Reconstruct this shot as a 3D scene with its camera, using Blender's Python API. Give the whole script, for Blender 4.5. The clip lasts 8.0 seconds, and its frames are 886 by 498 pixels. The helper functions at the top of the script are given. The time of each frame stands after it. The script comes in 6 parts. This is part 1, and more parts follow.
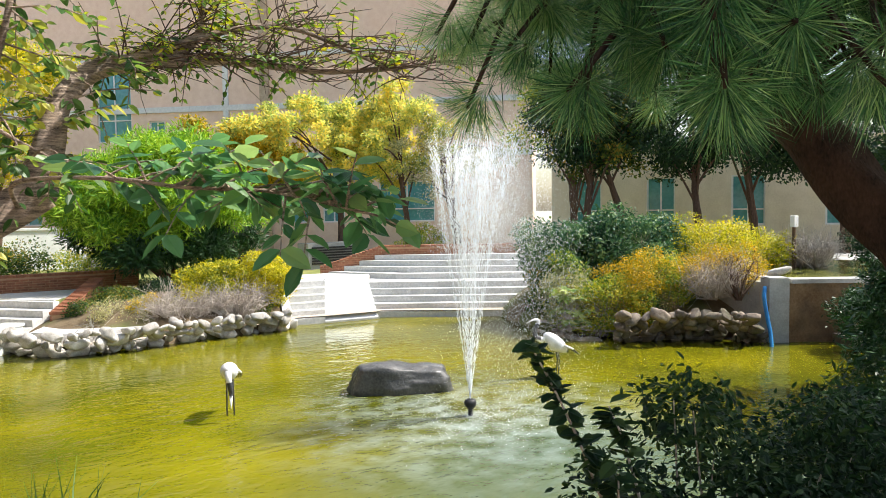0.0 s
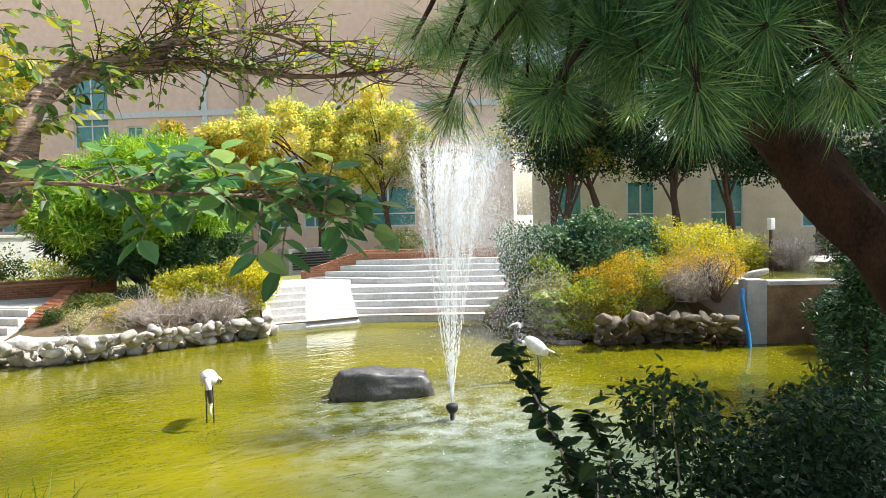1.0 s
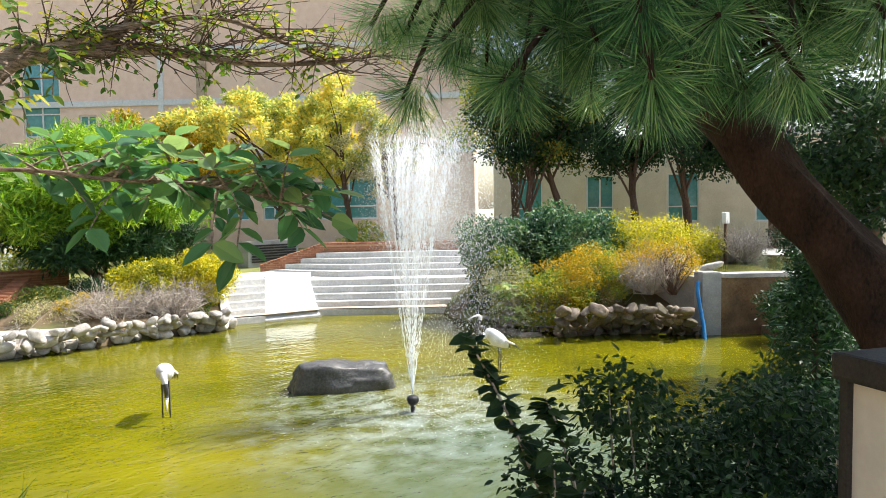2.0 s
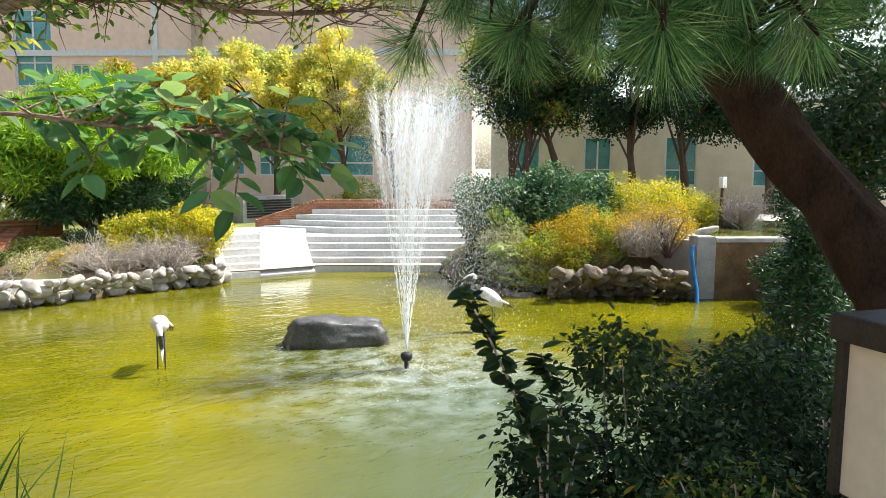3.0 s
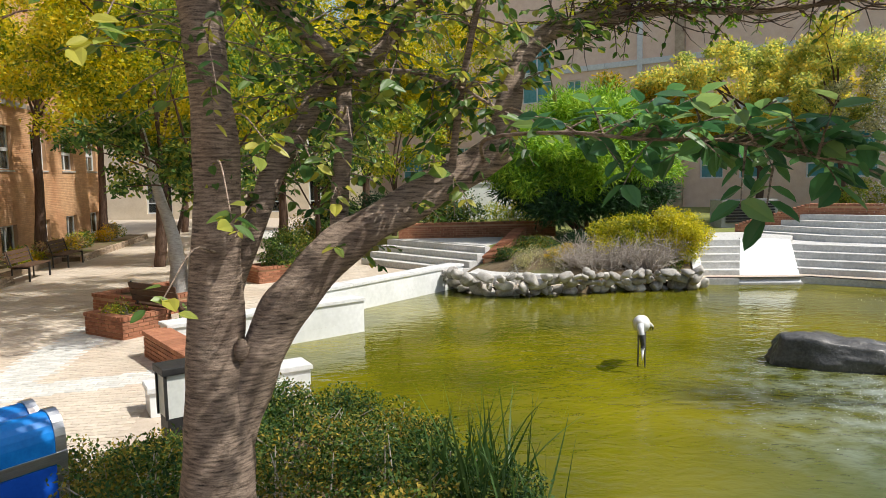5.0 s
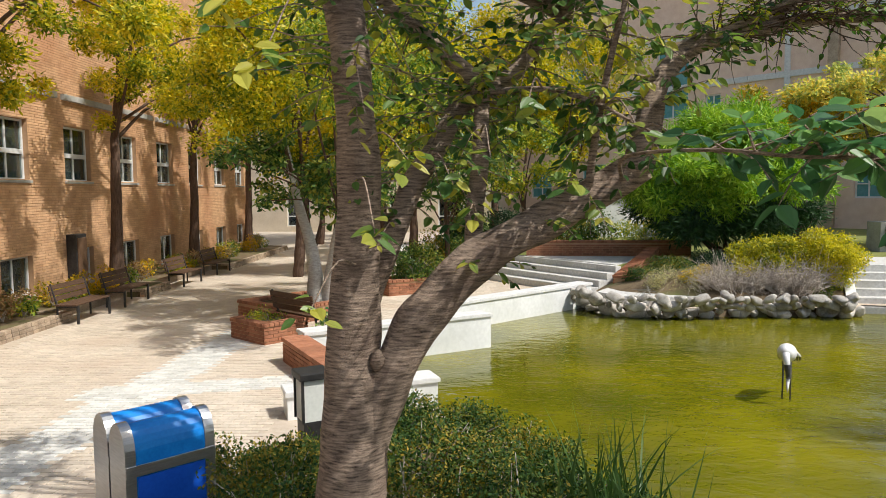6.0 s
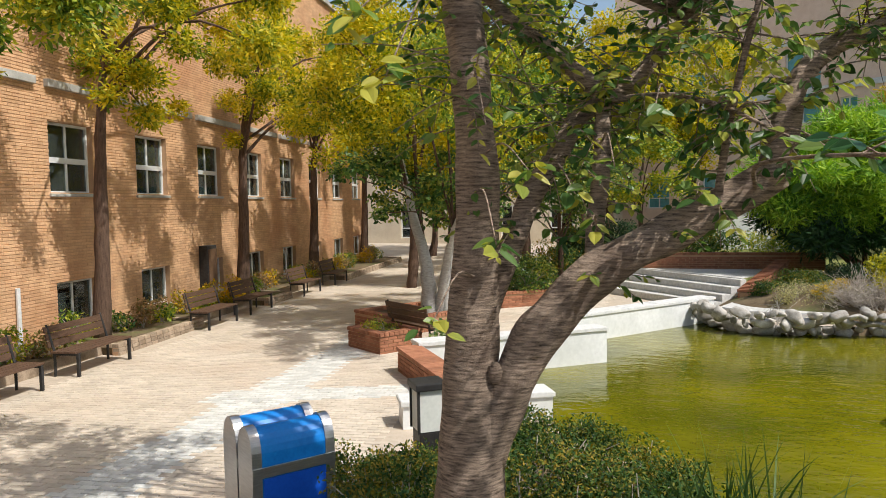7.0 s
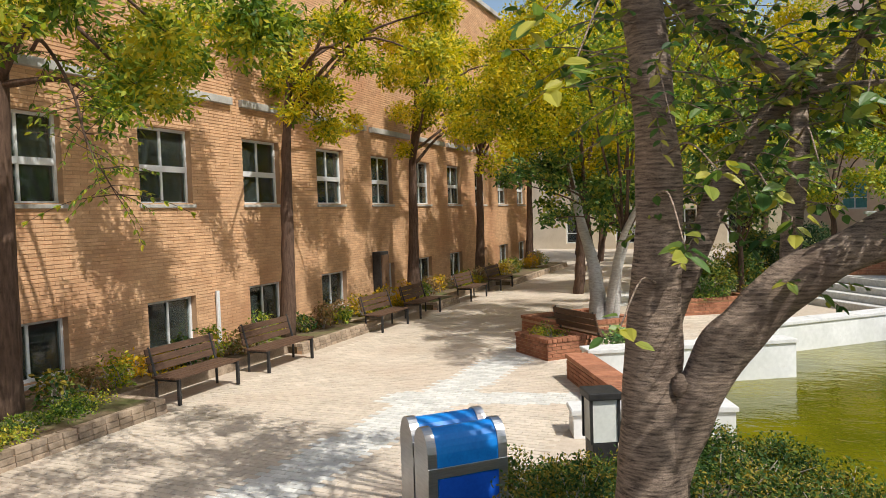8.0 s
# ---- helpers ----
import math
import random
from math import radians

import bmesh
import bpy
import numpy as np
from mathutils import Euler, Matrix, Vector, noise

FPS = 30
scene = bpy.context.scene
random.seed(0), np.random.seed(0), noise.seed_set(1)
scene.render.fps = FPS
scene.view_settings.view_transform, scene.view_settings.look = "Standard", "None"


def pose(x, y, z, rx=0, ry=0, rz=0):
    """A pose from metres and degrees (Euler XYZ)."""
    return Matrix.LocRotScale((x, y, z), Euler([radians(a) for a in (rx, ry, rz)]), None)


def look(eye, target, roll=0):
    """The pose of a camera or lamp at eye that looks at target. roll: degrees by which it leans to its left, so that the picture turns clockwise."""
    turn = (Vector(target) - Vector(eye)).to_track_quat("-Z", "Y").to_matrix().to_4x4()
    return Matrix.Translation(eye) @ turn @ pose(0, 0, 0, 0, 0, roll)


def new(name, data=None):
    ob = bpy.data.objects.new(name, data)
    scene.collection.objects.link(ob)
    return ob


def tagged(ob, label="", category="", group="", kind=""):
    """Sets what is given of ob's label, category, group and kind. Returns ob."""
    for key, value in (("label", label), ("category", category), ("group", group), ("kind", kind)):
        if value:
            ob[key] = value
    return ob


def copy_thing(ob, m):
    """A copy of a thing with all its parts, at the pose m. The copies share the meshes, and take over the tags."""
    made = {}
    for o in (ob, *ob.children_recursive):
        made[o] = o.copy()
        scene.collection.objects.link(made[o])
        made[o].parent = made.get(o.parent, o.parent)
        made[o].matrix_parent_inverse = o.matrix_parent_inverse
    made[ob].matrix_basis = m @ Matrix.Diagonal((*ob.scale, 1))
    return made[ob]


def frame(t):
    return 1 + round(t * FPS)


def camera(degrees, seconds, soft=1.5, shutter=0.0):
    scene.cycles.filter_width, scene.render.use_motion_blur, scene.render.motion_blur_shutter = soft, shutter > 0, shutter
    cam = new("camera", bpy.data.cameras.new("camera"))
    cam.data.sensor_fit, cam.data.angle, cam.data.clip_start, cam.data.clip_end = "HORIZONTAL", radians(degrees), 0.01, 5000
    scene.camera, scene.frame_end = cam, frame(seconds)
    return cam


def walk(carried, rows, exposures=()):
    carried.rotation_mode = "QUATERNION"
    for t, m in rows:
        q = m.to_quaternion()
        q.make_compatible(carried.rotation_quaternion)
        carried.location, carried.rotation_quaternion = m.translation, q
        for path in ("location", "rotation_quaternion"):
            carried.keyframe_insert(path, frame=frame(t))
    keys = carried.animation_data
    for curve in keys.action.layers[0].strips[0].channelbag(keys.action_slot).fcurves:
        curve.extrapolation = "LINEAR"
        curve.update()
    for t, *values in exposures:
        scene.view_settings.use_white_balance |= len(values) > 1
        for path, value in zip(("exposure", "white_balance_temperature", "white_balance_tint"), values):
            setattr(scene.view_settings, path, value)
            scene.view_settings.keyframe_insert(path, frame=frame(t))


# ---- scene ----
cam = camera(63.4, 8.0, soft=0.4)
PATH = [
    (0, (0.497, 0.954, 3.032), (1.801, 2.467, 2.928), -0.8),
    (0.5, (0.499, 0.95, 3.03), (1.814, 2.454, 2.934), -0.9),
    (1, (0.507, 0.948, 3.03), (1.85, 2.427, 2.938), -1.1),
    (1.5, (0.522, 0.949, 3.029), (1.911, 2.385, 2.939), -1.0),
    (1.7, (0.521, 0.944, 3.024), (1.928, 2.363, 2.933), -0.9),
    (3, (0.519, 0.966, 2.994), (1.94, 2.354, 2.769), 0.4),
    (3.5, (0.489, 0.98, 3.002), (1.697, 2.555, 2.757), -0.1),
    (4, (0.403, 0.959, 3.018), (1.243, 2.757, 2.775), -0.8),
    (4.5, (0.363, 0.984, 3.01), (0.909, 2.894, 2.781), -1.0),
    (5, (0.32, 1.0, 3.016), (0.637, 2.963, 2.807), -1.0),
    (5.2, (0.304, 0.972, 3.012), (0.528, 2.949, 2.812), -1.0),
    (6.3, (0.261, 1.013, 3.023), (0.152, 3.005, 2.875), -0.6),
    (6.5, (0.25, 1.023, 3.016), (0.084, 3.011, 2.874), -0.8),
    (7, (0.225, 1.028, 3.02), (-0.113, 2.995, 2.897), -1.0),
    (7.5, (0.181, 1.031, 3.019), (-0.394, 2.944, 2.912), -1.4),
    (8, (0.15, 1.03, 3.02), (-0.623, 2.872, 2.924), -1.9),
]
walk(cam, [(t, look(eye, target, roll)) for t, eye, target, roll in PATH],
     [(0, 0.85), (1.5, 0.93), (3, 0.93), (3.5, 0.8), (4, 0.55), (4.5, 0.28), (5, 0.08), (6.5, 0.0), (8, -0.06)])

# ---- world, sun ----
SUN_EL, SUN_DIR = radians(54), Vector((0.915, -0.40))
world = bpy.data.worlds.new("sky")
scene.world = world
world.use_nodes = True
wn = world.node_tree
sky = wn.nodes.new("ShaderNodeTexSky")
sky.sky_type, sky.sun_disc, sky.sun_elevation = "NISHITA", False, SUN_EL
sky.sun_rotation = math.atan2(SUN_DIR.x, SUN_DIR.y)
sky.dust_density, sky.air_density = 2.5, 1.2
wn.links.new(sky.outputs[0], wn.nodes["Background"].inputs[0])
wn.nodes["Background"].inputs[1].default_value = 0.15
sun_data = bpy.data.lights.new("sun", "SUN")
sun_data.energy, sun_data.angle, sun_data.color = 4.6, radians(0.6), (1.0, 0.965, 0.90)
sun = new("sun", sun_data)
sv = Vector((SUN_DIR.x, SUN_DIR.y, 0)).normalized() * math.cos(SUN_EL) + Vector((0, 0, math.sin(SUN_EL)))
sun.matrix_world = look(tuple(sv * 60), (0, 0, 0))

rng = np.random.default_rng(7)
WALL_X = -10.3
PLAZA = 0.21
TERRACE = 0.92


# ---- materials ----
def mat(name, c1, c2, scale=4.0, rough=0.8, bump=0.25, metal=0.0, spec=0.3, stretch=(1, 1, 1), vary=0.0, stain=None):
    m = bpy.data.materials.new(name)
    m.use_nodes = True
    nt = m.node_tree
    b = nt.nodes["Principled BSDF"]
    b.inputs["Roughness"].default_value, b.inputs["Metallic"].default_value = rough, metal
    b.inputs["Specular IOR Level"].default_value = spec
    geo = nt.nodes.new("ShaderNodeNewGeometry")
    mp = nt.nodes.new("ShaderNodeMapping")
    mp.inputs["Scale"].default_value = stretch
    nt.links.new(geo.outputs["Position"], mp.inputs["Vector"])
    n1, n2 = nt.nodes.new("ShaderNodeTexNoise"), nt.nodes.new("ShaderNodeTexNoise")
    n1.inputs["Scale"].default_value, n1.inputs["Detail"].default_value = scale, 6
    n2.inputs["Scale"].default_value, n2.inputs["Detail"].default_value = scale * 9, 4
    for n in (n1, n2):
        nt.links.new(mp.outputs[0], n.inputs["Vector"])
    add = nt.nodes.new("ShaderNodeMath")
    add.operation = "MULTIPLY_ADD"
    add.inputs[1].default_value = 0.45
    sub = nt.nodes.new("ShaderNodeMath")
    sub.operation = "MULTIPLY"
    sub.inputs[1].default_value = 0.6
    nt.links.new(n1.outputs[0], sub.inputs[0])
    nt.links.new(n2.outputs[0], add.inputs[0])
    nt.links.new(sub.outputs[0], add.inputs[2])
    ramp = nt.nodes.new("ShaderNodeValToRGB")
    ramp.color_ramp.elements[0].position, ramp.color_ramp.elements[1].position = 0.36, 0.68
    ramp.color_ramp.elements[0].color, ramp.color_ramp.elements[1].color = (*c1, 1), (*c2, 1)
    nt.links.new(add.outputs[0], ramp.inputs[0])
    out = ramp.outputs[0]
    if vary:
        oi = nt.nodes.new("ShaderNodeObjectInfo")
        s = nt.nodes.new("ShaderNodeMath")
        s.operation = "ADD"
        nt.links.new(oi.outputs["Random"], s.inputs[0])
        nt.links.new(geo.outputs["Random Per Island"], s.inputs[1])
        fr = nt.nodes.new("ShaderNodeMath")
        fr.operation = "FRACT"
        nt.links.new(s.outputs[0], fr.inputs[0])
        mr = nt.nodes.new("ShaderNodeMapRange")
        mr.inputs["To Min"].default_value, mr.inputs["To Max"].default_value = 1 - vary, 1 + vary
        nt.links.new(fr.outputs[0], mr.inputs[0])
        hsv = nt.nodes.new("ShaderNodeHueSaturation")
        nt.links.new(mr.outputs[0], hsv.inputs["Value"])
        nt.links.new(out, hsv.inputs["Color"])
        out = hsv.outputs[0]
    if stain:
        n3 = nt.nodes.new("ShaderNodeTexNoise")
        n3.inputs["Scale"].default_value, n3.inputs["Detail"].default_value = stain[1], 5
        nt.links.new(geo.outputs["Position"], n3.inputs["Vector"])
        r3 = nt.nodes.new("ShaderNodeValToRGB")
        r3.color_ramp.elements[0].position, r3.color_ramp.elements[1].position = 0.5, 0.66
        nt.links.new(n3.outputs[0], r3.inputs[0])
        mx = nt.nodes.new("ShaderNodeMix")
        mx.data_type = "RGBA"
        sc = nt.nodes.new("ShaderNodeMath")
        sc.operation = "MULTIPLY"
        sc.inputs[1].default_value = stain[2]
        nt.links.new(r3.outputs[0], sc.inputs[0])
        nt.links.new(sc.outputs[0], mx.inputs[0])
        nt.links.new(out, mx.inputs[6])
        mx.inputs[7].default_value = (*stain[0], 1)
        out = mx.outputs[2]
    nt.links.new(out, b.inputs["Base Color"])
    if bump:
        bp = nt.nodes.new("ShaderNodeBump")
        bp.inputs["Strength"].default_value, bp.inputs["Distance"].default_value = bump, 0.02
        nt.links.new(add.outputs[0], bp.inputs["Height"])
        nt.links.new(bp.outputs[0], b.inputs["Normal"])
    return m


def leafmat(name, stops, rough=0.5, through_light=0.35, patch=0.35):
    """Leaves in the colours of stops, each leaf its own shade, with light shining through."""
    m = bpy.data.materials.new(name)
    m.use_nodes = True
    nt = m.node_tree
    b = nt.nodes["Principled BSDF"]
    b.inputs["Roughness"].default_value, b.inputs["Specular IOR Level"].default_value = rough, 0.3
    geo = nt.nodes.new("ShaderNodeNewGeometry")
    n1 = nt.nodes.new("ShaderNodeTexNoise")
    n1.inputs["Scale"].default_value = 0.9
    nt.links.new(geo.outputs["Position"], n1.inputs["Vector"])
    mr = nt.nodes.new("ShaderNodeMapRange")
    mr.inputs["From Min"].default_value, mr.inputs["From Max"].default_value = 0.3, 0.7
    mr.inputs["To Min"].default_value, mr.inputs["To Max"].default_value = -patch, patch
    nt.links.new(n1.outputs[0], mr.inputs[0])
    s = nt.nodes.new("ShaderNodeMath")
    s.operation = "ADD"
    s.use_clamp = True
    nt.links.new(geo.outputs["Random Per Island"], s.inputs[0])
    nt.links.new(mr.outputs[0], s.inputs[1])
    ramp = nt.nodes.new("ShaderNodeValToRGB")
    el = ramp.color_ramp.elements
    while len(el) < len(stops):
        el.new(0.5)
    for i, c in enumerate(stops):
        el[i].position, el[i].color = i / (len(stops) - 1), (*c, 1)
    nt.links.new(s.outputs[0], ramp.inputs[0])
    nt.links.new(ramp.outputs[0], b.inputs["Base Color"])
    tr = nt.nodes.new("ShaderNodeBsdfTranslucent")
    hsv = nt.nodes.new("ShaderNodeHueSaturation")
    hsv.inputs["Value"].default_value, hsv.inputs["Saturation"].default_value = 1.5, 1.1
    nt.links.new(ramp.outputs[0], hsv.inputs["Color"])
    nt.links.new(hsv.outputs[0], tr.inputs["Color"])
    mix = nt.nodes.new("ShaderNodeMixShader")
    mix.inputs[0].default_value = through_light
    nt.links.new(b.outputs[0], mix.inputs[1])
    nt.links.new(tr.outputs[0], mix.inputs[2])
    nt.links.new(mix.outputs[0], nt.nodes["Material Output"].inputs[0])
    return m


def glassmat(name, tint, rough=0.02):
    m = bpy.data.materials.new(name)
    m.use_nodes = True
    b = m.node_tree.nodes["Principled BSDF"]
    b.inputs["Base Color"].default_value = (*tint, 1)
    b.inputs["Roughness"].default_value, b.inputs["Transmission Weight"].default_value = rough, 0.92
    b.inputs["IOR"].default_value = 1.5
    return m


def watermat(name, deep, murk, centre=None):
    m = bpy.data.materials.new(name)
    m.use_nodes = True
    nt = m.node_tree
    b = nt.nodes["Principled BSDF"]
    b.inputs["Roughness"].default_value, b.inputs["IOR"].default_value = 0.04, 1.33
    geo = nt.nodes.new("ShaderNodeNewGeometry")
    n1 = nt.nodes.new("ShaderNodeTexNoise")
    n1.inputs["Scale"].default_value, n1.inputs["Detail"].default_value = 0.34, 5
    nt.links.new(geo.outputs["Position"], n1.inputs["Vector"])
    ramp = nt.nodes.new("ShaderNodeValToRGB")
    ramp.color_ramp.elements[0].position, ramp.color_ramp.elements[1].position = 0.35, 0.65
    ramp.color_ramp.elements[0].color, ramp.color_ramp.elements[1].color = (*deep, 1), (*murk, 1)
    nt.links.new(n1.outputs[0], ramp.inputs[0])
    out = ramp.outputs[0]
    mp = nt.nodes.new("ShaderNodeMapping")
    mp.inputs["Rotation"].default_value = (0, 0, radians(35))
    mp.inputs["Scale"].default_value = (1.0, 1.6, 1)
    nt.links.new(geo.outputs["Position"], mp.inputs["Vector"])
    w1, w2 = nt.nodes.new("ShaderNodeTexNoise"), nt.nodes.new("ShaderNodeTexNoise")
    w1.inputs["Scale"].default_value, w1.inputs["Detail"].default_value, w1.inputs["Distortion"].default_value = 2.1, 3, 0.6
    w2.inputs["Scale"].default_value, w2.inputs["Detail"].default_value = 7.5, 2
    for w in (w1, w2):
        nt.links.new(mp.outputs[0], w.inputs["Vector"])
    mix = nt.nodes.new("ShaderNodeMath")
    mix.operation = "MULTIPLY_ADD"
    mix.inputs[1].default_value = 0.35
    nt.links.new(w2.outputs[0], mix.inputs[0])
    nt.links.new(w1.outputs[0], mix.inputs[2])
    bp = nt.nodes.new("ShaderNodeBump")
    bp.inputs["Strength"].default_value, bp.inputs["Distance"].default_value = 0.30, 0.06
    nt.links.new(mix.outputs[0], bp.inputs["Height"])
    nt.links.new(bp.outputs[0], b.inputs["Normal"])
    if centre:
        d = nt.nodes.new("ShaderNodeVectorMath")
        d.operation = "DISTANCE"
        d.inputs[1].default_value = centre
        nt.links.new(geo.outputs["Position"], d.inputs[0])
        near = nt.nodes.new("ShaderNodeMapRange")
        near.inputs["From Min"].default_value, near.inputs["From Max"].default_value = 0.4, 3.4
        near.inputs["To Min"].default_value, near.inputs["To Max"].default_value = 0.38, 0.0
        nt.links.new(d.outputs["Value"], near.inputs[0])
        f = nt.nodes.new("ShaderNodeTexNoise")
        f.inputs["Scale"].default_value, f.inputs["Detail"].default_value = 2.6, 7
        nt.links.new(geo.outputs["Position"], f.inputs["Vector"])
        fm = nt.nodes.new("ShaderNodeMath")
        fm.operation = "MULTIPLY"
        nt.links.new(near.outputs[0], fm.inputs[0])
        fr = nt.nodes.new("ShaderNodeMapRange")
        fr.inputs["From Min"].default_value, fr.inputs["From Max"].default_value = 0.38, 0.68
        nt.links.new(f.outputs[0], fr.inputs[0])
        nt.links.new(fr.outputs[0], fm.inputs[1])
        mx = nt.nodes.new("ShaderNodeMix")
        mx.data_type = "RGBA"
        nt.links.new(fm.outputs[0], mx.inputs[0])
        nt.links.new(out, mx.inputs[6])
        mx.inputs[7].default_value = (0.62, 0.72, 0.72, 1)
        out = mx.outputs[2]
        # Grey-green tint for bubbly water, with the canopy's dark reflection put into the colour.
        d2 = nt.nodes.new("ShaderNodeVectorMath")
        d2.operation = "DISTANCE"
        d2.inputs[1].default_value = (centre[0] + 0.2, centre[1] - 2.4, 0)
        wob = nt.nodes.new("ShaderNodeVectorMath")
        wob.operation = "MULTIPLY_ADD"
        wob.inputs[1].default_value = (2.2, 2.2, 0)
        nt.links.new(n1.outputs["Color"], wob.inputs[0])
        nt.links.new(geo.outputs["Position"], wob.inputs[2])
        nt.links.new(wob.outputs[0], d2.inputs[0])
        reflection_tint = nt.nodes.new("ShaderNodeMapRange")
        reflection_tint.interpolation_type = "SMOOTHSTEP"
        reflection_tint.inputs["From Min"].default_value, reflection_tint.inputs["From Max"].default_value = 1.6, 4.6
        reflection_tint.inputs["To Min"].default_value, reflection_tint.inputs["To Max"].default_value = 0.75, 0.0
        nt.links.new(d2.outputs["Value"], reflection_tint.inputs[0])
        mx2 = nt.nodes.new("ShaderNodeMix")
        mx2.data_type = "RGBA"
        nt.links.new(reflection_tint.outputs[0], mx2.inputs[0])
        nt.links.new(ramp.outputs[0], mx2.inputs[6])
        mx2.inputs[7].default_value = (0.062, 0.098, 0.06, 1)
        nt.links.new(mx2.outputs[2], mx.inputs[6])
        st = nt.nodes.new("ShaderNodeMapRange")
        st.inputs["From Min"].default_value, st.inputs["From Max"].default_value = 0.5, 6.5
        st.inputs["To Min"].default_value, st.inputs["To Max"].default_value = 0.75, 0.2
        nt.links.new(d.outputs["Value"], st.inputs[0])
        nt.links.new(st.outputs[0], bp.inputs["Strength"])
    nt.links.new(out, b.inputs["Base Color"])
    return m


def dropmat(name):
    m = bpy.data.materials.new(name)
    m.use_nodes = True
    nt = m.node_tree
    b = nt.nodes["Principled BSDF"]
    b.inputs["Base Color"].default_value = (0.9, 0.93, 0.95, 1)
    b.inputs["Roughness"].default_value = 0.25
    tl = nt.nodes.new("ShaderNodeBsdfTranslucent")
    tl.inputs[0].default_value = (0.95, 0.97, 1, 1)
    mix = nt.nodes.new("ShaderNodeMixShader")
    mix.inputs[0].default_value = 0.5
    nt.links.new(b.outputs[0], mix.inputs[1])
    nt.links.new(tl.outputs[0], mix.inputs[2])
    nt.links.new(mix.outputs[0], nt.nodes["Material Output"].inputs[0])
    return m


M_BRICK = mat("tan_brick", (0.50, 0.29, 0.155), (0.68, 0.43, 0.25), 3, 0.85, 0.3, vary=0.10, stain=((0.44, 0.19, 0.09), 0.35, 0.45))
M_MORTAR = mat("mortar", (0.42, 0.255, 0.145), (0.52, 0.33, 0.20), 6, 0.95, 0.3)
M_REDBRICK = mat("red_brick", (0.25, 0.10, 0.055), (0.40, 0.18, 0.10), 8, 0.85, 0.35, vary=0.2)
M_PAVER = mat("paver", (0.48, 0.41, 0.325), (0.64, 0.56, 0.465), 2, 0.85, 0.2, vary=0.08, stain=((0.42, 0.31, 0.225), 0.5, 0.45))
M_KERB = mat("kerb_brick", (0.27, 0.20, 0.14), (0.48, 0.38, 0.28), 4, 0.9, 0.4, vary=0.25, stain=((0.14, 0.10, 0.06), 1.5, 0.5))
M_PALEPAVER = mat("pale_paver", (0.50, 0.50, 0.47), (0.68, 0.67, 0.63), 3, 0.8, 0.25, vary=0.14)
M_JOINT = mat("joint_sand", (0.42, 0.35, 0.275), (0.54, 0.46, 0.37), 9, 0.95, 0.2)
M_WHITE = mat("white_paint", (0.66, 0.67, 0.66), (0.82, 0.83, 0.82), 1.3, 0.6, 0.08, stain=((0.5, 0.52, 0.48), 1.1, 0.35))
M_COPING = mat("stone_coping", (0.55, 0.55, 0.54), (0.72, 0.72, 0.70), 9, 0.6, 0.12)
M_GRANITE = mat("granite", (0.44, 0.43, 0.41), (0.66, 0.65, 0.62), 14, 0.7, 0.15, stain=((0.34, 0.33, 0.30), 1.4, 0.4))
M_CONCRETE = mat("concrete", (0.34, 0.33, 0.30), (0.50, 0.49, 0.46), 3, 0.85, 0.25, stain=((0.2, 0.18, 0.14), 1.2, 0.5))
M_BROWNWALL = mat("rusty_wall", (0.16, 0.085, 0.035), (0.30, 0.19, 0.10), 2.2, 0.85, 0.3, stain=((0.08, 0.06, 0.04), 1.5, 0.6))
M_STONE = mat("boulder", (0.26, 0.235, 0.20), (0.56, 0.53, 0.48), 5, 0.8, 0.5, vary=0.3)
M_MOSSY = mat("mossy_boulder", (0.09, 0.065, 0.045), (0.27, 0.22, 0.17), 5, 0.85, 0.5, vary=0.45, stain=((0.07, 0.08, 0.03), 1.6, 0.6))
M_ROCK = mat("wet_rock", (0.035, 0.035, 0.033), (0.13, 0.125, 0.115), 3, 0.35, 0.7, spec=0.5)
M_SOIL = mat("soil", (0.10, 0.07, 0.04), (0.20, 0.15, 0.09), 3, 0.95, 0.6, stain=((0.10, 0.14, 0.03), 1.0, 0.7))
M_LAWN = mat("lawn_ground", (0.12, 0.15, 0.035), (0.25, 0.25, 0.08), 2, 0.95, 0.5)
M_BARK = mat("cherry_bark", (0.022, 0.013, 0.009), (0.60, 0.45, 0.34), 9, 0.8, 1.0, stretch=(1.2, 1.2, 9), stain=((0.10, 0.062, 0.044), 2.6, 0.5))
M_DARKBARK = mat("dark_bark", (0.055, 0.032, 0.022), (0.16, 0.10, 0.07), 4, 0.9, 0.9, stretch=(7, 7, 1.2))
M_PINEBARK = mat("pine_bark", (0.012, 0.008, 0.006), (0.06, 0.035, 0.024), 6, 0.95, 1.0, stretch=(2, 2, 1))
M_PALEBARK = mat("pale_bark", (0.30, 0.28, 0.25), (0.55, 0.53, 0.49), 5, 0.85, 0.5, stretch=(2, 2, 6))
M_TWIG = mat("twig", (0.30, 0.25, 0.205), (0.58, 0.52, 0.45), 9, 0.9, 0.2)
M_GLASS = glassmat("window_glass", (0.30, 0.36, 0.33))
M_TEAL = mat("teal_glass", (0.06, 0.22, 0.24), (0.12, 0.34, 0.36), 0.7, 0.08, 0, spec=0.6)
M_ALU = mat("aluminium", (0.60, 0.61, 0.61), (0.74, 0.75, 0.75), 6, 0.45, 0.03)
# Near-black colour stands in for the dimness of rooms behind glass.
M_DARK = mat("unlit_room_tone", (0.015, 0.016, 0.015), (0.04, 0.04, 0.038), 1.5, 0.9, 0)
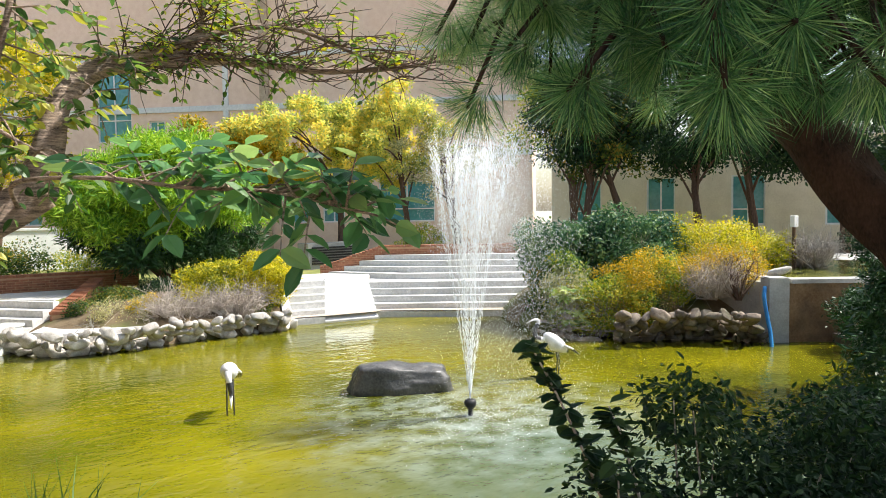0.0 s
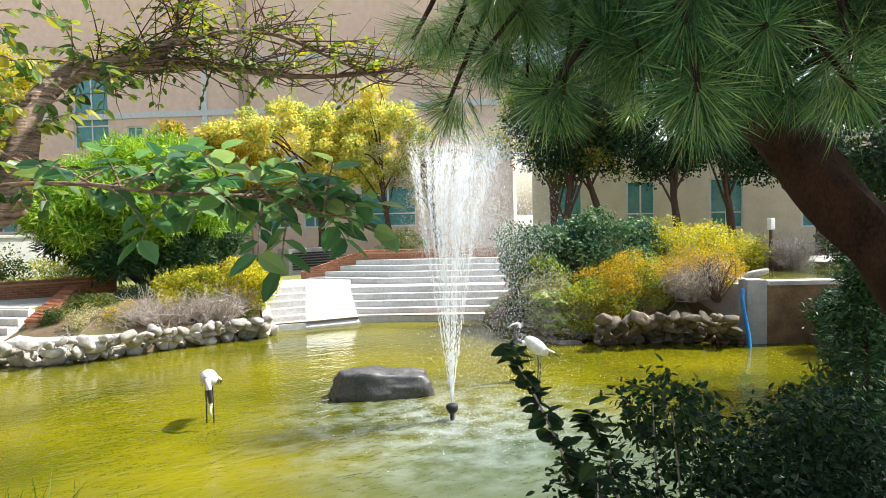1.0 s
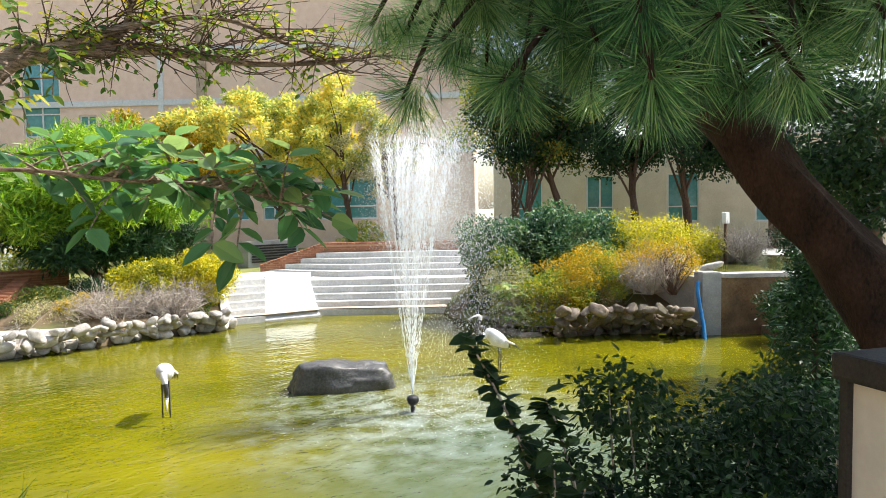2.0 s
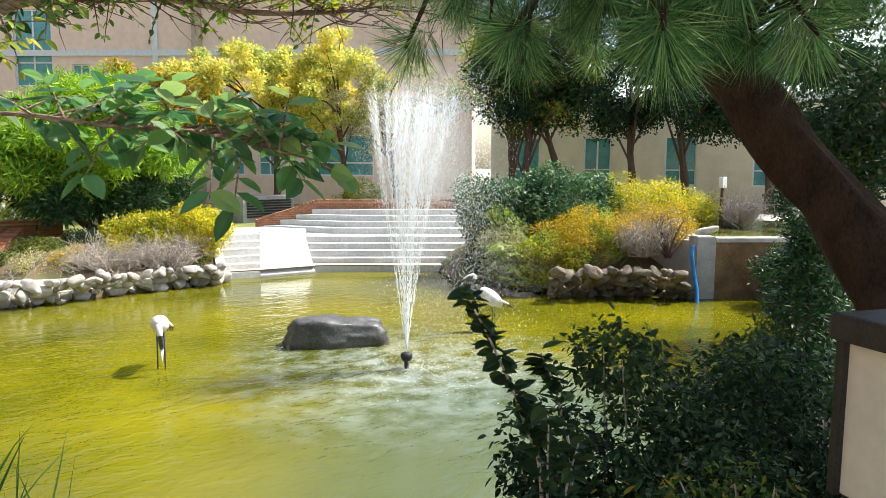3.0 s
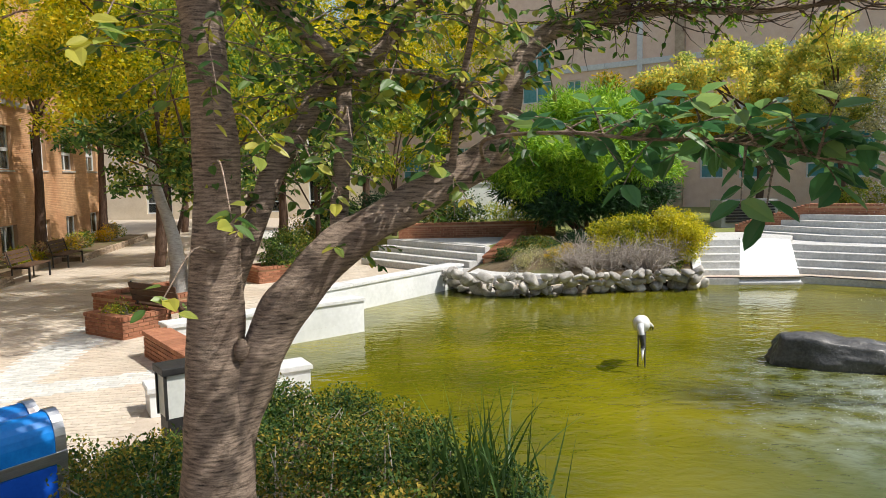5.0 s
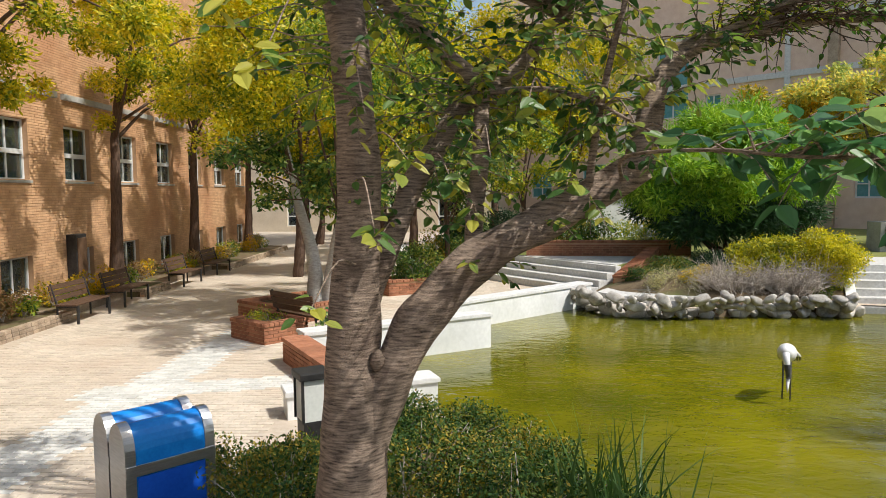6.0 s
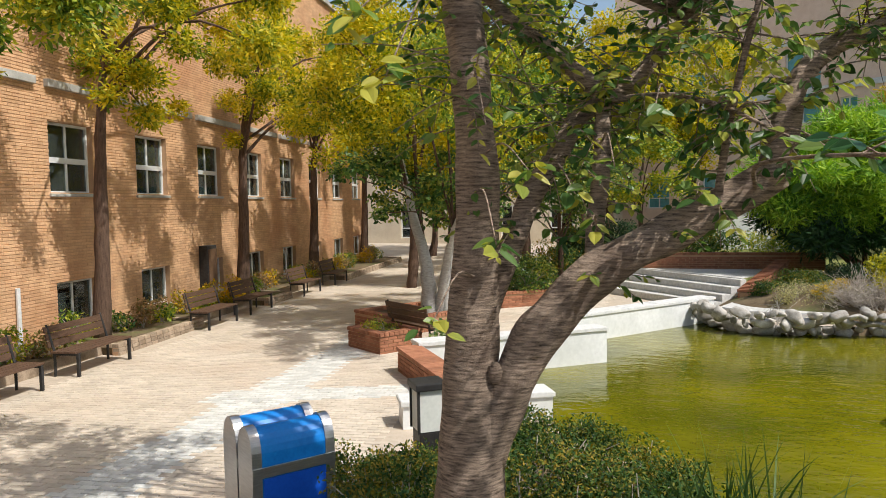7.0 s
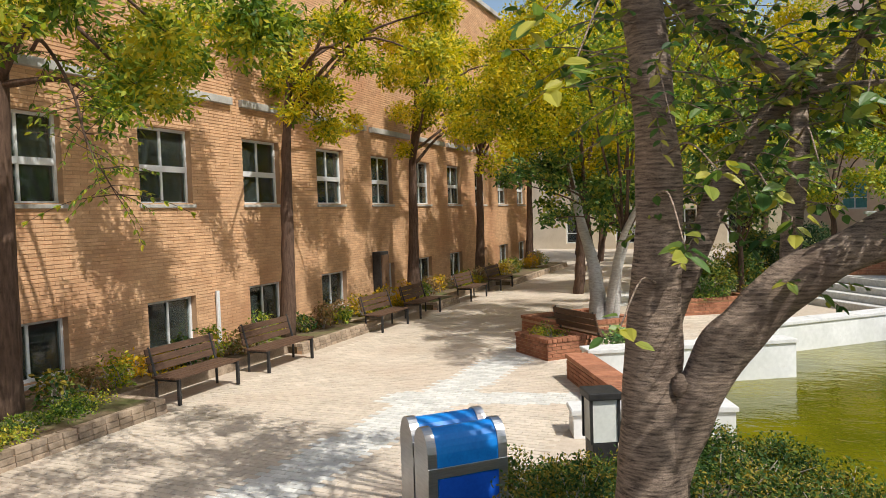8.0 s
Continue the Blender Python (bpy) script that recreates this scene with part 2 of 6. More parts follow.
M_BENCH = mat("bench_wood", (0.06, 0.034, 0.022), (0.14, 0.08, 0.05), 5, 0.6, 0.3, stretch=(8, 1, 8))
M_IRON = mat("black_iron", (0.015, 0.015, 0.016), (0.045, 0.042, 0.04), 12, 0.5, 0.15)
M_STEEL = mat("brushed_steel", (0.45, 0.45, 0.45), (0.62, 0.62, 0.62), 8, 0.33, 0.06, metal=0.9, stretch=(1, 1, 10))
M_BLUE = mat("blue_paint", (0.005, 0.17, 0.56), (0.01, 0.24, 0.68), 4, 0.38, 0.04)
M_DEEPBLUE = mat("deep_blue_paint", (0.006, 0.07, 0.45), (0.01, 0.10, 0.55), 4, 0.4, 0.04)
M_LANTERN = mat("frosted_glass", (0.60, 0.61, 0.57), (0.72, 0.73, 0.68), 3, 0.5, 0.02)
M_HOSE = mat("blue_hose", (0.02, 0.16, 0.42), (0.04, 0.26, 0.55), 6, 0.4, 0.05)
M_CRANEWHITE = mat("crane_white", (0.55, 0.55, 0.55), (0.82, 0.82, 0.81), 9, 0.6, 0.15)
M_CRANEDARK = mat("crane_dark", (0.035, 0.035, 0.04), (0.10, 0.10, 0.10), 9, 0.6, 0.1)
M_CREAM = mat("cream_wall", (0.62, 0.53, 0.40), (0.74, 0.65, 0.51), 1.5, 0.85, 0.1)
M_FARBRICK = mat("far_brick", (0.70, 0.50, 0.385), (0.80, 0.61, 0.49), 3, 0.9, 0.2)
M_BROWNDOOR = mat("brown_door", (0.10, 0.055, 0.03), (0.17, 0.10, 0.06), 4, 0.6, 0.1)
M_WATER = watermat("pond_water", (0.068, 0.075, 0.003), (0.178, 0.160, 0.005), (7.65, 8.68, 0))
M_POOL = watermat("upper_water", (0.12, 0.13, 0.02), (0.22, 0.22, 0.05))
M_DROP = dropmat("water_drops")
L_CHERRY = leafmat("cherry_leaf", [(0.03, 0.075, 0.018), (0.055, 0.12, 0.028), (0.10, 0.18, 0.042), (0.19, 0.27, 0.06), (0.42, 0.40, 0.07)], 0.38, 0.4)
L_BIGLEAF = leafmat("broad_leaf", [(0.05, 0.13, 0.055), (0.085, 0.20, 0.075), (0.15, 0.28, 0.10), (0.30, 0.38, 0.13)], 0.28, 0.42)
L_YELLOW = leafmat("yellow_leaf", [(0.10, 0.16, 0.015), (0.30, 0.32, 0.02), (0.54, 0.46, 0.026), (0.66, 0.50, 0.03)], 0.5, 0.42)
L_YGREEN = leafmat("yellow_green_leaf", [(0.06, 0.13, 0.02), (0.17, 0.26, 0.035), (0.36, 0.40, 0.05), (0.56, 0.47, 0.05)], 0.5, 0.4)
L_BOX = leafmat("golden_hedge", [(0.13, 0.17, 0.013), (0.34, 0.34, 0.016), (0.54, 0.48, 0.02), (0.62, 0.52, 0.022)], 0.5, 0.34)
# Dark leaves, deepened further to hold the near bank's shade in their colour.
L_DARK = leafmat("shade_dark_shrub", [(0.006, 0.02, 0.008), (0.012, 0.036, 0.013), (0.02, 0.055, 0.017), (0.045, 0.085, 0.022)], 0.72, 0.2)
L_SHRUB = leafmat("broad_shrub", [(0.02, 0.07, 0.035), (0.04, 0.11, 0.045), (0.08, 0.17, 0.06), (0.17, 0.25, 0.09)], 0.4, 0.25)
L_HEDGE = leafmat("azalea_hedge", [(0.016, 0.05, 0.012), (0.04, 0.095, 0.018), (0.10, 0.15, 0.022), (0.30, 0.22, 0.028)], 0.7, 0.25)
L_ORANGE = leafmat("autumn_shrub", [(0.16, 0.16, 0.02), (0.36, 0.29, 0.02), (0.55, 0.38, 0.015), (0.62, 0.36, 0.02)], 0.55, 0.35)
L_GREY = leafmat("greyish_leaf", [(0.18, 0.20, 0.10), (0.30, 0.31, 0.16), (0.44, 0.42, 0.22), (0.52, 0.47, 0.20)], 0.6, 0.4)
L_PALE = leafmat("pale_yellow_leaf", [(0.22, 0.30, 0.08), (0.42, 0.45, 0.12), (0.62, 0.56, 0.14), (0.72, 0.56, 0.12)], 0.6, 0.48)
L_PINEFAR = leafmat("sunlit_pine_tone", [(0.07, 0.18, 0.02), (0.16, 0.32, 0.03), (0.28, 0.45, 0.04), (0.42, 0.55, 0.07)], 0.5, 0.3, 0.25)
# Dark conifer green; also colours in the shade of other pine crowns.
L_PINEDARK = leafmat("dark_conifer_and_shade", [(0.010, 0.036, 0.012), (0.022, 0.065, 0.018), (0.04, 0.10, 0.024)], 0.5, 0.15)
# Strong patches put sunlit and shaded tufts into the needle colour.
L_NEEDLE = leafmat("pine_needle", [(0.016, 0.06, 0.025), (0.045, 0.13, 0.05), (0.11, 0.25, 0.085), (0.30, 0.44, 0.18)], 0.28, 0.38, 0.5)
L_FATSIA = leafmat("palmate_leaf", [(0.12, 0.20, 0.05), (0.25, 0.33, 0.08), (0.42, 0.46, 0.14)], 0.4, 0.3)
L_REED = leafmat("reed_blade", [(0.03, 0.07, 0.02), (0.06, 0.12, 0.03), (0.12, 0.17, 0.05)], 0.45, 0.25)
L_DRY = leafmat("dry_plant", [(0.20, 0.13, 0.06), (0.34, 0.20, 0.08), (0.14, 0.17, 0.04)], 0.7, 0.2)


# ---- builders ----
def thing(name, label, category, group="", at=(0, 0, 0), rz=0.0, kind=""):
    ob = new(name)
    ob.matrix_world = pose(*at, 0, 0, rz)
    return tagged(ob, label, category, group, kind)


def mesh_of(name, verts, faces, smooth=False):
    me = bpy.data.meshes.new(name)
    me.from_pydata([tuple(v) for v in verts], [], [tuple(f) for f in faces])
    if smooth:
        me.polygons.foreach_set("use_smooth", [True] * len(me.polygons))
    me.update()
    return me


def quick_mesh(name, verts, loops, per):
    """A mesh from arrays: verts N x 3, loops of faces with per corners each."""
    me = bpy.data.meshes.new(name)
    nf = len(loops) // per
    me.vertices.add(len(verts))
    me.vertices.foreach_set("co", np.asarray(verts, dtype=np.float32).ravel())
    me.loops.add(len(loops))
    me.loops.foreach_set("vertex_index", np.asarray(loops, dtype=np.int32).ravel())
    me.polygons.add(nf)
    me.polygons.foreach_set("loop_start", np.arange(nf, dtype=np.int32) * per)
    me.polygons.foreach_set("use_smooth", [False] * nf)
    me.update(calc_edges=True)
    return me


def put(name, me, material, parent=None, label="", kind=""):
    ob = new(name, me)
    if material and not me.materials:
        me.materials.append(material)
    if parent:
        ob.parent = parent
    return tagged(ob, label, kind=kind)


def part(name, bm, material, parent=None, label="", smooth=False, kind=""):
    me = bpy.data.meshes.new(name)
    bm.to_mesh(me)
    bm.free()
    if smooth:
        me.polygons.foreach_set("use_smooth", [True] * len(me.polygons))
    return put(name, me, material, parent, label, kind)


def box(x0, x1, y0, y1, z0, z1, bevel=0.0, m=None, bm=None):
    own = bmesh.new()
    bmesh.ops.create_cube(own, size=1)
    bmesh.ops.scale(own, vec=(x1 - x0, y1 - y0, z1 - z0), verts=own.verts)
    bmesh.ops.translate(own, vec=((x0 + x1) / 2, (y0 + y1) / 2, (z0 + z1) / 2), verts=own.verts)
    if bevel:
        bmesh.ops.bevel(own, geom=list(own.edges), offset=bevel, segments=2, affect="EDGES", profile=0.6)
    if m is not None:
        bmesh.ops.transform(own, matrix=m, verts=own.verts)
    if bm is None:
        return own
    tmp = bpy.data.meshes.new("tmp")
    own.to_mesh(tmp)
    own.free()
    bm.from_mesh(tmp)
    bpy.data.meshes.remove(tmp)
    return bm


def prism(points, z0, z1, bevel=0.0, bm=None):
    """An upright block on the outline points (x, y)."""
    area = sum(a[0] * b[1] - b[0] * a[1] for a, b in zip(points, points[1:] + points[:1]))
    pts = points if area > 0 else points[::-1]
    own = bm or bmesh.new()
    low = [own.verts.new((x, y, z0)) for x, y in pts]
    high = [own.verts.new((x, y, z1)) for x, y in pts]
    own.faces.new(low[::-1])
    top = own.faces.new(high)
    n = len(pts)
    for i in range(n):
        own.faces.new((low[i], low[(i + 1) % n], high[(i + 1) % n], high[i]))
    if bevel:
        bmesh.ops.bevel(own, geom=list(top.edges), offset=bevel, segments=2, affect="EDGES")
    return own


def strip(a, b, width, side=1):
    """The outline of a wall of that width along a to b, on its left (1) or right (-1)."""
    a, b = Vector(a), Vector(b)
    d = (b - a).normalized()
    n = Vector((-d.y, d.x)) * width * side
    return [tuple(a), tuple(b), tuple(b + n), tuple(a + n)]


def smooth_path(points, steps=5):
    p = [Vector(q) for q in points]
    p = [2 * p[0] - p[1]] + p + [2 * p[-1] - p[-2]]
    out = []
    for i in range(1, len(p) - 2):
        for k in range(steps):
            t = k / steps
            out.append(0.5 * (2 * p[i] + (p[i + 1] - p[i - 1]) * t + (2 * p[i - 1] - 5 * p[i] + 4 * p[i + 1] - p[i + 2]) * t * t
                              + (3 * p[i] - p[i - 1] - 3 * p[i + 1] + p[i + 2]) * t ** 3))
    return out + [p[-2]]


def tube(path, r0, r1, segs=8, rough=0.0, bm=None, power=1.0):
    """A tapered, slightly uneven branch along the path."""
    bm = bm or bmesh.new()
    rings = []
    n = len(path)
    for i, q in enumerate(path):
        q = Vector(q)
        d = (Vector(path[min(i + 1, n - 1)]) - Vector(path[max(i - 1, 0)])).normalized()
        if i == 0:
            side = d.cross(Vector((0.31, 0.87, 0.2)) if abs(d.z) > 0.8 else Vector((0, 0, 1))).normalized()
        else:
            side = (side - d * side.dot(d)).normalized()
        up = side.cross(d)
        r = r0[i] if isinstance(r0, list) else r0 + (r1 - r0) * (i / (n - 1)) ** power
        ring = []
        for k in range(segs):
            a = 2 * math.pi * k / segs
            w = side * math.cos(a) + up * math.sin(a)
            rr = r * (1 + rough * noise.noise(q * 3 + w * 1.3))
            ring.append(bm.verts.new(q + w * rr))
        rings.append(ring)
    for a, b in zip(rings, rings[1:]):
        for k in range(segs):
            bm.faces.new((a[k], b[k], b[(k + 1) % segs], a[(k + 1) % segs]))
    bm.faces.new(rings[0])
    bm.faces.new(rings[-1][::-1])
    return bm


def unit(v):
    return v / np.maximum(np.linalg.norm(v, axis=-1, keepdims=True), 1e-6)


def leaf_mesh(name, P, axis, normal, length, ratio=0.45, oval=True, fold=0.25):
    """Leaves at P, each pointing along axis, facing normal."""
    P, axis = np.asarray(P, float), unit(np.asarray(axis, float))
    side = unit(np.cross(axis, normal))
    nrm = np.cross(side, axis)
    L = np.asarray(length, float).reshape(-1, 1) * np.ones((len(P), 1))
    W = L * ratio * 0.5
    if oval:
        droop = nrm * L * -0.12
        v = [P, P + axis * L * 0.2 + side * W * 0.74 + nrm * W * fold, P + axis * L * 0.48 + side * W + nrm * W * fold + droop * 0.3,
             P + axis * L * 0.78 + side * W * 0.62 + nrm * W * fold * 0.6 + droop * 0.6, P + axis * L + droop, P + axis * L * 0.78 - side * W * 0.62 + nrm * W * fold * 0.6 + droop * 0.6,
             P + axis * L * 0.48 - side * W + nrm * W * fold + droop * 0.3, P + axis * L * 0.2 - side * W * 0.74 + nrm * W * fold]
        idx = [0, 1, 2, 3, 4, 0, 4, 5, 6, 7]
        k, per = 8, 5
    else:
        v = [P, P + axis * L * 0.5 + side * W, P + axis * L, P + axis * L * 0.5 - side * W]
        idx = [0, 1, 2, 3]
        k, per = 4, 4
    verts = np.stack(v, 1).reshape(-1, 3)
    loops = (np.arange(len(P))[:, None] * k + np.array(idx)[None, :]).ravel()
    return quick_mesh(name, verts, loops, per)


def rand_unit(n):
    return unit(rng.normal(size=(n, 3)))


def clump_points(clumps, n, shell=0.55):
    """n points in the ellipsoids (cx, cy, cz, rx, ry, rz), more of them towards the outside."""
    c = np.array(clumps, float)
    vol = np.cbrt(c[:, 3] * c[:, 4] * c[:, 5]) ** 2
    pick = rng.choice(len(c), n, p=vol / vol.sum())
    d = rand_unit(n)
    r = rng.uniform(shell, 1.0, (n, 1)) + rng.normal(0, 0.07, (n, 1))
    return c[pick, :3] + d * r * c[pick, 3:], d


def foliage(name, clumps, n, size, material, parent, ratio=0.5, oval=False, shell=0.5, up=0.5, label=""):
    P, d = clump_points(clumps, n, shell)
    nrm = unit(d * 0.6 + rand_unit(n) * 0.7 + np.array([0, 0, up]))
    ax = unit(np.cross(nrm, rand_unit(n)) + d * 0.4)
    return put(name, leaf_mesh(name, P, ax, nrm, size * rng.uniform(0.6, 1.25, n), ratio, oval), material, parent, label)


def sub_clumps(cx, cy, cz, rx, ry, rz, n, size, low=-1.0):
    """n small clumps spread over the ellipsoid."""
    out = []
    while len(out) < n:
        d = rand_unit(1)[0] * rng.uniform(0.45, 1.0)
        if d[2] < low:
            continue
        s = size * rng.uniform(0.6, 1.25)
        out.append((cx + d[0] * rx, cy + d[1] * ry, cz + d[2] * rz, s, s, s * 0.7))
    return out


def tree(name, label, base, height, r, crown, n_clump, clump, n_leaf, leaf, bark, leafm, group="", lean=(0, 0), fork=0.45, ratio=0.5, limbm=None):
    """A tree: tapered trunk, limbs out to its clumps, and a crown of many leaves. crown: centre and radii of its outline."""
    ob = thing(name, label, "tree", group, base)
    b = Vector(base)
    top = Vector((lean[0], lean[1], height))
    mid = [Vector((0, 0, -0.15)), Vector((lean[0] * 0.15 + 0.05, lean[1] * 0.15, height * 0.3)), Vector((lean[0] * 0.5 - 0.06, lean[1] * 0.5 + 0.05, height * 0.65)), top]
    path = smooth_path(mid, 5)
    trunk = tube(path, r * 1.15, r * 0.35, 10, 0.25)
    part("trunk", trunk, bark, ob, smooth=True)
    cl = sub_clumps(*(crown[i] - b[i] for i in range(3)), *crown[3:], n_clump, clump)
    for c in cl[:9]:
        k = rng.uniform(fork, 0.98)
        s = path[int(k * (len(path) - 1))]
        e = Vector(c[:3])
        q = (s + e) / 2 + Vector((0, 0, 0.18 * (e - s).length)) + Vector(rng.normal(0, 0.12, 3))
        part("limb", tube(smooth_path([s, q, e], 4), r * 0.3, 0.012, 6, 0.2), limbm or bark, ob, smooth=True)
    foliage("crown", cl, n_leaf, leaf, leafm, ob, ratio=ratio, shell=0.15)
    return ob


def shrub(name, label, at, radii, n_leaf, leaf, leafm, group="", n_clump=14, clump=0.35, ratio=0.5, oval=False, twigs=24, category="shrub", twigm=None):
    """A dense bush on the ground at at, with stems inside."""
    ob = thing(name, label, category, group, at)
    rx, ry, rz = radii
    cl = sub_clumps(0, 0, rz * 0.45, rx * 0.85, ry * 0.85, rz * 0.5, n_clump, clump * min(radii), -0.8)
    cl.append((0, 0, rz * 0.4, rx * 0.8, ry * 0.8, rz * 0.5))
    st = bmesh.new()
    for i in range(twigs):
        c = cl[i % len(cl)]
        e = Vector(c[:3]) + Vector(rng.normal(0, 0.3 * clump * min(radii), 3))
        s = Vector((rng.normal(0, rx * 0.15), rng.normal(0, ry * 0.15), -0.05))
        tube([s, s.lerp(e, 0.5) + Vector((0, 0, 0.1 * rz)), e], 0.014, 0.004, 4, 0, st)
    part("stems", st, twigm or M_TWIG, ob, kind="stuff")
    foliage("leaves", cl, n_leaf, leaf, leafm, ob, ratio=ratio, oval=oval, shell=0.55)
    return ob


def twiggy(name, label, at, radii, n, material, group=""):
    """A bare bush of forking twigs."""
    ob = thing(name, label, "shrub", group, at)
    bm = bmesh.new()
    for i in range(n):
        a = rng.uniform(0, 2 * math.pi)
        k = rng.uniform(0.4, 1)
        e = Vector((math.cos(a) * radii[0] * k, math.sin(a) * radii[1] * k, radii[2] * rng.uniform(0.5, 1.0)))
        s = e * rng.uniform(0, 0.25)
        s.z = 0
        q = s.lerp(e, 0.5) + Vector(rng.normal(0, 0.12, 3))
        tube([s, q, e], 0.015, 0.006, 3, 0, bm)
        for j in range(3):
            f = q.lerp(e, rng.uniform(0, 1))
            tube([f, f + Vector(rng.normal(0, 0.13, 3)) + Vector((0, 0, 0.1)), f + Vector(rng.normal(0, 0.24, 3)) + Vector((0, 0, 0.16))], 0.006, 0.003, 3, 0, bm)
    part("twigs", bm, material, ob, kind="stuff")
    return ob


def boulder_meshes(n, material):
    out = []
    for i in range(n):
        bm = bmesh.new()
        bmesh.ops.create_icosphere(bm, subdivisions=3, radius=0.5)
        off = Vector((i * 7.3, i * 3.1, 1.7))
        sq = Vector((1, rng.uniform(0.7, 1), rng.uniform(0.6, 0.85)))
        cuts = [(Vector(rand_unit(1)[0]), rng.uniform(0.30, 0.42)) for _ in range(9)]
        for v in bm.verts:
            d = v.co.normalized()
            f = 1 + 0.34 * noise.noise(d * 1.3 + off) + 0.12 * noise.noise(d * 3.4 + off)
            m = max(abs(d.x), abs(d.y), abs(d.z))
            v.co = d * 0.5 * f * (0.72 + 0.28 / m * 0.8)
            for cn, cd in cuts:
                over = v.co.dot(cn) - cd
                if over > 0:
                    v.co -= cn * over * 0.85
            v.co = Vector((v.co.x * sq.x, v.co.y * sq.y, v.co.z * sq.z)) * 1.2
        me = bpy.data.meshes.new("boulder")
        bm.to_mesh(me)
        bm.free()
        me.materials.append(material)
        me.polygons.foreach_set("use_smooth", [True] * len(me.polygons))
        out.append(me)
    return out


# ---- ground, pond, terraces ----
POND = [(3.58, 19.4), (0.1, 16.2), (-0.2, 15.6), (0.72, 15.15), (0.97, 14.73), (-2.0, 13.05), (-0.85, 10.6), (-0.1, 10.75), (0.2, 9.6), (1.2, 8.6),
        (1.5, 7.6), (2.0, 6.6), (2.9, 5.6), (4.2, 4.6), (5.6, 3.9), (8, 3.2), (12, 3.5), (16, 5.5), (17.6, 7.5), (16.5, 8.35), (16.2, 9.0), (15.5, 9.9),
        (14.3, 10.6), (13.9, 11.4), (14.0, 12.4), (14.2, 13.2), (15.6, 14.9), (12.6, 17.8), (12.43, 17.7), (10.87, 18.03), (10.1, 18.3), (9.7, 17.8), (7.95, 17.95),
        (6.5, 17.9), (4.7, 18.0), (4.1, 18.3)]


def sheet(name, outer, holes, z, material, label, category="ground"):
    bm = bmesh.new()
    for ring in [outer] + holes:
        vs = [bm.verts.new((x, y, z)) for x, y in ring]
        for a, b in zip(vs, vs[1:] + vs[:1]):
            bm.edges.new((a, b))
    bmesh.ops.triangle_fill(bm, use_beauty=True, edges=list(bm.edges))
    bmesh.ops.recalc_face_normals(bm, faces=bm.faces)
    if bm.faces[:] and sum(f.normal.z for f in bm.faces) < 0:
        bmesh.ops.reverse_faces(bm, faces=bm.faces)
    return tagged(part(name, bm, material), label, category, kind="structure")


sheet("ground", [(-1500, -1500), (1500, -1500), (1500, 1500), (-1500, 1500)], [POND], PLAZA - 0.008, M_JOINT, "sandy ground under the paved plaza")
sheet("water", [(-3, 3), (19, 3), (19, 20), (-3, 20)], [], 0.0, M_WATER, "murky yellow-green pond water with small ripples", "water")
bed = sheet("pond_bed", [(-3, 3), (19, 3), (19, 20), (-3, 20)], [], -0.6, M_SOIL, "muddy bed of the pond", "ground")

skirt = bmesh.new()
rim = [(skirt.verts.new((x, y, -0.6)), skirt.verts.new((x, y, PLAZA - 0.008))) for x, y in POND[8:19]]
for (a0, a1), (b0, b1) in zip(rim, rim[1:]):
    skirt.faces.new((a0, b0, b1, a1))
tagged(part("pond_bank", skirt, M_SOIL), "earth sides of the pond", "ground", kind="structure")

# raised terrace with the lawn behind it
tagged(part("terrace", prism([(1.0, 26.2), (2.35, 24.4), (4.85, 20.95), (5.7, 22.4), (7.0, 20.6), (10.6, 19.6), (11.2, 19.9), (13.4, 22.6), (14.6, 22.2), (20, 16), (23, 11), (26, 9.2), (70, 9), (70, 90), (1.5, 90), (1.5, 40), (1.0, 27)], -0.3, TERRACE), M_LAWN),
       "grassy raised ground behind the pond", "ground", kind="structure")
tagged(part("terrace_paving", prism([(2.42, 24.28), (4.8, 21.0), (5.9, 22.6), (7.5, 23.3), (2.6, 24.05)], TERRACE - 0.05, TERRACE + 0.02), M_GRANITE), "pale stone paving of the upper path", "pavement", kind="structure")


def mound(name, label, cx, cy, rx, ry, top, base, material, power=1.5, n=36):
    """A soft earth mound."""
    bm = bmesh.new()
    grid = {}
    for i in range(n + 1):
        for j in range(n + 1):
            u, v = 2 * i / n - 1, 2 * j / n - 1
            k = min(1.0, math.hypot(u, v))
            z = base + (top - base) * (1 - k ** power) + 0.05 * noise.noise(Vector((u * 5, v * 5, cx)))
            grid[i, j] = bm.verts.new((cx + u * rx, cy + v * ry, z - (0.4 if k >= 1 else 0)))
    for i in range(n):
        for j in range(n):
            bm.faces.new((grid[i, j], grid[i + 1, j], grid[i + 1, j + 1], grid[i, j + 1]))
    return tagged(part(name, bm, material, smooth=True), label, "ground", kind="structure")


mound("bank_near", "planted earth bank above the pond", 0.9, 0.4, 4.4, 5.9, 1.6, 0.0, M_SOIL, 1.9)
tagged(part("hedge_soil", prism([(-1.95, 6.7), (-1.85, 8.7), (-0.3, 9.6), (1.15, 8.5), (1.9, 6.5), (0.6, 4.6), (-1.6, 4.8)], 0.0, 0.235), M_SOIL), "dark soil under the azalea hedge", "ground", kind="structure")
mound("bank_side", "dark planted slope beside the pond", 7.2, -0.6, 5.4, 4.4, 1.5, 0.05, M_SOIL, 2.2)
mound("bank_island", "planted earth mound behind the boulders", 7.6, 20.3, 4.0, 2.5, 1.0, 0.1, M_SOIL, 2.2)
mound("bank_right", "planted earth slope over the boulder wall", 18.5, 12.8, 4.2, 4.4, 1.75, 0.1, M_SOIL, 2.2)

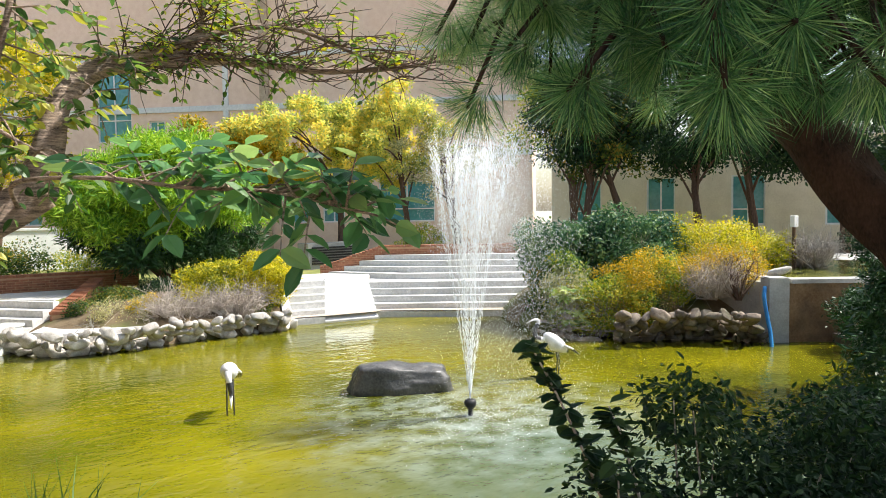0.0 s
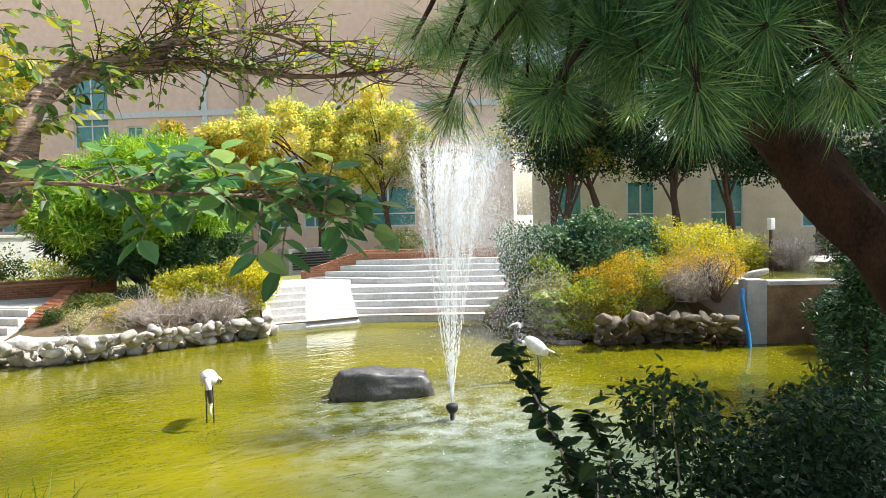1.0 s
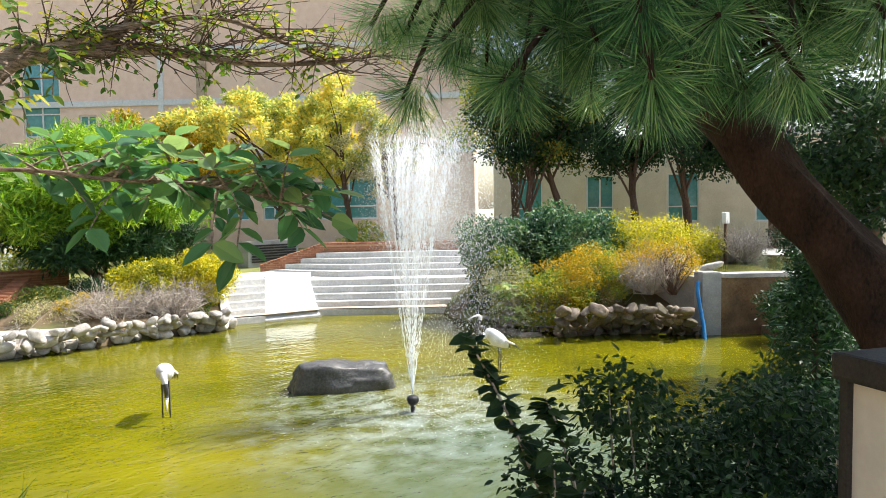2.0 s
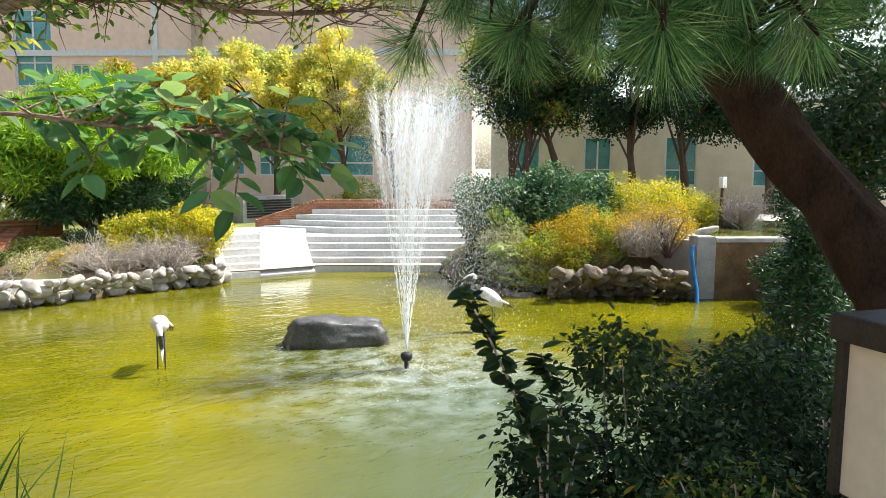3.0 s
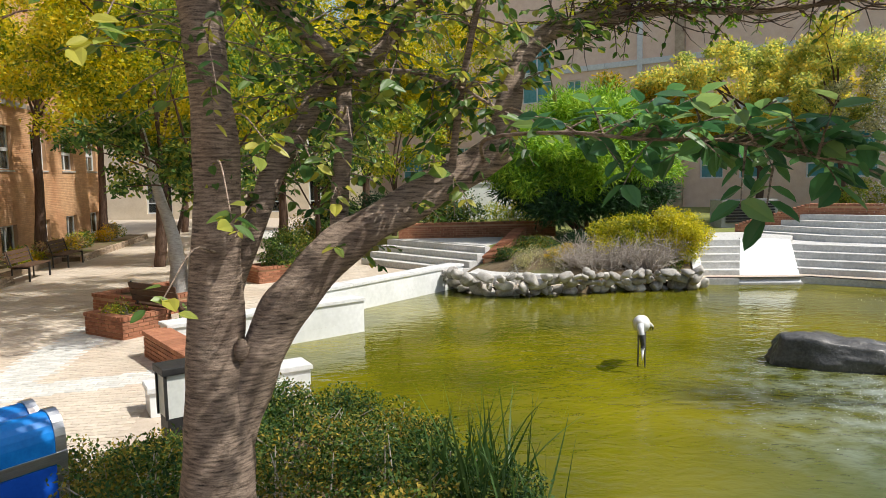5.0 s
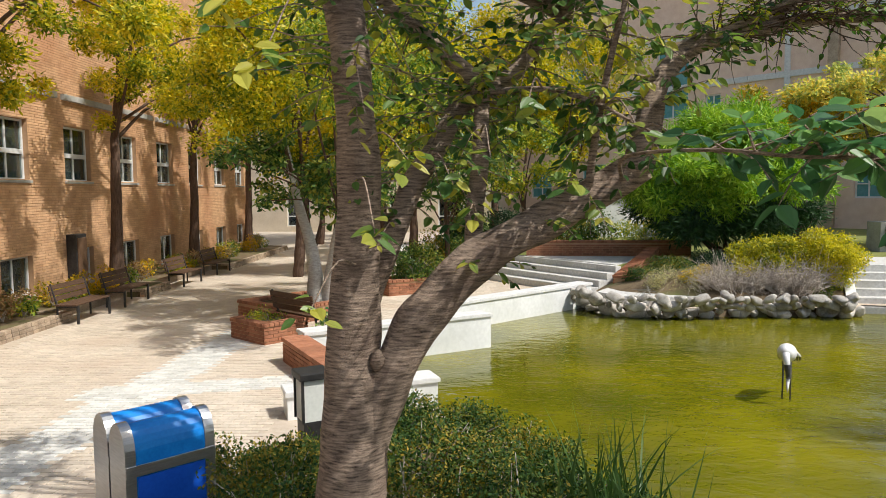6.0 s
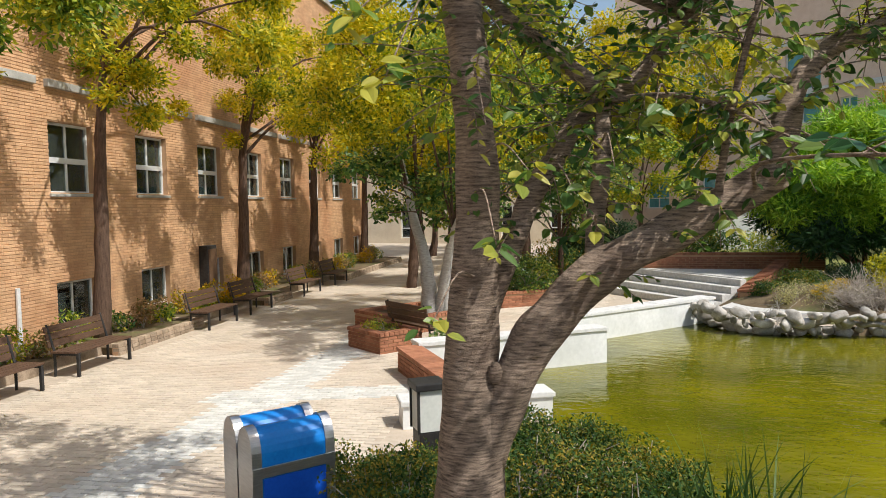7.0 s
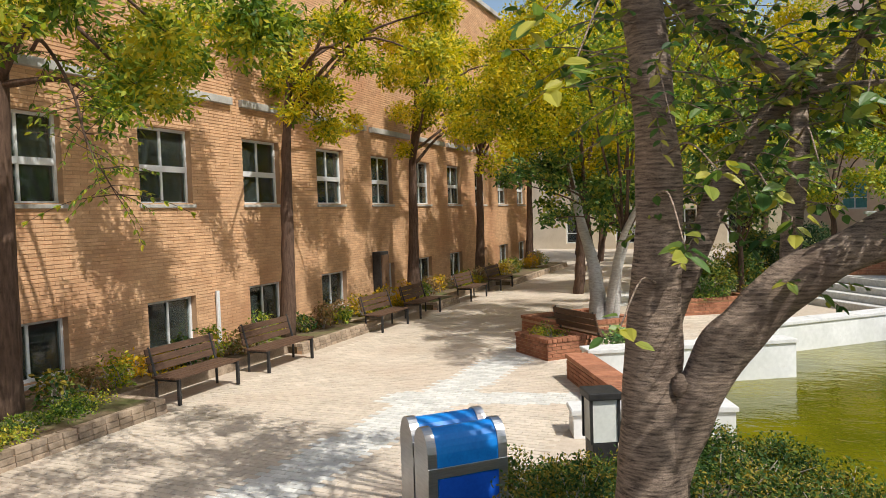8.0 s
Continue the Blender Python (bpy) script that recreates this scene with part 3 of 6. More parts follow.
# ---- pond walls ----
def pond_wall(name, a, b, width, side, top, z0=-0.5, material=M_WHITE, label="white-painted low pond wall with pale stone coping", cap=M_COPING):
    ob = thing(name, label, "wall", kind="structure")
    part("wall_body", prism(strip(a, b, width, side), z0, top - 0.06), material, ob)
    aa, bb = Vector(a), Vector(b)
    d = (bb - aa).normalized()
    n = Vector((-d.y, d.x)) * side
    a2, b2 = aa - d * 0.03 - n * 0.03, bb + d * 0.03 - n * 0.03
    total = (b2 - a2).length
    count = max(1, round(total / 1.1))
    for i in range(count):
        s, e = a2 + d * (total * i / count + 0.003), a2 + d * (total * (i + 1) / count - 0.003)
        part("coping_stone", prism(strip(tuple(s), tuple(e), width + 0.06, side), top - 0.06, top, 0.008), cap, ob)
    return ob


pond_wall("wall_pond_1", (3.85, 19.65), (0.1, 16.2), 0.42, -1, 0.62)
pond_wall("wall_pond_2", (0.97, 14.73), (-2.25, 12.92), 0.42, -1, 0.67)
pond_wall("wall_pond_3", (-0.1, 10.75), (-1.95, 10.05), 0.4, 1, 0.56)
tagged(part("wall_pond_4", prism([(0.1, 16.2), (-0.2, 15.6), (0.72, 15.15), (0.62, 15.0), (-0.75, 15.1), (-0.6, 16.1)], -0.5, 0.5), M_WHITE), "white-painted return of the pond wall", "wall", kind="structure")


def brick_wall(name, a, b, width, z0, tops, label, side=1, cap=True, material=M_REDBRICK, kind="structure", category="wall"):
    """A low wall of single bricks with a header course on top. tops: height at a and at b."""
    ob = thing(name, label, category, kind=kind)
    aa, bb = Vector((*a, 0)), Vector((*b, 0))
    L = (bb - aa).length
    ang = math.degrees(math.atan2(bb.y - aa.y, bb.x - aa.x))
    core = bmesh.new()
    y0, y1 = (0.012, width - 0.012) if side > 0 else (-width + 0.012, -0.012)
    vs = [core.verts.new(p) for p in ((0.01, y0, z0), (L - 0.01, y0, z0), (L - 0.01, y0, tops[1] - 0.07), (0.01, y0, tops[0] - 0.07),
                                      (0.01, y1, z0), (L - 0.01, y1, z0), (L - 0.01, y1, tops[1] - 0.07), (0.01, y1, tops[0] - 0.07))]
    for f in ((0, 1, 2, 3), (7, 6, 5, 4), (0, 4, 5, 1), (1, 5, 6, 2), (2, 6, 7, 3), (3, 7, 4, 0)):
        core.faces.new([vs[i] for i in f])
    bmesh.ops.recalc_face_normals(core, faces=core.faces)
    m = pose(aa.x, aa.y, 0, 0, 0, ang)
    bmesh.ops.transform(core, matrix=m, verts=core.verts)
    part("mortar_core", core, M_MORTAR, ob)
    me = bpy.data.meshes.get("wall_brick") or None
    if me is None:
        bm = box(0, 0.2, 0, 0.05, 0, 0.058, 0.004)
        me = bpy.data.meshes.new("wall_brick")
        bm.to_mesh(me)
        bm.free()
        me.materials.append(material)
        cm = box(0, 0.098, 0, 1.0, 0, 0.07, 0.006)
        ce = bpy.data.meshes.new("cap_brick")
        cm.to_mesh(ce)
        cm.free()
        ce.materials.append(material)
    ce = bpy.data.meshes["cap_brick"]
    faces = ((0.0 if side > 0 else -width), (width - 0.05 if side > 0 else -0.05))
    row = 0
    z = z0 + 0.005
    while z < max(tops) - 0.125:
        x = -0.1 * (row % 2)
        while x < L - 0.05:
            mid = min(max((x + 0.1) / L, 0), 1)
            if z + 0.058 < tops[0] + (tops[1] - tops[0]) * mid - 0.06:
                for fy in faces:
                    o = new("brick", me)
                    s = min(1, (L - x) / 0.2) if x + 0.2 > L else 1
                    xs = x
                    if x < 0:
                        xs, s = 0, 0.5
                    o.matrix_local = m @ pose(xs, fy, z) @ Matrix.Diagonal((s, 1, 1, 1))
                    o.parent = ob
            x += 0.21
        z += 0.068
        row += 1
    if cap:
        n = int(L / 0.106)
        for i in range(n):
            k = (i + 0.5) / n
            o = new("cap_brick", ce)
            o.matrix_local = m @ pose(i * L / n, -0.02 if side > 0 else -width - 0.02, tops[0] + (tops[1] - tops[0]) * k - 0.07) @ Matrix.Diagonal((1, width + 0.04, 1, 1))
            o.parent = ob
    return ob


brick_wall("wall_brick_1", (-2.28, 12.98), (-0.95, 10.55), 0.38, PLAZA - 0.03, (0.63, 0.60), "red brick parapet beside the pond", side=-1)
brick_wall("wall_brick_2", (2.6, 24.1), (7.7, 23.5), 0.3, TERRACE - 0.03, (1.42, 1.42), "long low red brick wall on the terrace", side=1)
brick_wall("wall_brick_3", (4.55, 20.3), (6.1, 22.6), 0.34, 0.15, (0.72, 1.32), "sloping red brick cheek wall beside the steps", side=-1)
brick_wall("wall_brick_4", (13.2, 22.1), (15.0, 21.0), 0.3, TERRACE - 0.1, (1.22, 1.9), "sloping red brick wall by the stairs", side=1)
brick_wall("wall_brick_5", (15.0, 21.0), (19.6, 17.4), 0.3, TERRACE - 0.1, (1.9, 1.9), "red brick wall behind the upper steps", side=1)

# ---- steps on the left ----
def step_block(ob, pts, z0, z1, material=M_GRANITE):
    return part("step", prism(pts, z0, z1, 0.012), material, ob)


steps_left = thing("steps_1", "short flight of pale granite steps up to the terrace", "steps", kind="structure")
RISE = Vector((-0.826, -0.563))
for i in range(4):
    out = RISE * 0.36 * (3 - i)
    a, b = Vector((2.25, 24.35)) + out, Vector((4.72, 20.75)) + out * 0.9
    step_block(steps_left, [tuple(a), tuple(b), (4.9, 20.9), (2.4, 24.45)], 0.1, 0.395 + 0.175 * i)
# ---- stairs and ramp at the far side ----
SO, SU, SV = Vector((12.55, 17.8)), Vector((0.745, -0.667)), Vector((0.667, 0.745))


def sp(u, v):
    q = SO + SU * u + SV * v
    return (q.x, q.y)


stairs = thing("stairs_1", "wide flight of pale granite steps rising from the water", "stairs", kind="structure")
for i in range(5):
    step_block(stairs, [sp(-0.08 - 0.125 * i, 0.38 * i), sp(5.2, 0.38 * i), sp(5.2, 3.0), sp(-0.6, 3.0)], -0.5 if i == 0 else 0.175 * i, 0.175 * (i + 1))
for i in range(4):
    d = 0.42 * i
    f = (i + 0.5) / 4
    step_block(stairs, [sp(0.3 + d * 0.75, 2.45 + d), sp(5.2, 2.45 + d), sp(5.6, 6.4), (15.1, 20.98), (13.2 + 1.8 * f, 22.08 - 1.1 * f)], 0.5 if i == 0 else 0.875 + 0.175 * i, 0.875 + 0.175 * (i + 1))
ramp = thing("ramp_1", "white-painted sloping slab between two flights of steps", "ramp", kind="structure")
RT = 1.0


def wedge(low, high, z_low, z_high, base):
    """A slab that slopes from the edge low up to the edge high, both (x, y) pairs running the same way."""
    bm = bmesh.new()
    f = [bm.verts.new((*p, z)) for p, z in ((low[0], z_low), (low[1], z_low), (high[1], z_high), (high[0], z_high))]
    g = [bm.verts.new((*p, base)) for p in (low[0], low[1], high[1], high[0])]
    bm.faces.new(f)
    bm.faces.new(g[::-1])
    for i in range(4):
        bm.faces.new((g[i], g[(i + 1) % 4], f[(i + 1) % 4], f[i]))
    bmesh.ops.recalc_face_normals(bm, faces=bm.faces)
    return bm


part("slope", wedge(((10.87, 18.03), (12.43, 17.70)), ((12.22, 20.2), (13.33, 19.5)), 0.06, RT, -0.5), M_WHITE, ramp)
part("landing", prism([(12.24, 20.22), (13.35, 19.52), sp(-0.62, 3.0), (14.3, 21.75), (13.4, 21.95), (11.9, 22.2), (11.1, 20.62), (12.2, 20.32)], -0.3, RT, 0.01), M_GRANITE, ramp)
part("foot", prism([(10.85, 17.97), (12.44, 17.63), (12.44, 17.69), (10.87, 18.02)], -0.5, 0.05, 0.008), M_CONCRETE, ramp)
steps_side = thing("steps_2", "narrow granite steps beside the white block", "steps", kind="structure")
for i in range(6):
    k = i * 0.3
    step_block(steps_side, [(9.95 + k * 0.42, 18.25 + k), (10.88 + k * 0.622, 18.03 + k), (12.2, 20.3), (11.0, 20.6)], -0.4 if i == 0 else 0.17 * i, 0.17 * (i + 1))
cheek = bmesh.new()
cv = [cheek.verts.new(p) for p in ((9.75, 18.3, -0.3), (9.98, 18.25, -0.3), (9.98, 18.25, 0.3), (9.75, 18.3, 0.3), (10.75, 20.6, -0.3), (11.0, 20.55, -0.3), (11.0, 20.55, 1.12), (10.75, 20.6, 1.12))]
for f in ((0, 1, 2, 3), (7, 6, 5, 4), (0, 4, 5, 1), (1, 5, 6, 2), (2, 6, 7, 3), (3, 7, 4, 0)):
    cheek.faces.new([cv[i] for i in f])
bmesh.ops.recalc_face_normals(cheek, faces=cheek.faces)
tagged(part("wall_cheek", cheek, M_WHITE), "white sloping cheek wall of the steps", "wall", kind="structure")

# ---- sluice wall and upper pool ----
sluice = thing("sluice_wall", "stained concrete dam wall holding the upper pool", "wall", kind="structure")
part("pillar", prism([(16.38, 8.26), (16.72, 7.97), (17.0, 8.3), (16.66, 8.6)], -0.5, 1.46, 0.02), M_CONCRETE, sluice)
part("panel", prism([(16.74, 7.98), (18.3, 6.65), (18.5, 6.9), (16.95, 8.22)], -0.5, 1.32), M_BROWNWALL, sluice, "rust-brown stained panel")
part("lip", prism([(16.74, 7.92), (18.3, 6.58), (18.6, 6.95), (17.0, 8.3)], 1.325, 1.42, 0.01), M_CONCRETE, sluice)
sheet("upper_pool", [(16.8, 8.1), (18.9, 6.9), (24, 7.0), (23.5, 10.6), (20.5, 10.6), (18.2, 9.0)], [], 1.41, M_POOL, "small upper pool of still greenish water", "water")
tagged(part("upper_pool_bank", prism([(16.9, 8.2), (18.3, 9.1), (20.5, 10.7), (23.6, 10.7), (24.1, 6.8), (27, 6), (30, 14), (20, 14), (17, 10)], -0.3, 1.3), M_CONCRETE), "concrete bank of the upper pool", "ground", kind="structure")
hose = tube(smooth_path([(16.35, 8.35, 1.25), (16.22, 8.3, 1.0), (16.2, 8.22, 0.6), (16.1, 8.1, 0.25), (15.95, 8.0, -0.1)], 5), 0.045, 0.045, 8)
hose_thing = part("hose", hose, M_HOSE, smooth=True)
tagged(hose_thing, "blue water hose hanging down into the pond", "hose")

# ---- brick building ----
UP = [(8.26 + 3.05 * i, 9.66 + 3.05 * i, 3.40, 4.90) for i in range(-3, 10)]
LOW = [(8.3 + 3.05 * i, 9.6 + 3.05 * i, 0.55, 1.52) for i in range(-3, 10)]
OPEN = UP + LOW
Y0, Y1, ZT = -4.0, 38.0, 12.0


def wall_cells(y0, y1, z0, z1, openings):
    ys = sorted({y0, y1, *[o[0] for o in openings], *[o[1] for o in openings]})
    zs = sorted({z0, z1, *[o[2] for o in openings], *[o[3] for o in openings]})
    for ya, yb in zip(ys, ys[1:]):
        for za, zb in zip(zs, zs[1:]):
            my, mz = (ya + yb) / 2, (za + zb) / 2
            if not any(o[0] < my < o[1] and o[2] < mz < o[3] for o in openings):
                yield ya, yb, za, zb


wall_west = thing("wall_west", "long two-storey tan brick facade with dappled tree shade", "wall", kind="structure")
core = bmesh.new()
for c in wall_cells(Y0, Y1, 0.0, ZT, OPEN):
    box(WALL_X - 0.3, WALL_X, *c, bm=core)
part("wall_core", core, M_MORTAR, wall_west)
for k in range(14):
    ya = Y0 + 3.05 * k
    if ya + 2.75 < Y1:
        part("ledge", box(WALL_X, WALL_X + 0.12, ya, ya + 2.72, 5.58, 5.74, 0.012), M_CONCRETE, wall_west, "weathered concrete ledge")
tagged(part("roof_west", box(WALL_X - 12, WALL_X + 0.15, Y0, Y1, ZT, ZT + 0.2, 0.02), M_CONCRETE), "flat roof edge of the brick building", "roof", kind="structure")
tagged(part("wall_west_back", box(WALL_X - 12, WALL_X - 11.7, Y0, Y1, 0, ZT), M_FARBRICK), "back wall of the brick building", "wall", kind="structure")
# Inner wall and floor carry the room's dimness in their colour.
tagged(part("wall_west_inside", box(WALL_X - 2.2, WALL_X - 2.1, Y0, Y1, 0, ZT), M_DARK), "near-black inner wall, coloured for the dim room behind the windows", "wall", kind="structure")
for yy in (Y0, Y1 - 0.3):
    tagged(part("wall_west_end", box(WALL_X - 11.7, WALL_X - 0.3, yy, yy + 0.3, 0, ZT), M_FARBRICK), "end wall of the brick building", "wall", kind="structure")
tagged(part("floor_west", box(WALL_X - 2.1, WALL_X - 0.3, Y0 + 0.3, Y1 - 0.3, 2.6, 2.8), M_DARK), "near-black floor, coloured for the dim room inside", "floor", kind="structure")


def window(name, y0, y1, z0, z1, cross, label):
    ob = thing(name, label, "window", kind="structure")
    xf = WALL_X - 0.16
    t = 0.055
    for nm, c in (("window_frame", (y0, y0 + t, z0, z1)), ("window_frame", (y1 - t, y1, z0, z1)), ("window_frame", (y0 + t, y1 - t, z1 - t, z1)), ("window_frame", (y0 + t, y1 - t, z0, z0 + t))):
        part(nm, box(xf - 0.04, xf + 0.04, *c, 0.006), M_ALU, ob)
    my = (y0 + y1) / 2
    part("mullion", box(xf - 0.03, xf + 0.03, my - 0.025, my + 0.025, z0 + t, z1 - t, 0.005), M_ALU, ob)
    rows = [(z0 + t, z1 - t)]
    if cross:
        mz = z0 + (z1 - z0) * 0.47
        part("transom", box(xf - 0.035, xf + 0.045, y0 + t, y1 - t, mz - 0.06, mz + 0.06, 0.006), M_ALU, ob)
        rows = [(z0 + t, mz - 0.06), (mz + 0.06, z1 - t)]
    for za, zb in rows:
        for ya, yb in ((y0 + t, my - 0.025), (my + 0.025, y1 - t)):
            pane = part("pane", box(xf - 0.006, xf + 0.002, ya, yb, za, zb), M_GLASS, ob)
            pane.visible_shadow = False
    part("window_sill", box(WALL_X - 0.14, WALL_X + 0.06, y0 - 0.04, y1 + 0.04, z0 - 0.07, z0 - 0.004, 0.01), M_CONCRETE, ob)
    return ob


for i, o in enumerate(UP):
    window("window_%d" % (i + 1), *o, True, "white aluminium four-pane window in the brick facade")
for i, o in enumerate(LOW):
    window("window_%d" % (i + 20), *o, False, "small two-pane basement window in the brick facade")

# downpipe and wall unit
pipe = part("downpipe", tube([(WALL_X + 0.06, 13.25, 0.3), (WALL_X + 0.06, 13.25, 1.55)], 0.045, 0.045, 8), M_ALU)
tagged(pipe, "short pale metal downpipe on the brick wall", "pipe")
unit_box = thing("wall_cabinet", "dark metal meter cabinet on the brick wall", "cabinet")
part("body", box(WALL_X + 0.02, WALL_X + 0.3, 20.3, 20.85, 0.5, 1.95, 0.02), M_IRON, unit_box)
part("door", box(WALL_X + 0.3, WALL_X + 0.325, 20.34, 20.81, 0.6, 1.85, 0.008), M_BROWNDOOR, unit_box)

# ---- far buildings ----
def facade(name, label, a, b, z0, z1, depth, material, bays, floors, glass, group="", more=()):
    """A building with storeys and window openings along a to b."""
    ob = thing(name, label, "building", group)
    aa, bb = Vector(a), Vector(b)
    L = (bb - aa).length
    m = pose(aa.x, aa.y, 0, 0, 0, math.degrees(math.atan2(bb.y - aa.y, bb.x - aa.x)))
    opens = [(x, x + w, z, z + h) for z, h in floors for x, w in bays] + list(more)
    bm = bmesh.new()
    for xa, xb, za, zb in wall_cells(0, L, z0, z1, opens):
        box(xa, xb, 0, 0.3, za, zb, bm=bm)
    bmesh.ops.transform(bm, matrix=m, verts=bm.verts)
    bmesh.ops.remove_doubles(bm, verts=bm.verts, dist=0.0005)
    part("wall", bm, material, ob)
    part("roof", box(-0.1, L + 0.1, -0.15, depth, z1, z1 + 0.35, 0.02, m), M_COPING, ob)
    part("rear_wall", box(0, L, depth - 0.3, depth, z0, z1, 0, m), material, ob)
    # Added backdrop, coloured near-black so the windows show a dim room.
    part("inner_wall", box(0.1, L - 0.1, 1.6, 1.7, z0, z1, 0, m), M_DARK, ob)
    for x in (0, L - 0.3):
        part("side_wall", box(x, x + 0.3, 0.3, depth - 0.3, z0, z1, 0, m), material, ob)
    for xa, xb, za, zb in opens:
        w = part("window", box(xa, xb, 0.16, 0.19, za, zb, 0, m), glass, ob)
        for q in ((xa, xa + 0.08, za, zb), (xb - 0.08, xb, za, zb), (xa + 0.08, xb - 0.08, zb - 0.08, zb), (xa + 0.08, xb - 0.08, za, za + 0.08), ((xa + xb) / 2 - 0.04, (xa + xb) / 2 + 0.04, za + 0.08, zb - 0.08), (xa + 0.08, xb - 0.08, za + (zb - za) * 0.3, za + (zb - za) * 0.3 + 0.07)):
            part("window_frame", box(q[0], q[1], 0.1, 0.15, q[2], q[3], 0, m), M_ALU, w)
    return ob, m


back, bm_m = facade("brick_building", "brown brick campus building with pale bands behind the trees", (4.0, 57.5), (30.0, 27.6), 0.5, 19.5, 12, M_FARBRICK,
                    [(3.2, 2.0), (8.0, 2.0), (13.2, 1.5), (18.0, 1.6), (25.6, 1.3), (27.7, 1.3), (31.0, 3.2)], [(2.5, 2.3)], M_TEAL,
                    more=[(13.9, 16.1, 7.4, 11.6), (17.2, 18.2, 7.4, 8.6), (6.0, 8.2, 7.4, 11.6)])
for z, w in ((9.05, 0.32), (6.1, 0.3), (12.0, 0.25)):
    for s in range(10):
        part("band", box(s * 3.97, s * 3.97 + 3.95, -0.1, -0.002, z, z + w, 0, bm_m), M_COPING, back, "pale concrete band")
part("downpipe", box(21.9, 22.2, -0.12, -0.003, 0.5, 15, 0, bm_m), M_COPING, back)
part("pilaster", box(24.2, 24.7, -0.3, -0.003, 0.5, 19.4, 0, bm_m), M_KERB, back, "dark brown pilaster")
wing, wm = facade("cream_building", "low cream building with teal windows behind the trees", (30.2, 26.4), (37.5, 8.0), 0.5, 6.2, 9, M_CREAM, [(1.2, 1.5), (5.0, 1.4), (9.0, 1.5), (13.0, 1.4), (17.0, 1.5)], [(2.2, 2.4)], M_TEAL)
endb, em = facade("end_building", "cream rendered building closing the plaza", (-16, 54), (3, 50), 0.1, 9, 8, M_CREAM, [(4.2, 1.8), (8.0, 1.4), (12, 1.6), (15.5, 1.6)], [(0.6, 2.3), (4.5, 1.8)], M_GLASS)
whitehut = thing("white_wall", "white garden wall behind the conifers", "wall", kind="structure")
part("panel", box(4.6, 11.0, 33.0, 33.3, 0.8, 2.5, 0.02), M_WHITE, whitehut)
part("cap", box(4.5, 11.1, 32.95, 33.35, 2.5, 2.6, 0.01), M_COPING, whitehut)
vent = thing("louvre_vent", "grey louvred ventilation housing on the lawn", "vent")
part("body", box(14.2, 16.4, 24.6, 25.4, TERRACE - 0.02, 1.9, 0.02, None), M_CONCRETE, vent)
for i in range(7):
    part("slat", box(14.35, 16.25, 24.53, 24.59, 1.1 + i * 0.1, 1.16 + i * 0.1, 0.006), M_IRON, vent)


# ---- boulder walls ----
BOULDERS = boulder_meshes(9, M_STONE)
MOSSY = boulder_meshes(7, M_MOSSY)


def stone_wall(name, label, line, courses, size, base=-0.12, kinds=BOULDERS):
    """Rounded boulders stacked along the line, course by course."""
    ob = thing(name, label, "stone wall", kind="structure")
    pts = smooth_path([(x, y, 0) for x, y in line], 10)
    for c in range(courses):
        i, acc = 0, 0.0
        back = 0.16 * c
        prev = pts[0]
        nxt = rng.uniform(0, size)
        for q, q2 in zip(pts, pts[1:]):
            seg = (q2 - q).length
            d = (q2 - q).normalized()
            n = Vector((-d.y, d.x, 0))
            while nxt <= acc + seg:
                f = q + d * (nxt - acc)
                s = size * rng.uniform(0.6, 1.45)
                o = new("boulder", kinds[int(rng.integers(len(kinds)))])
                o.matrix_local = pose(f.x - n.x * back + rng.normal(0, 0.04), f.y - n.y * back + rng.normal(0, 0.04), base + size * 0.62 * (c + 0.35) + rng.normal(0, 0.025),
                                      rng.uniform(-35, 35), rng.uniform(-35, 35), rng.uniform(0, 360)) @ Matrix.Diagonal((s * rng.uniform(1.0, 1.45), s * rng.uniform(0.85, 1.1), s * rng.uniform(0.75, 1.05), 1))
                o.parent = ob
                nxt += s * 0.92
            acc += seg
    return ob


stone_wall("stone_wall_1", "pond edge of sunlit rounded grey boulders", [(9.75, 17.95), (8.7, 18.0), (7.9, 18.05), (6.5, 18.0), (5.3, 17.98), (4.6, 18.1), (4.1, 18.4), (3.65, 19.4)][::-1], 4, 0.285)
stone_wall("stone_wall_2", "mossy boulder retaining wall beside the pond", [(14.1, 10.95), (14.6, 10.55), (15.5, 10.0), (16.2, 9.1), (16.45, 8.4)], 6, 0.235, kinds=MOSSY)
stone_wall("stone_wall_3", "boulders at the foot of the shrubs", [(14.0, 13.0), (13.85, 12.2), (13.8, 11.5), (14.05, 11.0)], 1, 0.36, kinds=MOSSY)
tagged(part("stone_paving", prism([(3.9, 19.3), (4.4, 18.6), (5.2, 18.35), (6.6, 18.4), (6.9, 18.75), (5.4, 19.4), (4.4, 20.2)], 0.2, 0.42, 0.02), M_GRANITE), "pale stone slab behind the boulders", "pavement", kind="structure")

# rock in the pond
rock = bmesh.new()
bmesh.ops.create_icosphere(rock, subdivisions=5, radius=1)
for v in rock.verts:
    d = v.co.normalized()
    m = max(abs(d.x), abs(d.y), abs(d.z))
    c = d * (0.55 + 0.45 / m * 0.85)
    k = 1 + 0.16 * noise.noise(d * 1.7 + Vector((3, 1, 5))) + 0.05 * noise.noise(d * 6) + 0.02 * noise.noise(d * 17)
    v.co = Vector((c.x * 0.93 * k, c.y * 0.38 * k, c.z * 0.46 * k * (1 - 0.16 * c.x)))
bmesh.ops.transform(rock, matrix=pose(7.82, 10.62, 0.06, 0, 0, -33), verts=rock.verts)
tagged(part("rock", rock, M_ROCK, smooth=True), "long dark wet rock rising from the pond", "rock")
small = new("stone", BOULDERS[3])
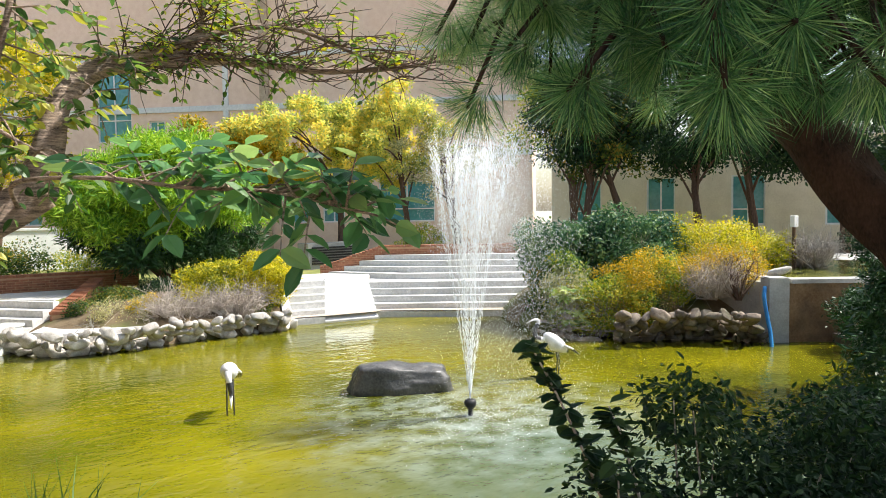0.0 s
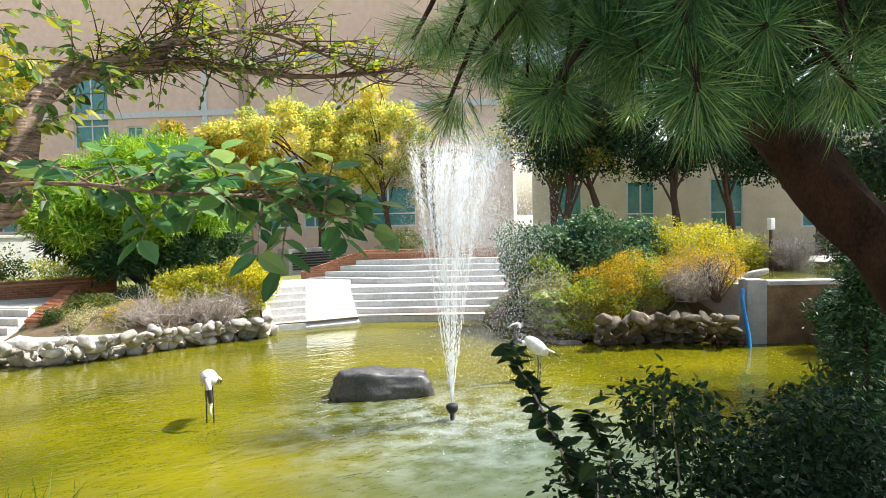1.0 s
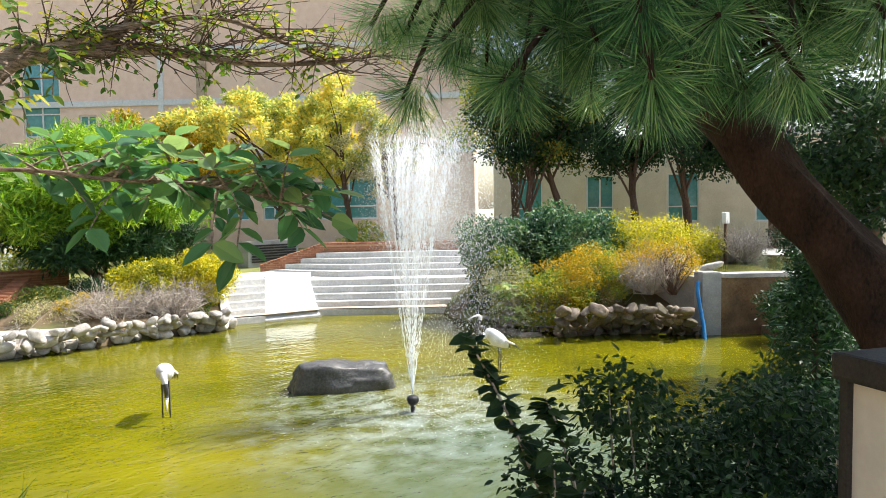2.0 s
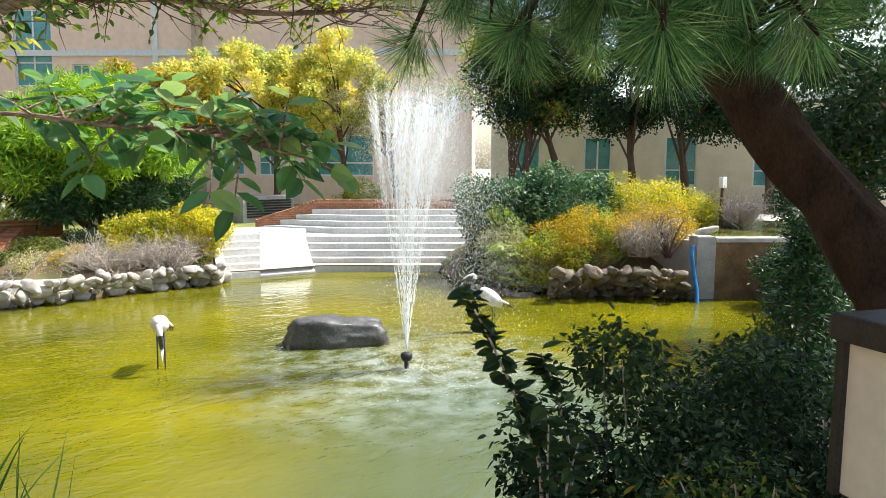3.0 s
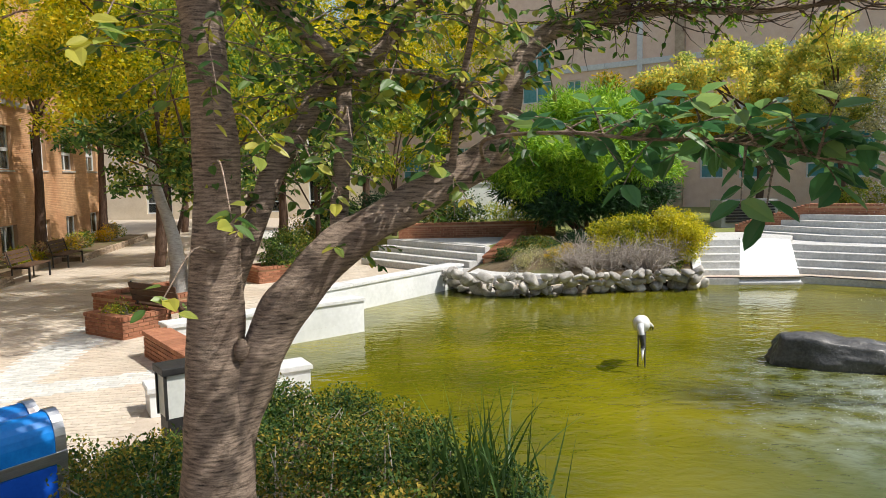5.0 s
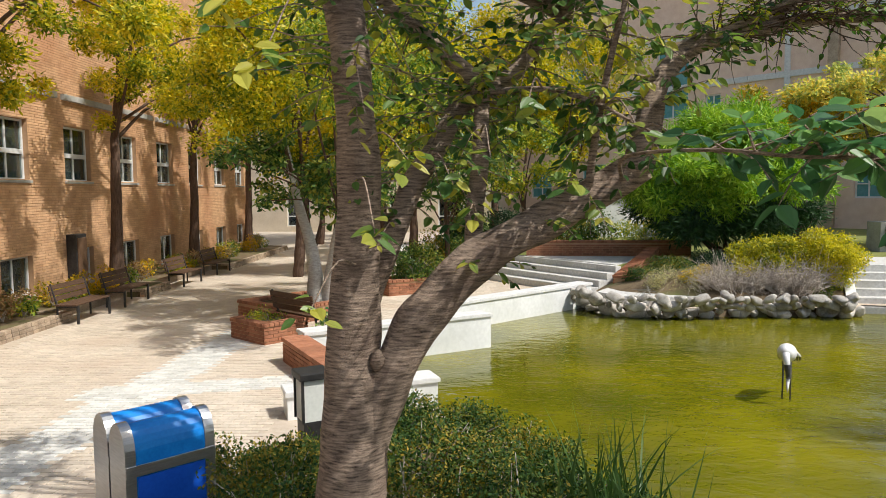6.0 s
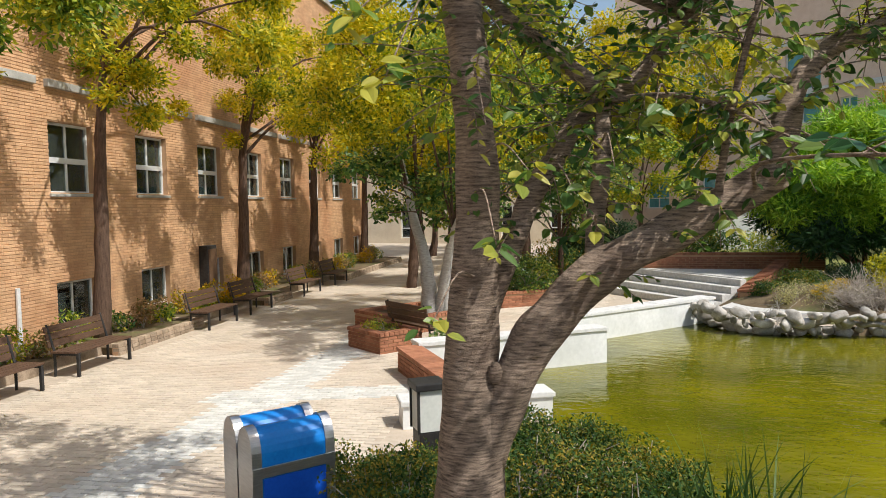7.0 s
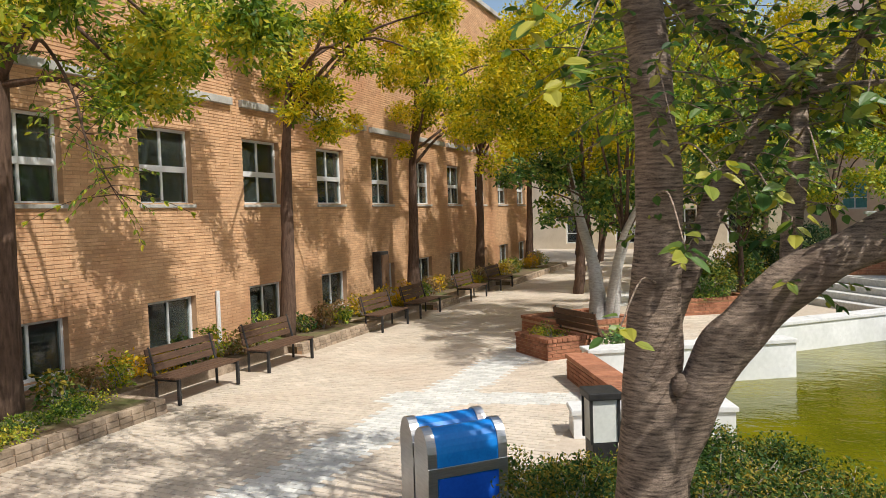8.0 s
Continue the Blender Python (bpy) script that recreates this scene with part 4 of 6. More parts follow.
small.matrix_world = pose(17.5, 8.55, 1.50, 0, 12, 130) @ Matrix.Diagonal((0.55, 0.26, 0.24, 1))
tagged(small, "pale stone lying at the pool edge", "stone")

# ---- fountain ----
NZ = Vector((7.65, 8.68, 0.0))
fountain = thing("fountain", "dark fountain nozzle standing in the pond", "fountain", at=tuple(NZ))
part("riser", tube([(0, 0, -0.5), (0, 0, 0.12)], 0.035, 0.035, 10), M_IRON, fountain, smooth=True)
part("nozzle", tube([(0, 0, 0.10), (0, 0, 0.12), (0, 0, 0.15), (0, 0, 0.20), (0, 0, 0.235), (0, 0, 0.25)], [0.04, 0.055, 0.085, 0.095, 0.08, 0.05], 0, 14), M_IRON, fountain, smooth=True)


def spray(name, label, n, width, length, u0, u1, power, jets, jit0, jit1, drift):
    """Drops of the jets between the parts u0 and u1 of their flight, as short streaks along it."""
    g, drag = 9.81, 0.9
    az = rng.integers(0, 14, n) / 14 * 2 * np.pi + 0.2
    ring = np.where(rng.random(n) < 0.5, 0.95, 0.42)
    if not jets:
        az, ring = rng.uniform(0, 2 * np.pi, n), rng.uniform(0.15, 1.0, n)
    v0 = np.sqrt(2 * g * 4.0 * (rng.uniform(0.9, 1.0, n) if jets else rng.uniform(0.62, 1.02, n)))
    T = 2 * v0 / g
    u = u0 + (u1 - u0) * rng.random(n) ** power
    t = u * T
    late = np.clip(u - 0.2, 0, None)
    radial = ring * 1.25 * (1 - np.exp(-drag * t)) / drag
    x = radial * np.cos(az) + drift[0] * late ** 1.4
    y = radial * np.sin(az) + drift[1] * late ** 1.4
    z = 0.24 + v0 * t - 0.5 * g * t * t
    P = np.stack([x, y, z], 1) + rng.normal(0, 1, (n, 3)) * (jit0 + jit1 * u[:, None])
    V = unit(np.stack([ring * np.cos(az), ring * np.sin(az), v0 - g * t], 1) + rng.normal(0, 0.12, (n, 3)))
    keep = P[:, 2] > 0.02
    P, V = P[keep], V[keep]
    m = len(P)
    me = leaf_mesh(name, P, V, rand_unit(m), length * rng.uniform(0.4, 1.3, m), 1.0, False)
    co = np.empty(m * 12, np.float32)
    me.vertices.foreach_get("co", co)
    co = co.reshape(m, 4, 3)
    mid = (co[:, 1:2] + co[:, 3:4]) / 2
    half = (co[:, 1:2] - mid)
    half = half / np.maximum(np.linalg.norm(half, axis=2, keepdims=True), 1e-6) * (width * rng.uniform(0.5, 1.3, m))[:, None, None]
    co[:, 1:2], co[:, 3:4] = mid + half, mid - half
    me.vertices.foreach_set("co", co.ravel())
    me.update()
    ob = put(name, me, M_DROP)
    ob.location = NZ
    return tagged(ob, label, "water", kind="stuff")


DRIFT = (0.85, -0.72)
spray("fountain_jets", "thin white jets fanning up from the fountain", 11000, 0.004, 0.08, 0.0, 0.40, 0.85, True, 0.004, 0.05, DRIFT)
spray("fountain_plume", "white plume of drops at the top of the fountain", 22000, 0.0027, 0.026, 0.2, 0.72, 0.9, False, 0.04, 0.26, DRIFT)
spray("fountain_fall", "fine drops falling back from the fountain", 38000, 0.0026, 0.022, 0.45, 1.0, 1.3, False, 0.08, 0.30, DRIFT)

# splashes on the water
ns = 3000
ang, rad = rng.uniform(0, 2 * np.pi, ns), np.abs(rng.normal(0.8, 0.55, ns))
P = np.stack([7.75 + rad * np.cos(ang), 8.45 + rad * np.sin(ang), np.abs(rng.normal(0.0, 0.035, ns)) + 0.004], 1)
put_splash = leaf_mesh("splash", P, rand_unit(ns) * np.array([1, 1, 0.5]), rand_unit(ns) * 0.4 + np.array([0, 0, 1.0]), 0.016 * rng.uniform(0.4, 1.4, ns), 0.5, False)
tagged(put("fountain_splash", put_splash, M_DROP), "white splashes where drops hit the pond", "water", kind="stuff")

# ---- crane statues ----
def crane(name, label, at, rz, head_down):
    bm = bmesh.new()
    bmesh.ops.create_uvsphere(bm, u_segments=20, v_segments=12, radius=1)
    for v in bm.verts:
        x, y, z = v.co
        taper = 1 - 0.45 * max(0, x) ** 1.5
        v.co = (x * 0.30, y * 0.13 * taper, z * 0.135 * taper + 0.03 * max(0, -x))
    tilt = 34 if not head_down else 8
    bmesh.ops.transform(bm, matrix=pose(0, 0, 0.68 if head_down else 0.6, 0, tilt, 0), verts=bm.verts)
    dark_from = len(bm.faces)
    zb = 0.68 if head_down else 0.6
    white = []
    if head_down:
        neck = [(-0.22, 0, zb + 0.05), (-0.32, -0.02, zb - 0.02), (-0.34, -0.04, zb - 0.15), (-0.31, -0.05, zb - 0.26), (-0.34, -0.05, zb - 0.33)]
        beak = [(-0.34, -0.05, zb - 0.33), (-0.37, -0.05, zb - 0.42), (-0.39, -0.05, zb - 0.48)]
    else:
        neck = [(-0.24, 0, zb + 0.08), (-0.38, 0, zb + 0.14), (-0.40, 0, zb + 0.28), (-0.33, 0, zb + 0.40), (-0.36, 0, zb + 0.47)]
        beak = [(-0.36, 0, zb + 0.47), (-0.46, 0, zb + 0.45), (-0.56, 0, zb + 0.40)]
    tube(smooth_path(neck, 5), 0.055, 0.026, 9, 0, bm)
    tube(beak, 0.024, 0.006, 6, 0, bm)
    for s in (-0.05, 0.05):
        tube([(0.02, s, zb - 0.08), (0.05, s, zb * 0.5), (0.0, s * 1.1, -0.3)], 0.014, 0.010, 6, 0, bm)
    for k in range(9):
        a = (k - 4) * 0.028
        tube([(0.12, a, zb - 0.02), (0.28, a * 1.3, zb - 0.09), (0.40, a * 1.2, zb - 0.19)], 0.03, 0.008, 5, 0, bm)
    me = bpy.data.meshes.new(name)
    bm.to_mesh(me)
    bm.free()
    me.materials.append(M_CRANEWHITE)
    me.materials.append(M_CRANEDARK)
    for p in me.polygons:
        p.use_smooth = True
        c = p.center
        if c.z < zb - 0.16 and abs(c.x) < 0.1 or c.x > 0.2 and c.z < zb - 0.06 or (head_down and c.x < -0.3 and zb - 0.3 < c.z < zb - 0.1) or (not head_down and c.x < -0.3 and zb + 0.1 < c.z < zb + 0.38):
            p.material_index = 1
    ob = new(name, me)
    ob.matrix_world = pose(*at, 0, 0, rz)
    return tagged(ob, label, "statue", "crane statues in the pond")


crane("crane_statue", "white crane statue with lowered head standing in the pond", (5.02, 11.17, 0), 60, True)
crane("crane_statue", "grey-white crane statue with raised head standing in the pond", (10.5, 9.45, 0), -28, False)

# ---- plaza: beds, benches, planters ----
bedrow = thing("planting_bed", "narrow planted bed along the brick facade", "planting bed", kind="structure")
part("soil", box(WALL_X + 0.01, -8.85, 2.5, 37, 0.1, 0.40), M_SOIL, bedrow)
curb_me = bpy.data.meshes.new("curb_brick")
cb = box(0, 0.14, 0, 0.205, 0, 0.075, 0.008)
cb.to_mesh(curb_me)
cb.free()
curb_me.materials.append(M_KERB)


def raised_bed(name, y0, y1, label, out=0.0):
    ob = thing(name, label, "planting bed", kind="structure", at=(out, 0, 0))
    part("soil", box(-8.85 - out, -8.16, y0 + 0.05, y1 - 0.05, 0.1, 0.41), M_SOIL, ob)
    part("curb_body", box(-8.16, -8.04, y0, y1, 0.1, 0.345), M_MORTAR, ob)
    n = int((y1 - y0) / 0.212)
    for lay, (xo, zz) in enumerate(((-8.165, 0.35), (-8.15, 0.27), (-8.135, 0.19))):
        for i in range(n):
            o = new("curb_brick", curb_me)
            o.matrix_local = pose(xo, y0 + i * (y1 - y0) / n + rng.normal(0, 0.003), zz)
            o.parent = ob
    for ye in (y0, y1 - 0.14):
        for i in range(4):
            o = new("curb_brick", curb_me)
            o.matrix_local = pose(-8.17 - i * 0.21, ye, 0.352, 0, 0, 90)
            o.parent = ob
    return ob


raised_bed("planting_bed_1", 2.8, 9.15, "raised planting bed with pale brick kerb", 0.22)
raised_bed("planting_bed_2", 13.55, 16.9, "raised planting bed with pale brick kerb between benches", -0.33)
raised_bed("planting_bed_3", 20.4, 22.2, "raised planting bed with pale brick kerb between benches", -0.2)
raised_bed("planting_bed_4", 27.4, 36.5, "raised planting bed with pale brick kerb")
tagged(part("kerb", box(-8.85, -8.74, 8.92, 27.4, 0.1, 0.40, 0.012), M_KERB), "low brick kerb of the bed behind the benches", "kerb", kind="structure")


def bench_parts(ob, length):
    for i in range(4):
        part("seat_slat", box(-0.02 - 0.125 * (i + 1), -0.035 - 0.125 * i, 0, length, 0.405, 0.44, 0.006), M_BENCH, ob)
    for i in range(3):
        part("back_slat", box(-0.03, 0, 0.0, length, 0, 0.11, 0.006, pose(-0.54 - 0.03 * i, 0, 0.5 + 0.125 * i, 0, -12, 0)), M_BENCH, ob)
    for y in (0.08, length - 0.08):
        part("leg", box(-0.07, -0.02, y - 0.025, y + 0.025, 0, 0.405, 0.006), M_IRON, ob)
        part("leg", tube([(-0.5, y, 0), (-0.5, y, 0.42), (-0.56, y, 0.62), (-0.64, y, 0.88)], 0.024, 0.02, 6), M_IRON, ob)
        part("rail", box(-0.52, -0.03, y - 0.02, y + 0.02, 0.365, 0.403, 0.005), M_IRON, ob)
    part("brace", box(-0.3, -0.26, 0.1, length - 0.1, 0.37, 0.402), M_IRON, ob)


bench = thing("bench", "dark-stained wooden slat bench with black iron legs", "bench", "benches along the facade", (-7.86, 9.45, PLAZA))
bench_parts(bench, 1.55)
for y in (11.75, 16.25, 18.55, 22.35, 25.5):
    copy_thing(bench, pose(-7.88 + rng.normal(0, 0.02), y, PLAZA, 0, 0, rng.normal(0, 1.2)))


def brick_planter(name, label, at, rz, lx, ly, h):
    ob = thing(name, label, "planter", "brick planters on the plaza", at, rz)
    part("soil", box(0.06, lx - 0.06, 0.06, ly - 0.06, 0, h - 0.1), M_SOIL, ob)
    me, ce = bpy.data.meshes["wall_brick"], bpy.data.meshes["cap_brick"]
    rows = int((h - 0.07) / 0.068)
    for (ox, oy, a, L) in ((0, 0, 0, lx), (lx, 0, 90, ly), (lx, ly, 180, lx), (0, ly, 270, ly)):
        m = pose(ox, oy, 0, 0, 0, a)
        part("mortar_core", box(0.012, L - 0.012, 0.012, 0.1, 0, h - 0.07, 0, m), M_MORTAR, ob)
        for r in range(rows):
            x = 0.0
            first = True
            while x < L - 0.03:
                w = 0.1 if first and r % 2 else 0.2
                w = min(w, L - x)
                o = new("brick", me)
                o.matrix_local = m @ pose(x, 0, r * 0.068) @ Matrix.Diagonal((w / 0.2, 1, 1, 1))
                o.parent = ob
                x += w + 0.01
                first = False
        n = int(L / 0.106)
        for i in range(n):
            o = new("cap_brick", ce)
            o.matrix_local = m @ pose(i * L / n, -0.02, h - 0.07) @ Matrix.Diagonal((1, 0.2, 1, 1))
            o.parent = ob
    return ob


brick_planter("brick_planter", "red brick planter with a header course rim", (-3.26, 14.05, PLAZA - 0.02), 48, 1.0, 1.15, 0.42)
brick_planter("brick_planter", "low red brick planter round the pale tree", (-3.3, 16.0, PLAZA - 0.02), 48, 1.9, 1.9, 0.40)
brick_planter("brick_planter", "red brick planter near the terrace steps", (-1.5, 20.2, PLAZA - 0.02), 30, 2.2, 1.0, 0.45)
pb = thing("bench", "dark wooden bench beside the brick planter", "bench", "benches by the planter", (-2.0, 14.9, PLAZA), 48)
bench_parts(pb, 1.4)

# ---- litter bin ----
def bin_half(ob, y0, name):
    """One rounded bin body with steel cheeks and a blue roll front."""
    prof = [(-0.02, 0.0), (-0.02, 0.72)] + [(0.16 - 0.18 * math.cos(a), 0.72 + 0.18 * math.sin(a) * 1.15) for a in np.linspace(0.15, math.pi - 0.15, 12)] + [(0.34, 0.72), (0.34, 0.0)]
    def shell(x0, x1, grow):
        bm = bmesh.new()
        rows = []
        cx = 0.16
        for x in (x0, x1):
            rows.append([bm.verts.new((x, y0 + cx + (p[0] - cx) * grow, p[1] * (1 + (grow - 1) * 0.35))) for p in prof])
        n = len(prof)
        for i in range(n - 1):
            bm.faces.new((rows[0][i], rows[0][i + 1], rows[1][i + 1], rows[1][i]))
        bm.faces.new(rows[0])
        bm.faces.new(rows[1][::-1])
        bmesh.ops.recalc_face_normals(bm, faces=bm.faces)
        return bm
    part("side_cheek", shell(0.0, 0.09, 1.0), M_STEEL, ob)
    part("side_cheek", shell(0.71, 0.80, 1.0), M_STEEL, ob)
    part(name, shell(0.09, 0.71, 0.955), M_BLUE, ob, "glossy blue rolled front")
    part("band", box(0.0, 0.8, y0 - 0.035, y0 - 0.021, 0.56, 0.64, 0.003), M_STEEL, ob)
    part("lower_panel", box(0.1, 0.7, y0 - 0.03, y0 - 0.0215, 0.06, 0.55, 0.003), M_DEEPBLUE, ob, "deep blue lower panel")


litter = thing("litter_bin", "twin litter bin of brushed steel with rounded blue fronts", "litter bin", at=(-2.29, 6.35, PLAZA), rz=45)
litter.scale = (0.92, 0.92, 1.1)
bin_half(litter, 0.0, "hood")
bin_half(litter, 0.40, "hood")
part("base", box(0.02, 0.78, 0.0, 0.72, 0.0, 0.05), M_IRON, litter)

# ---- bollard lamps ----
def bollard(at, rz, label):
    ob = thing("bollard_lamp", label, "lamp", "bollard lamps", at, rz)
    part("post", box(-0.13, 0.13, -0.13, 0.13, -0.3, 0.55, 0.01), M_IRON, ob)
    lan = part("lantern", box(-0.135, 0.135, -0.135, 0.135, 0.555, 0.98, 0.004), M_LANTERN, ob, "frosted white lantern")
    for sx in (-1, 1):
        for sy in (-1, 1):
            part("corner_bar", box(sx * 0.14 - 0.014, sx * 0.14 + 0.014, sy * 0.14 - 0.014, sy * 0.14 + 0.014, 0.55, 0.99, 0.003), M_IRON, lan)
    part("cap", box(-0.17, 0.17, -0.17, 0.17, 0.985, 1.06, 0.012), M_IRON, ob)
    return ob


bollard((-1.2, 8.22, PLAZA - 0.06), 28, "black bollard lamp with frosted panes in the hedge")
bollard((2.71, 1.33, 1.55), -28, "black bollard lamp with frosted panes on the bank")


# ---- cherry tree beside the path ----
def leafy_twigs(ob, twigs, n_per, size, leafm, barkm, ratio=0.5, name="leaves"):
    """Thin twigs with alternate hanging leaves. twigs: (start, end)."""
    bm = bmesh.new()
    P, A, N = [], [], []
    for s, e in twigs:
        s, e = Vector(s), Vector(e)
        mid = s.lerp(e, 0.5) + Vector((0, 0, 0.08 * (e - s).length))
        path = smooth_path([s, mid, e], 3)
        tube(path, 0.006, 0.002, 4, 0, bm)
        d = (e - s).normalized()
        side = d.cross(Vector((0, 0, 1))).normalized()
        for k in range(n_per):
            f = 0.25 + 0.78 * (k + rng.uniform(0, 0.6)) / n_per
            i = min(int(f * (len(path) - 1)), len(path) - 1)
            q = path[i].lerp(path[min(i + 1, len(path) - 1)], 0.5)
            sgn = 1 if k % 2 else -1
            ax = d * 0.5 + side * sgn * rng.uniform(0.5, 1.0) + Vector((0, 0, rng.uniform(-0.7, 0.1)))
            P.append(tuple(q)), A.append(tuple(ax)), N.append(tuple(Vector((0, 0, 1)) + Vector(rng.normal(0, 0.45, 3))))
    part("twigs", bm, barkm, ob, kind="stuff")
    return put(name, leaf_mesh(name, P, A, np.array(N), size * rng.uniform(0.6, 1.2, len(P)), ratio, True), leafm, ob)


def twig_set(path, n, length, droop=-0.15, bias=(0, 0, 0)):
    out = []
    for _ in range(n):
        s = path[int(rng.integers(len(path)))]
        d = Vector(rand_unit(1)[0]) + Vector(bias)
        d.z = d.z * 0.6 + droop
        out.append((s, s + d.normalized() * length * rng.uniform(0.5, 1.3)))
    return out


cherry = thing("cherry_tree", "leaning cherry tree with banded grey-brown bark and broad green leaves", "tree")
trunk_path = smooth_path([(-0.40, 5.32, 0.1), (-0.37, 5.29, 1.18), (-0.345, 5.29, 2.03), (-0.30, 5.29, 2.92), (-0.29, 5.24, 3.42), (-0.33, 5.19, 3.86), (-0.35, 5.1, 4.5), (-0.3, 4.9, 5.4)], 7)
GIRTH = ((0.1, 0.29), (1.2, 0.215), (1.6, 0.195), (2.05, 0.16), (2.9, 0.122), (3.9, 0.112), (5.4, 0.09))
trunk_r = [float(np.interp(q.z, [g[0] for g in GIRTH], [g[1] for g in GIRTH])) for q in trunk_path]
part("trunk", tube(trunk_path, trunk_r, 0, 22, 0.22), M_BARK, cherry, smooth=True)
knot = bmesh.new()
bmesh.ops.create_uvsphere(knot, u_segments=14, v_segments=9, radius=1)
for v in knot.verts:
    v.co = Vector((v.co.x * 0.042, v.co.y * 0.035, v.co.z * 0.065)) * (1 + 0.3 * noise.noise(v.co * 2.2))
bmesh.ops.transform(knot, matrix=pose(-0.19, 5.17, 2.03), verts=knot.verts)
part("knot", knot, M_BARK, cherry, "swollen knot in the fork", smooth=True)
BOUGHS = {
    "limb": ([(-0.30, 5.29, 1.45), (-0.11, 5.31, 1.95), (0.08, 5.32, 2.27), (0.28, 5.37, 2.5), (0.59, 5.41, 2.7), (0.91, 5.47, 2.87), (1.18, 5.48, 3.02), (1.44, 5.47, 3.18)], 0.145, 0.095),
    "upright": ([(1.40, 5.47, 3.14), (1.49, 5.5, 3.5), (1.57, 5.54, 3.72), (1.80, 5.62, 3.93), (2.23, 5.64, 4.03), (2.66, 5.57, 4.07), (3.18, 5.41, 4.04), (3.7, 5.18, 4.08), (4.05, 5.04, 4.16)], 0.085, 0.006),
    "stem": ([(-0.33, 5.3, 2.1), (-0.25, 5.36, 2.42), (-0.1, 5.51, 2.77), (0.0, 5.62, 3.05), (0.18, 5.72, 3.34), (0.31, 5.82, 3.57), (0.46, 5.82, 3.69), (0.26, 5.72, 3.88), (0.05, 5.62, 4.04), (-0.15, 5.5, 4.19), (-0.5, 5.3, 4.6)], 0.085, 0.035),
    "stem_b": ([(0.38, 5.45, 2.55), (0.41, 5.6, 2.9), (0.45, 5.62, 3.33), (0.47, 5.82, 3.69)], 0.06, 0.05),
    "stem_c": ([(0.46, 5.82, 3.67), (0.71, 5.9, 3.83), (0.9, 5.98, 4.09), (1.05, 5.96, 4.23), (1.3, 6.0, 4.7)], 0.06, 0.03),
    "bough": ([(0.46, 5.82, 3.67), (0.82, 5.59, 3.66), (1.08, 5.34, 3.56), (1.25, 5.1, 3.42), (1.4, 4.9, 3.3)], 0.022, 0.006),
    "sucker": ([(1.1, 5.46, 2.98), (1.13, 5.33, 3.39), (1.18, 5.22, 3.76), (1.26, 5.2, 4.1), (1.34, 5.15, 4.6)], 0.026, 0.012),
    "spray": ([(2.2, 5.64, 4.03), (2.38, 5.59, 4.16), (2.44, 5.56, 4.43), (2.5, 5.5, 4.8)], 0.03, 0.01),
    "spray_b": ([(1.85, 5.64, 3.95), (2.56, 5.51, 4.24), (3.0, 5.4, 4.3), (3.45, 5.24, 4.14), (3.8, 5.1, 4.0)], 0.028, 0.006),
}
paths = {}
for nm, (pts, ra, rb) in BOUGHS.items():
    paths[nm] = smooth_path(pts, 6)
    part("limb", tube(paths[nm], ra, rb, 12, 0.35 if ra > 0.05 else 0.15), M_BARK, cherry, smooth=True)
tw_out = twig_set(paths["upright"][18:36], 60, 0.36, 0.35) + twig_set(paths["upright"][30:], 26, 0.36, 0.28) + twig_set(paths["spray"], 60, 0.45, 0.1) + twig_set(paths["spray_b"], 60, 0.34, 0.2) + twig_set(paths["upright"][20:44], 14, 0.3, -0.35)
leafy_twigs(cherry, tw_out, 9, 0.05, L_YGREEN, M_DARKBARK, 0.5)
tw = twig_set(paths["stem"][12:], 150, 0.55, -0.1) + twig_set(paths["stem_c"], 120, 0.55, 0.0) + twig_set(paths["sucker"], 50, 0.4) + twig_set(paths["upright"][:22], 70, 0.45)
tw += twig_set(paths["bough"], 30, 0.3, -0.3) + twig_set(paths["stem_b"], 26, 0.4, -0.2) + twig_set(trunk_path[28:], 80, 0.9, -0.1)
tw += twig_set(paths["limb"][26:], 10, 0.3, -0.2)
leafy_twigs(cherry, [t for t in tw if rng.random() < 0.75], 7, 0.085, L_CHERRY, M_BARK, 0.6)
# unseen crown overhead, placed to dapple trunk and plaza, thinner towards the sun
top_cl = sub_clumps(-2.2, 5.9, 6.3, 3.0, 2.4, 0.7, 70, 0.42)
foliage("crown", top_cl, 9000, 0.1, L_CHERRY, cherry, shell=0.1, oval=True)
over_cl = sub_clumps(0.9, 4.55, 5.75, 1.2, 0.8, 0.35, 15, 0.3)
foliage("crown", over_cl, 1900, 0.13, L_CHERRY, cherry, shell=0.1, oval=True)
thin_cl = sub_clumps(2.2, 4.6, 5.4, 1.2, 0.9, 0.4, 14, 0.3)
foliage("crown", thin_cl, 420, 0.12, L_CHERRY, cherry, shell=0.1, oval=True)
wig = bmesh.new()
for c in top_cl[:34] + over_cl[:8] + thin_cl[:3]:
    s = (trunk_path[-1 - int(rng.integers(9))] if rng.random() < 0.5 else paths["stem_c"][-1 - int(rng.integers(8))])
    e = Vector(c[:3])
    tube(smooth_path([s, s.lerp(e, 0.5) + Vector((0, 0, 0.2)), e], 4), 0.03, 0.006, 5, 0, wig)
part("bough", wig, M_BARK, cherry, smooth=True, kind="stuff")
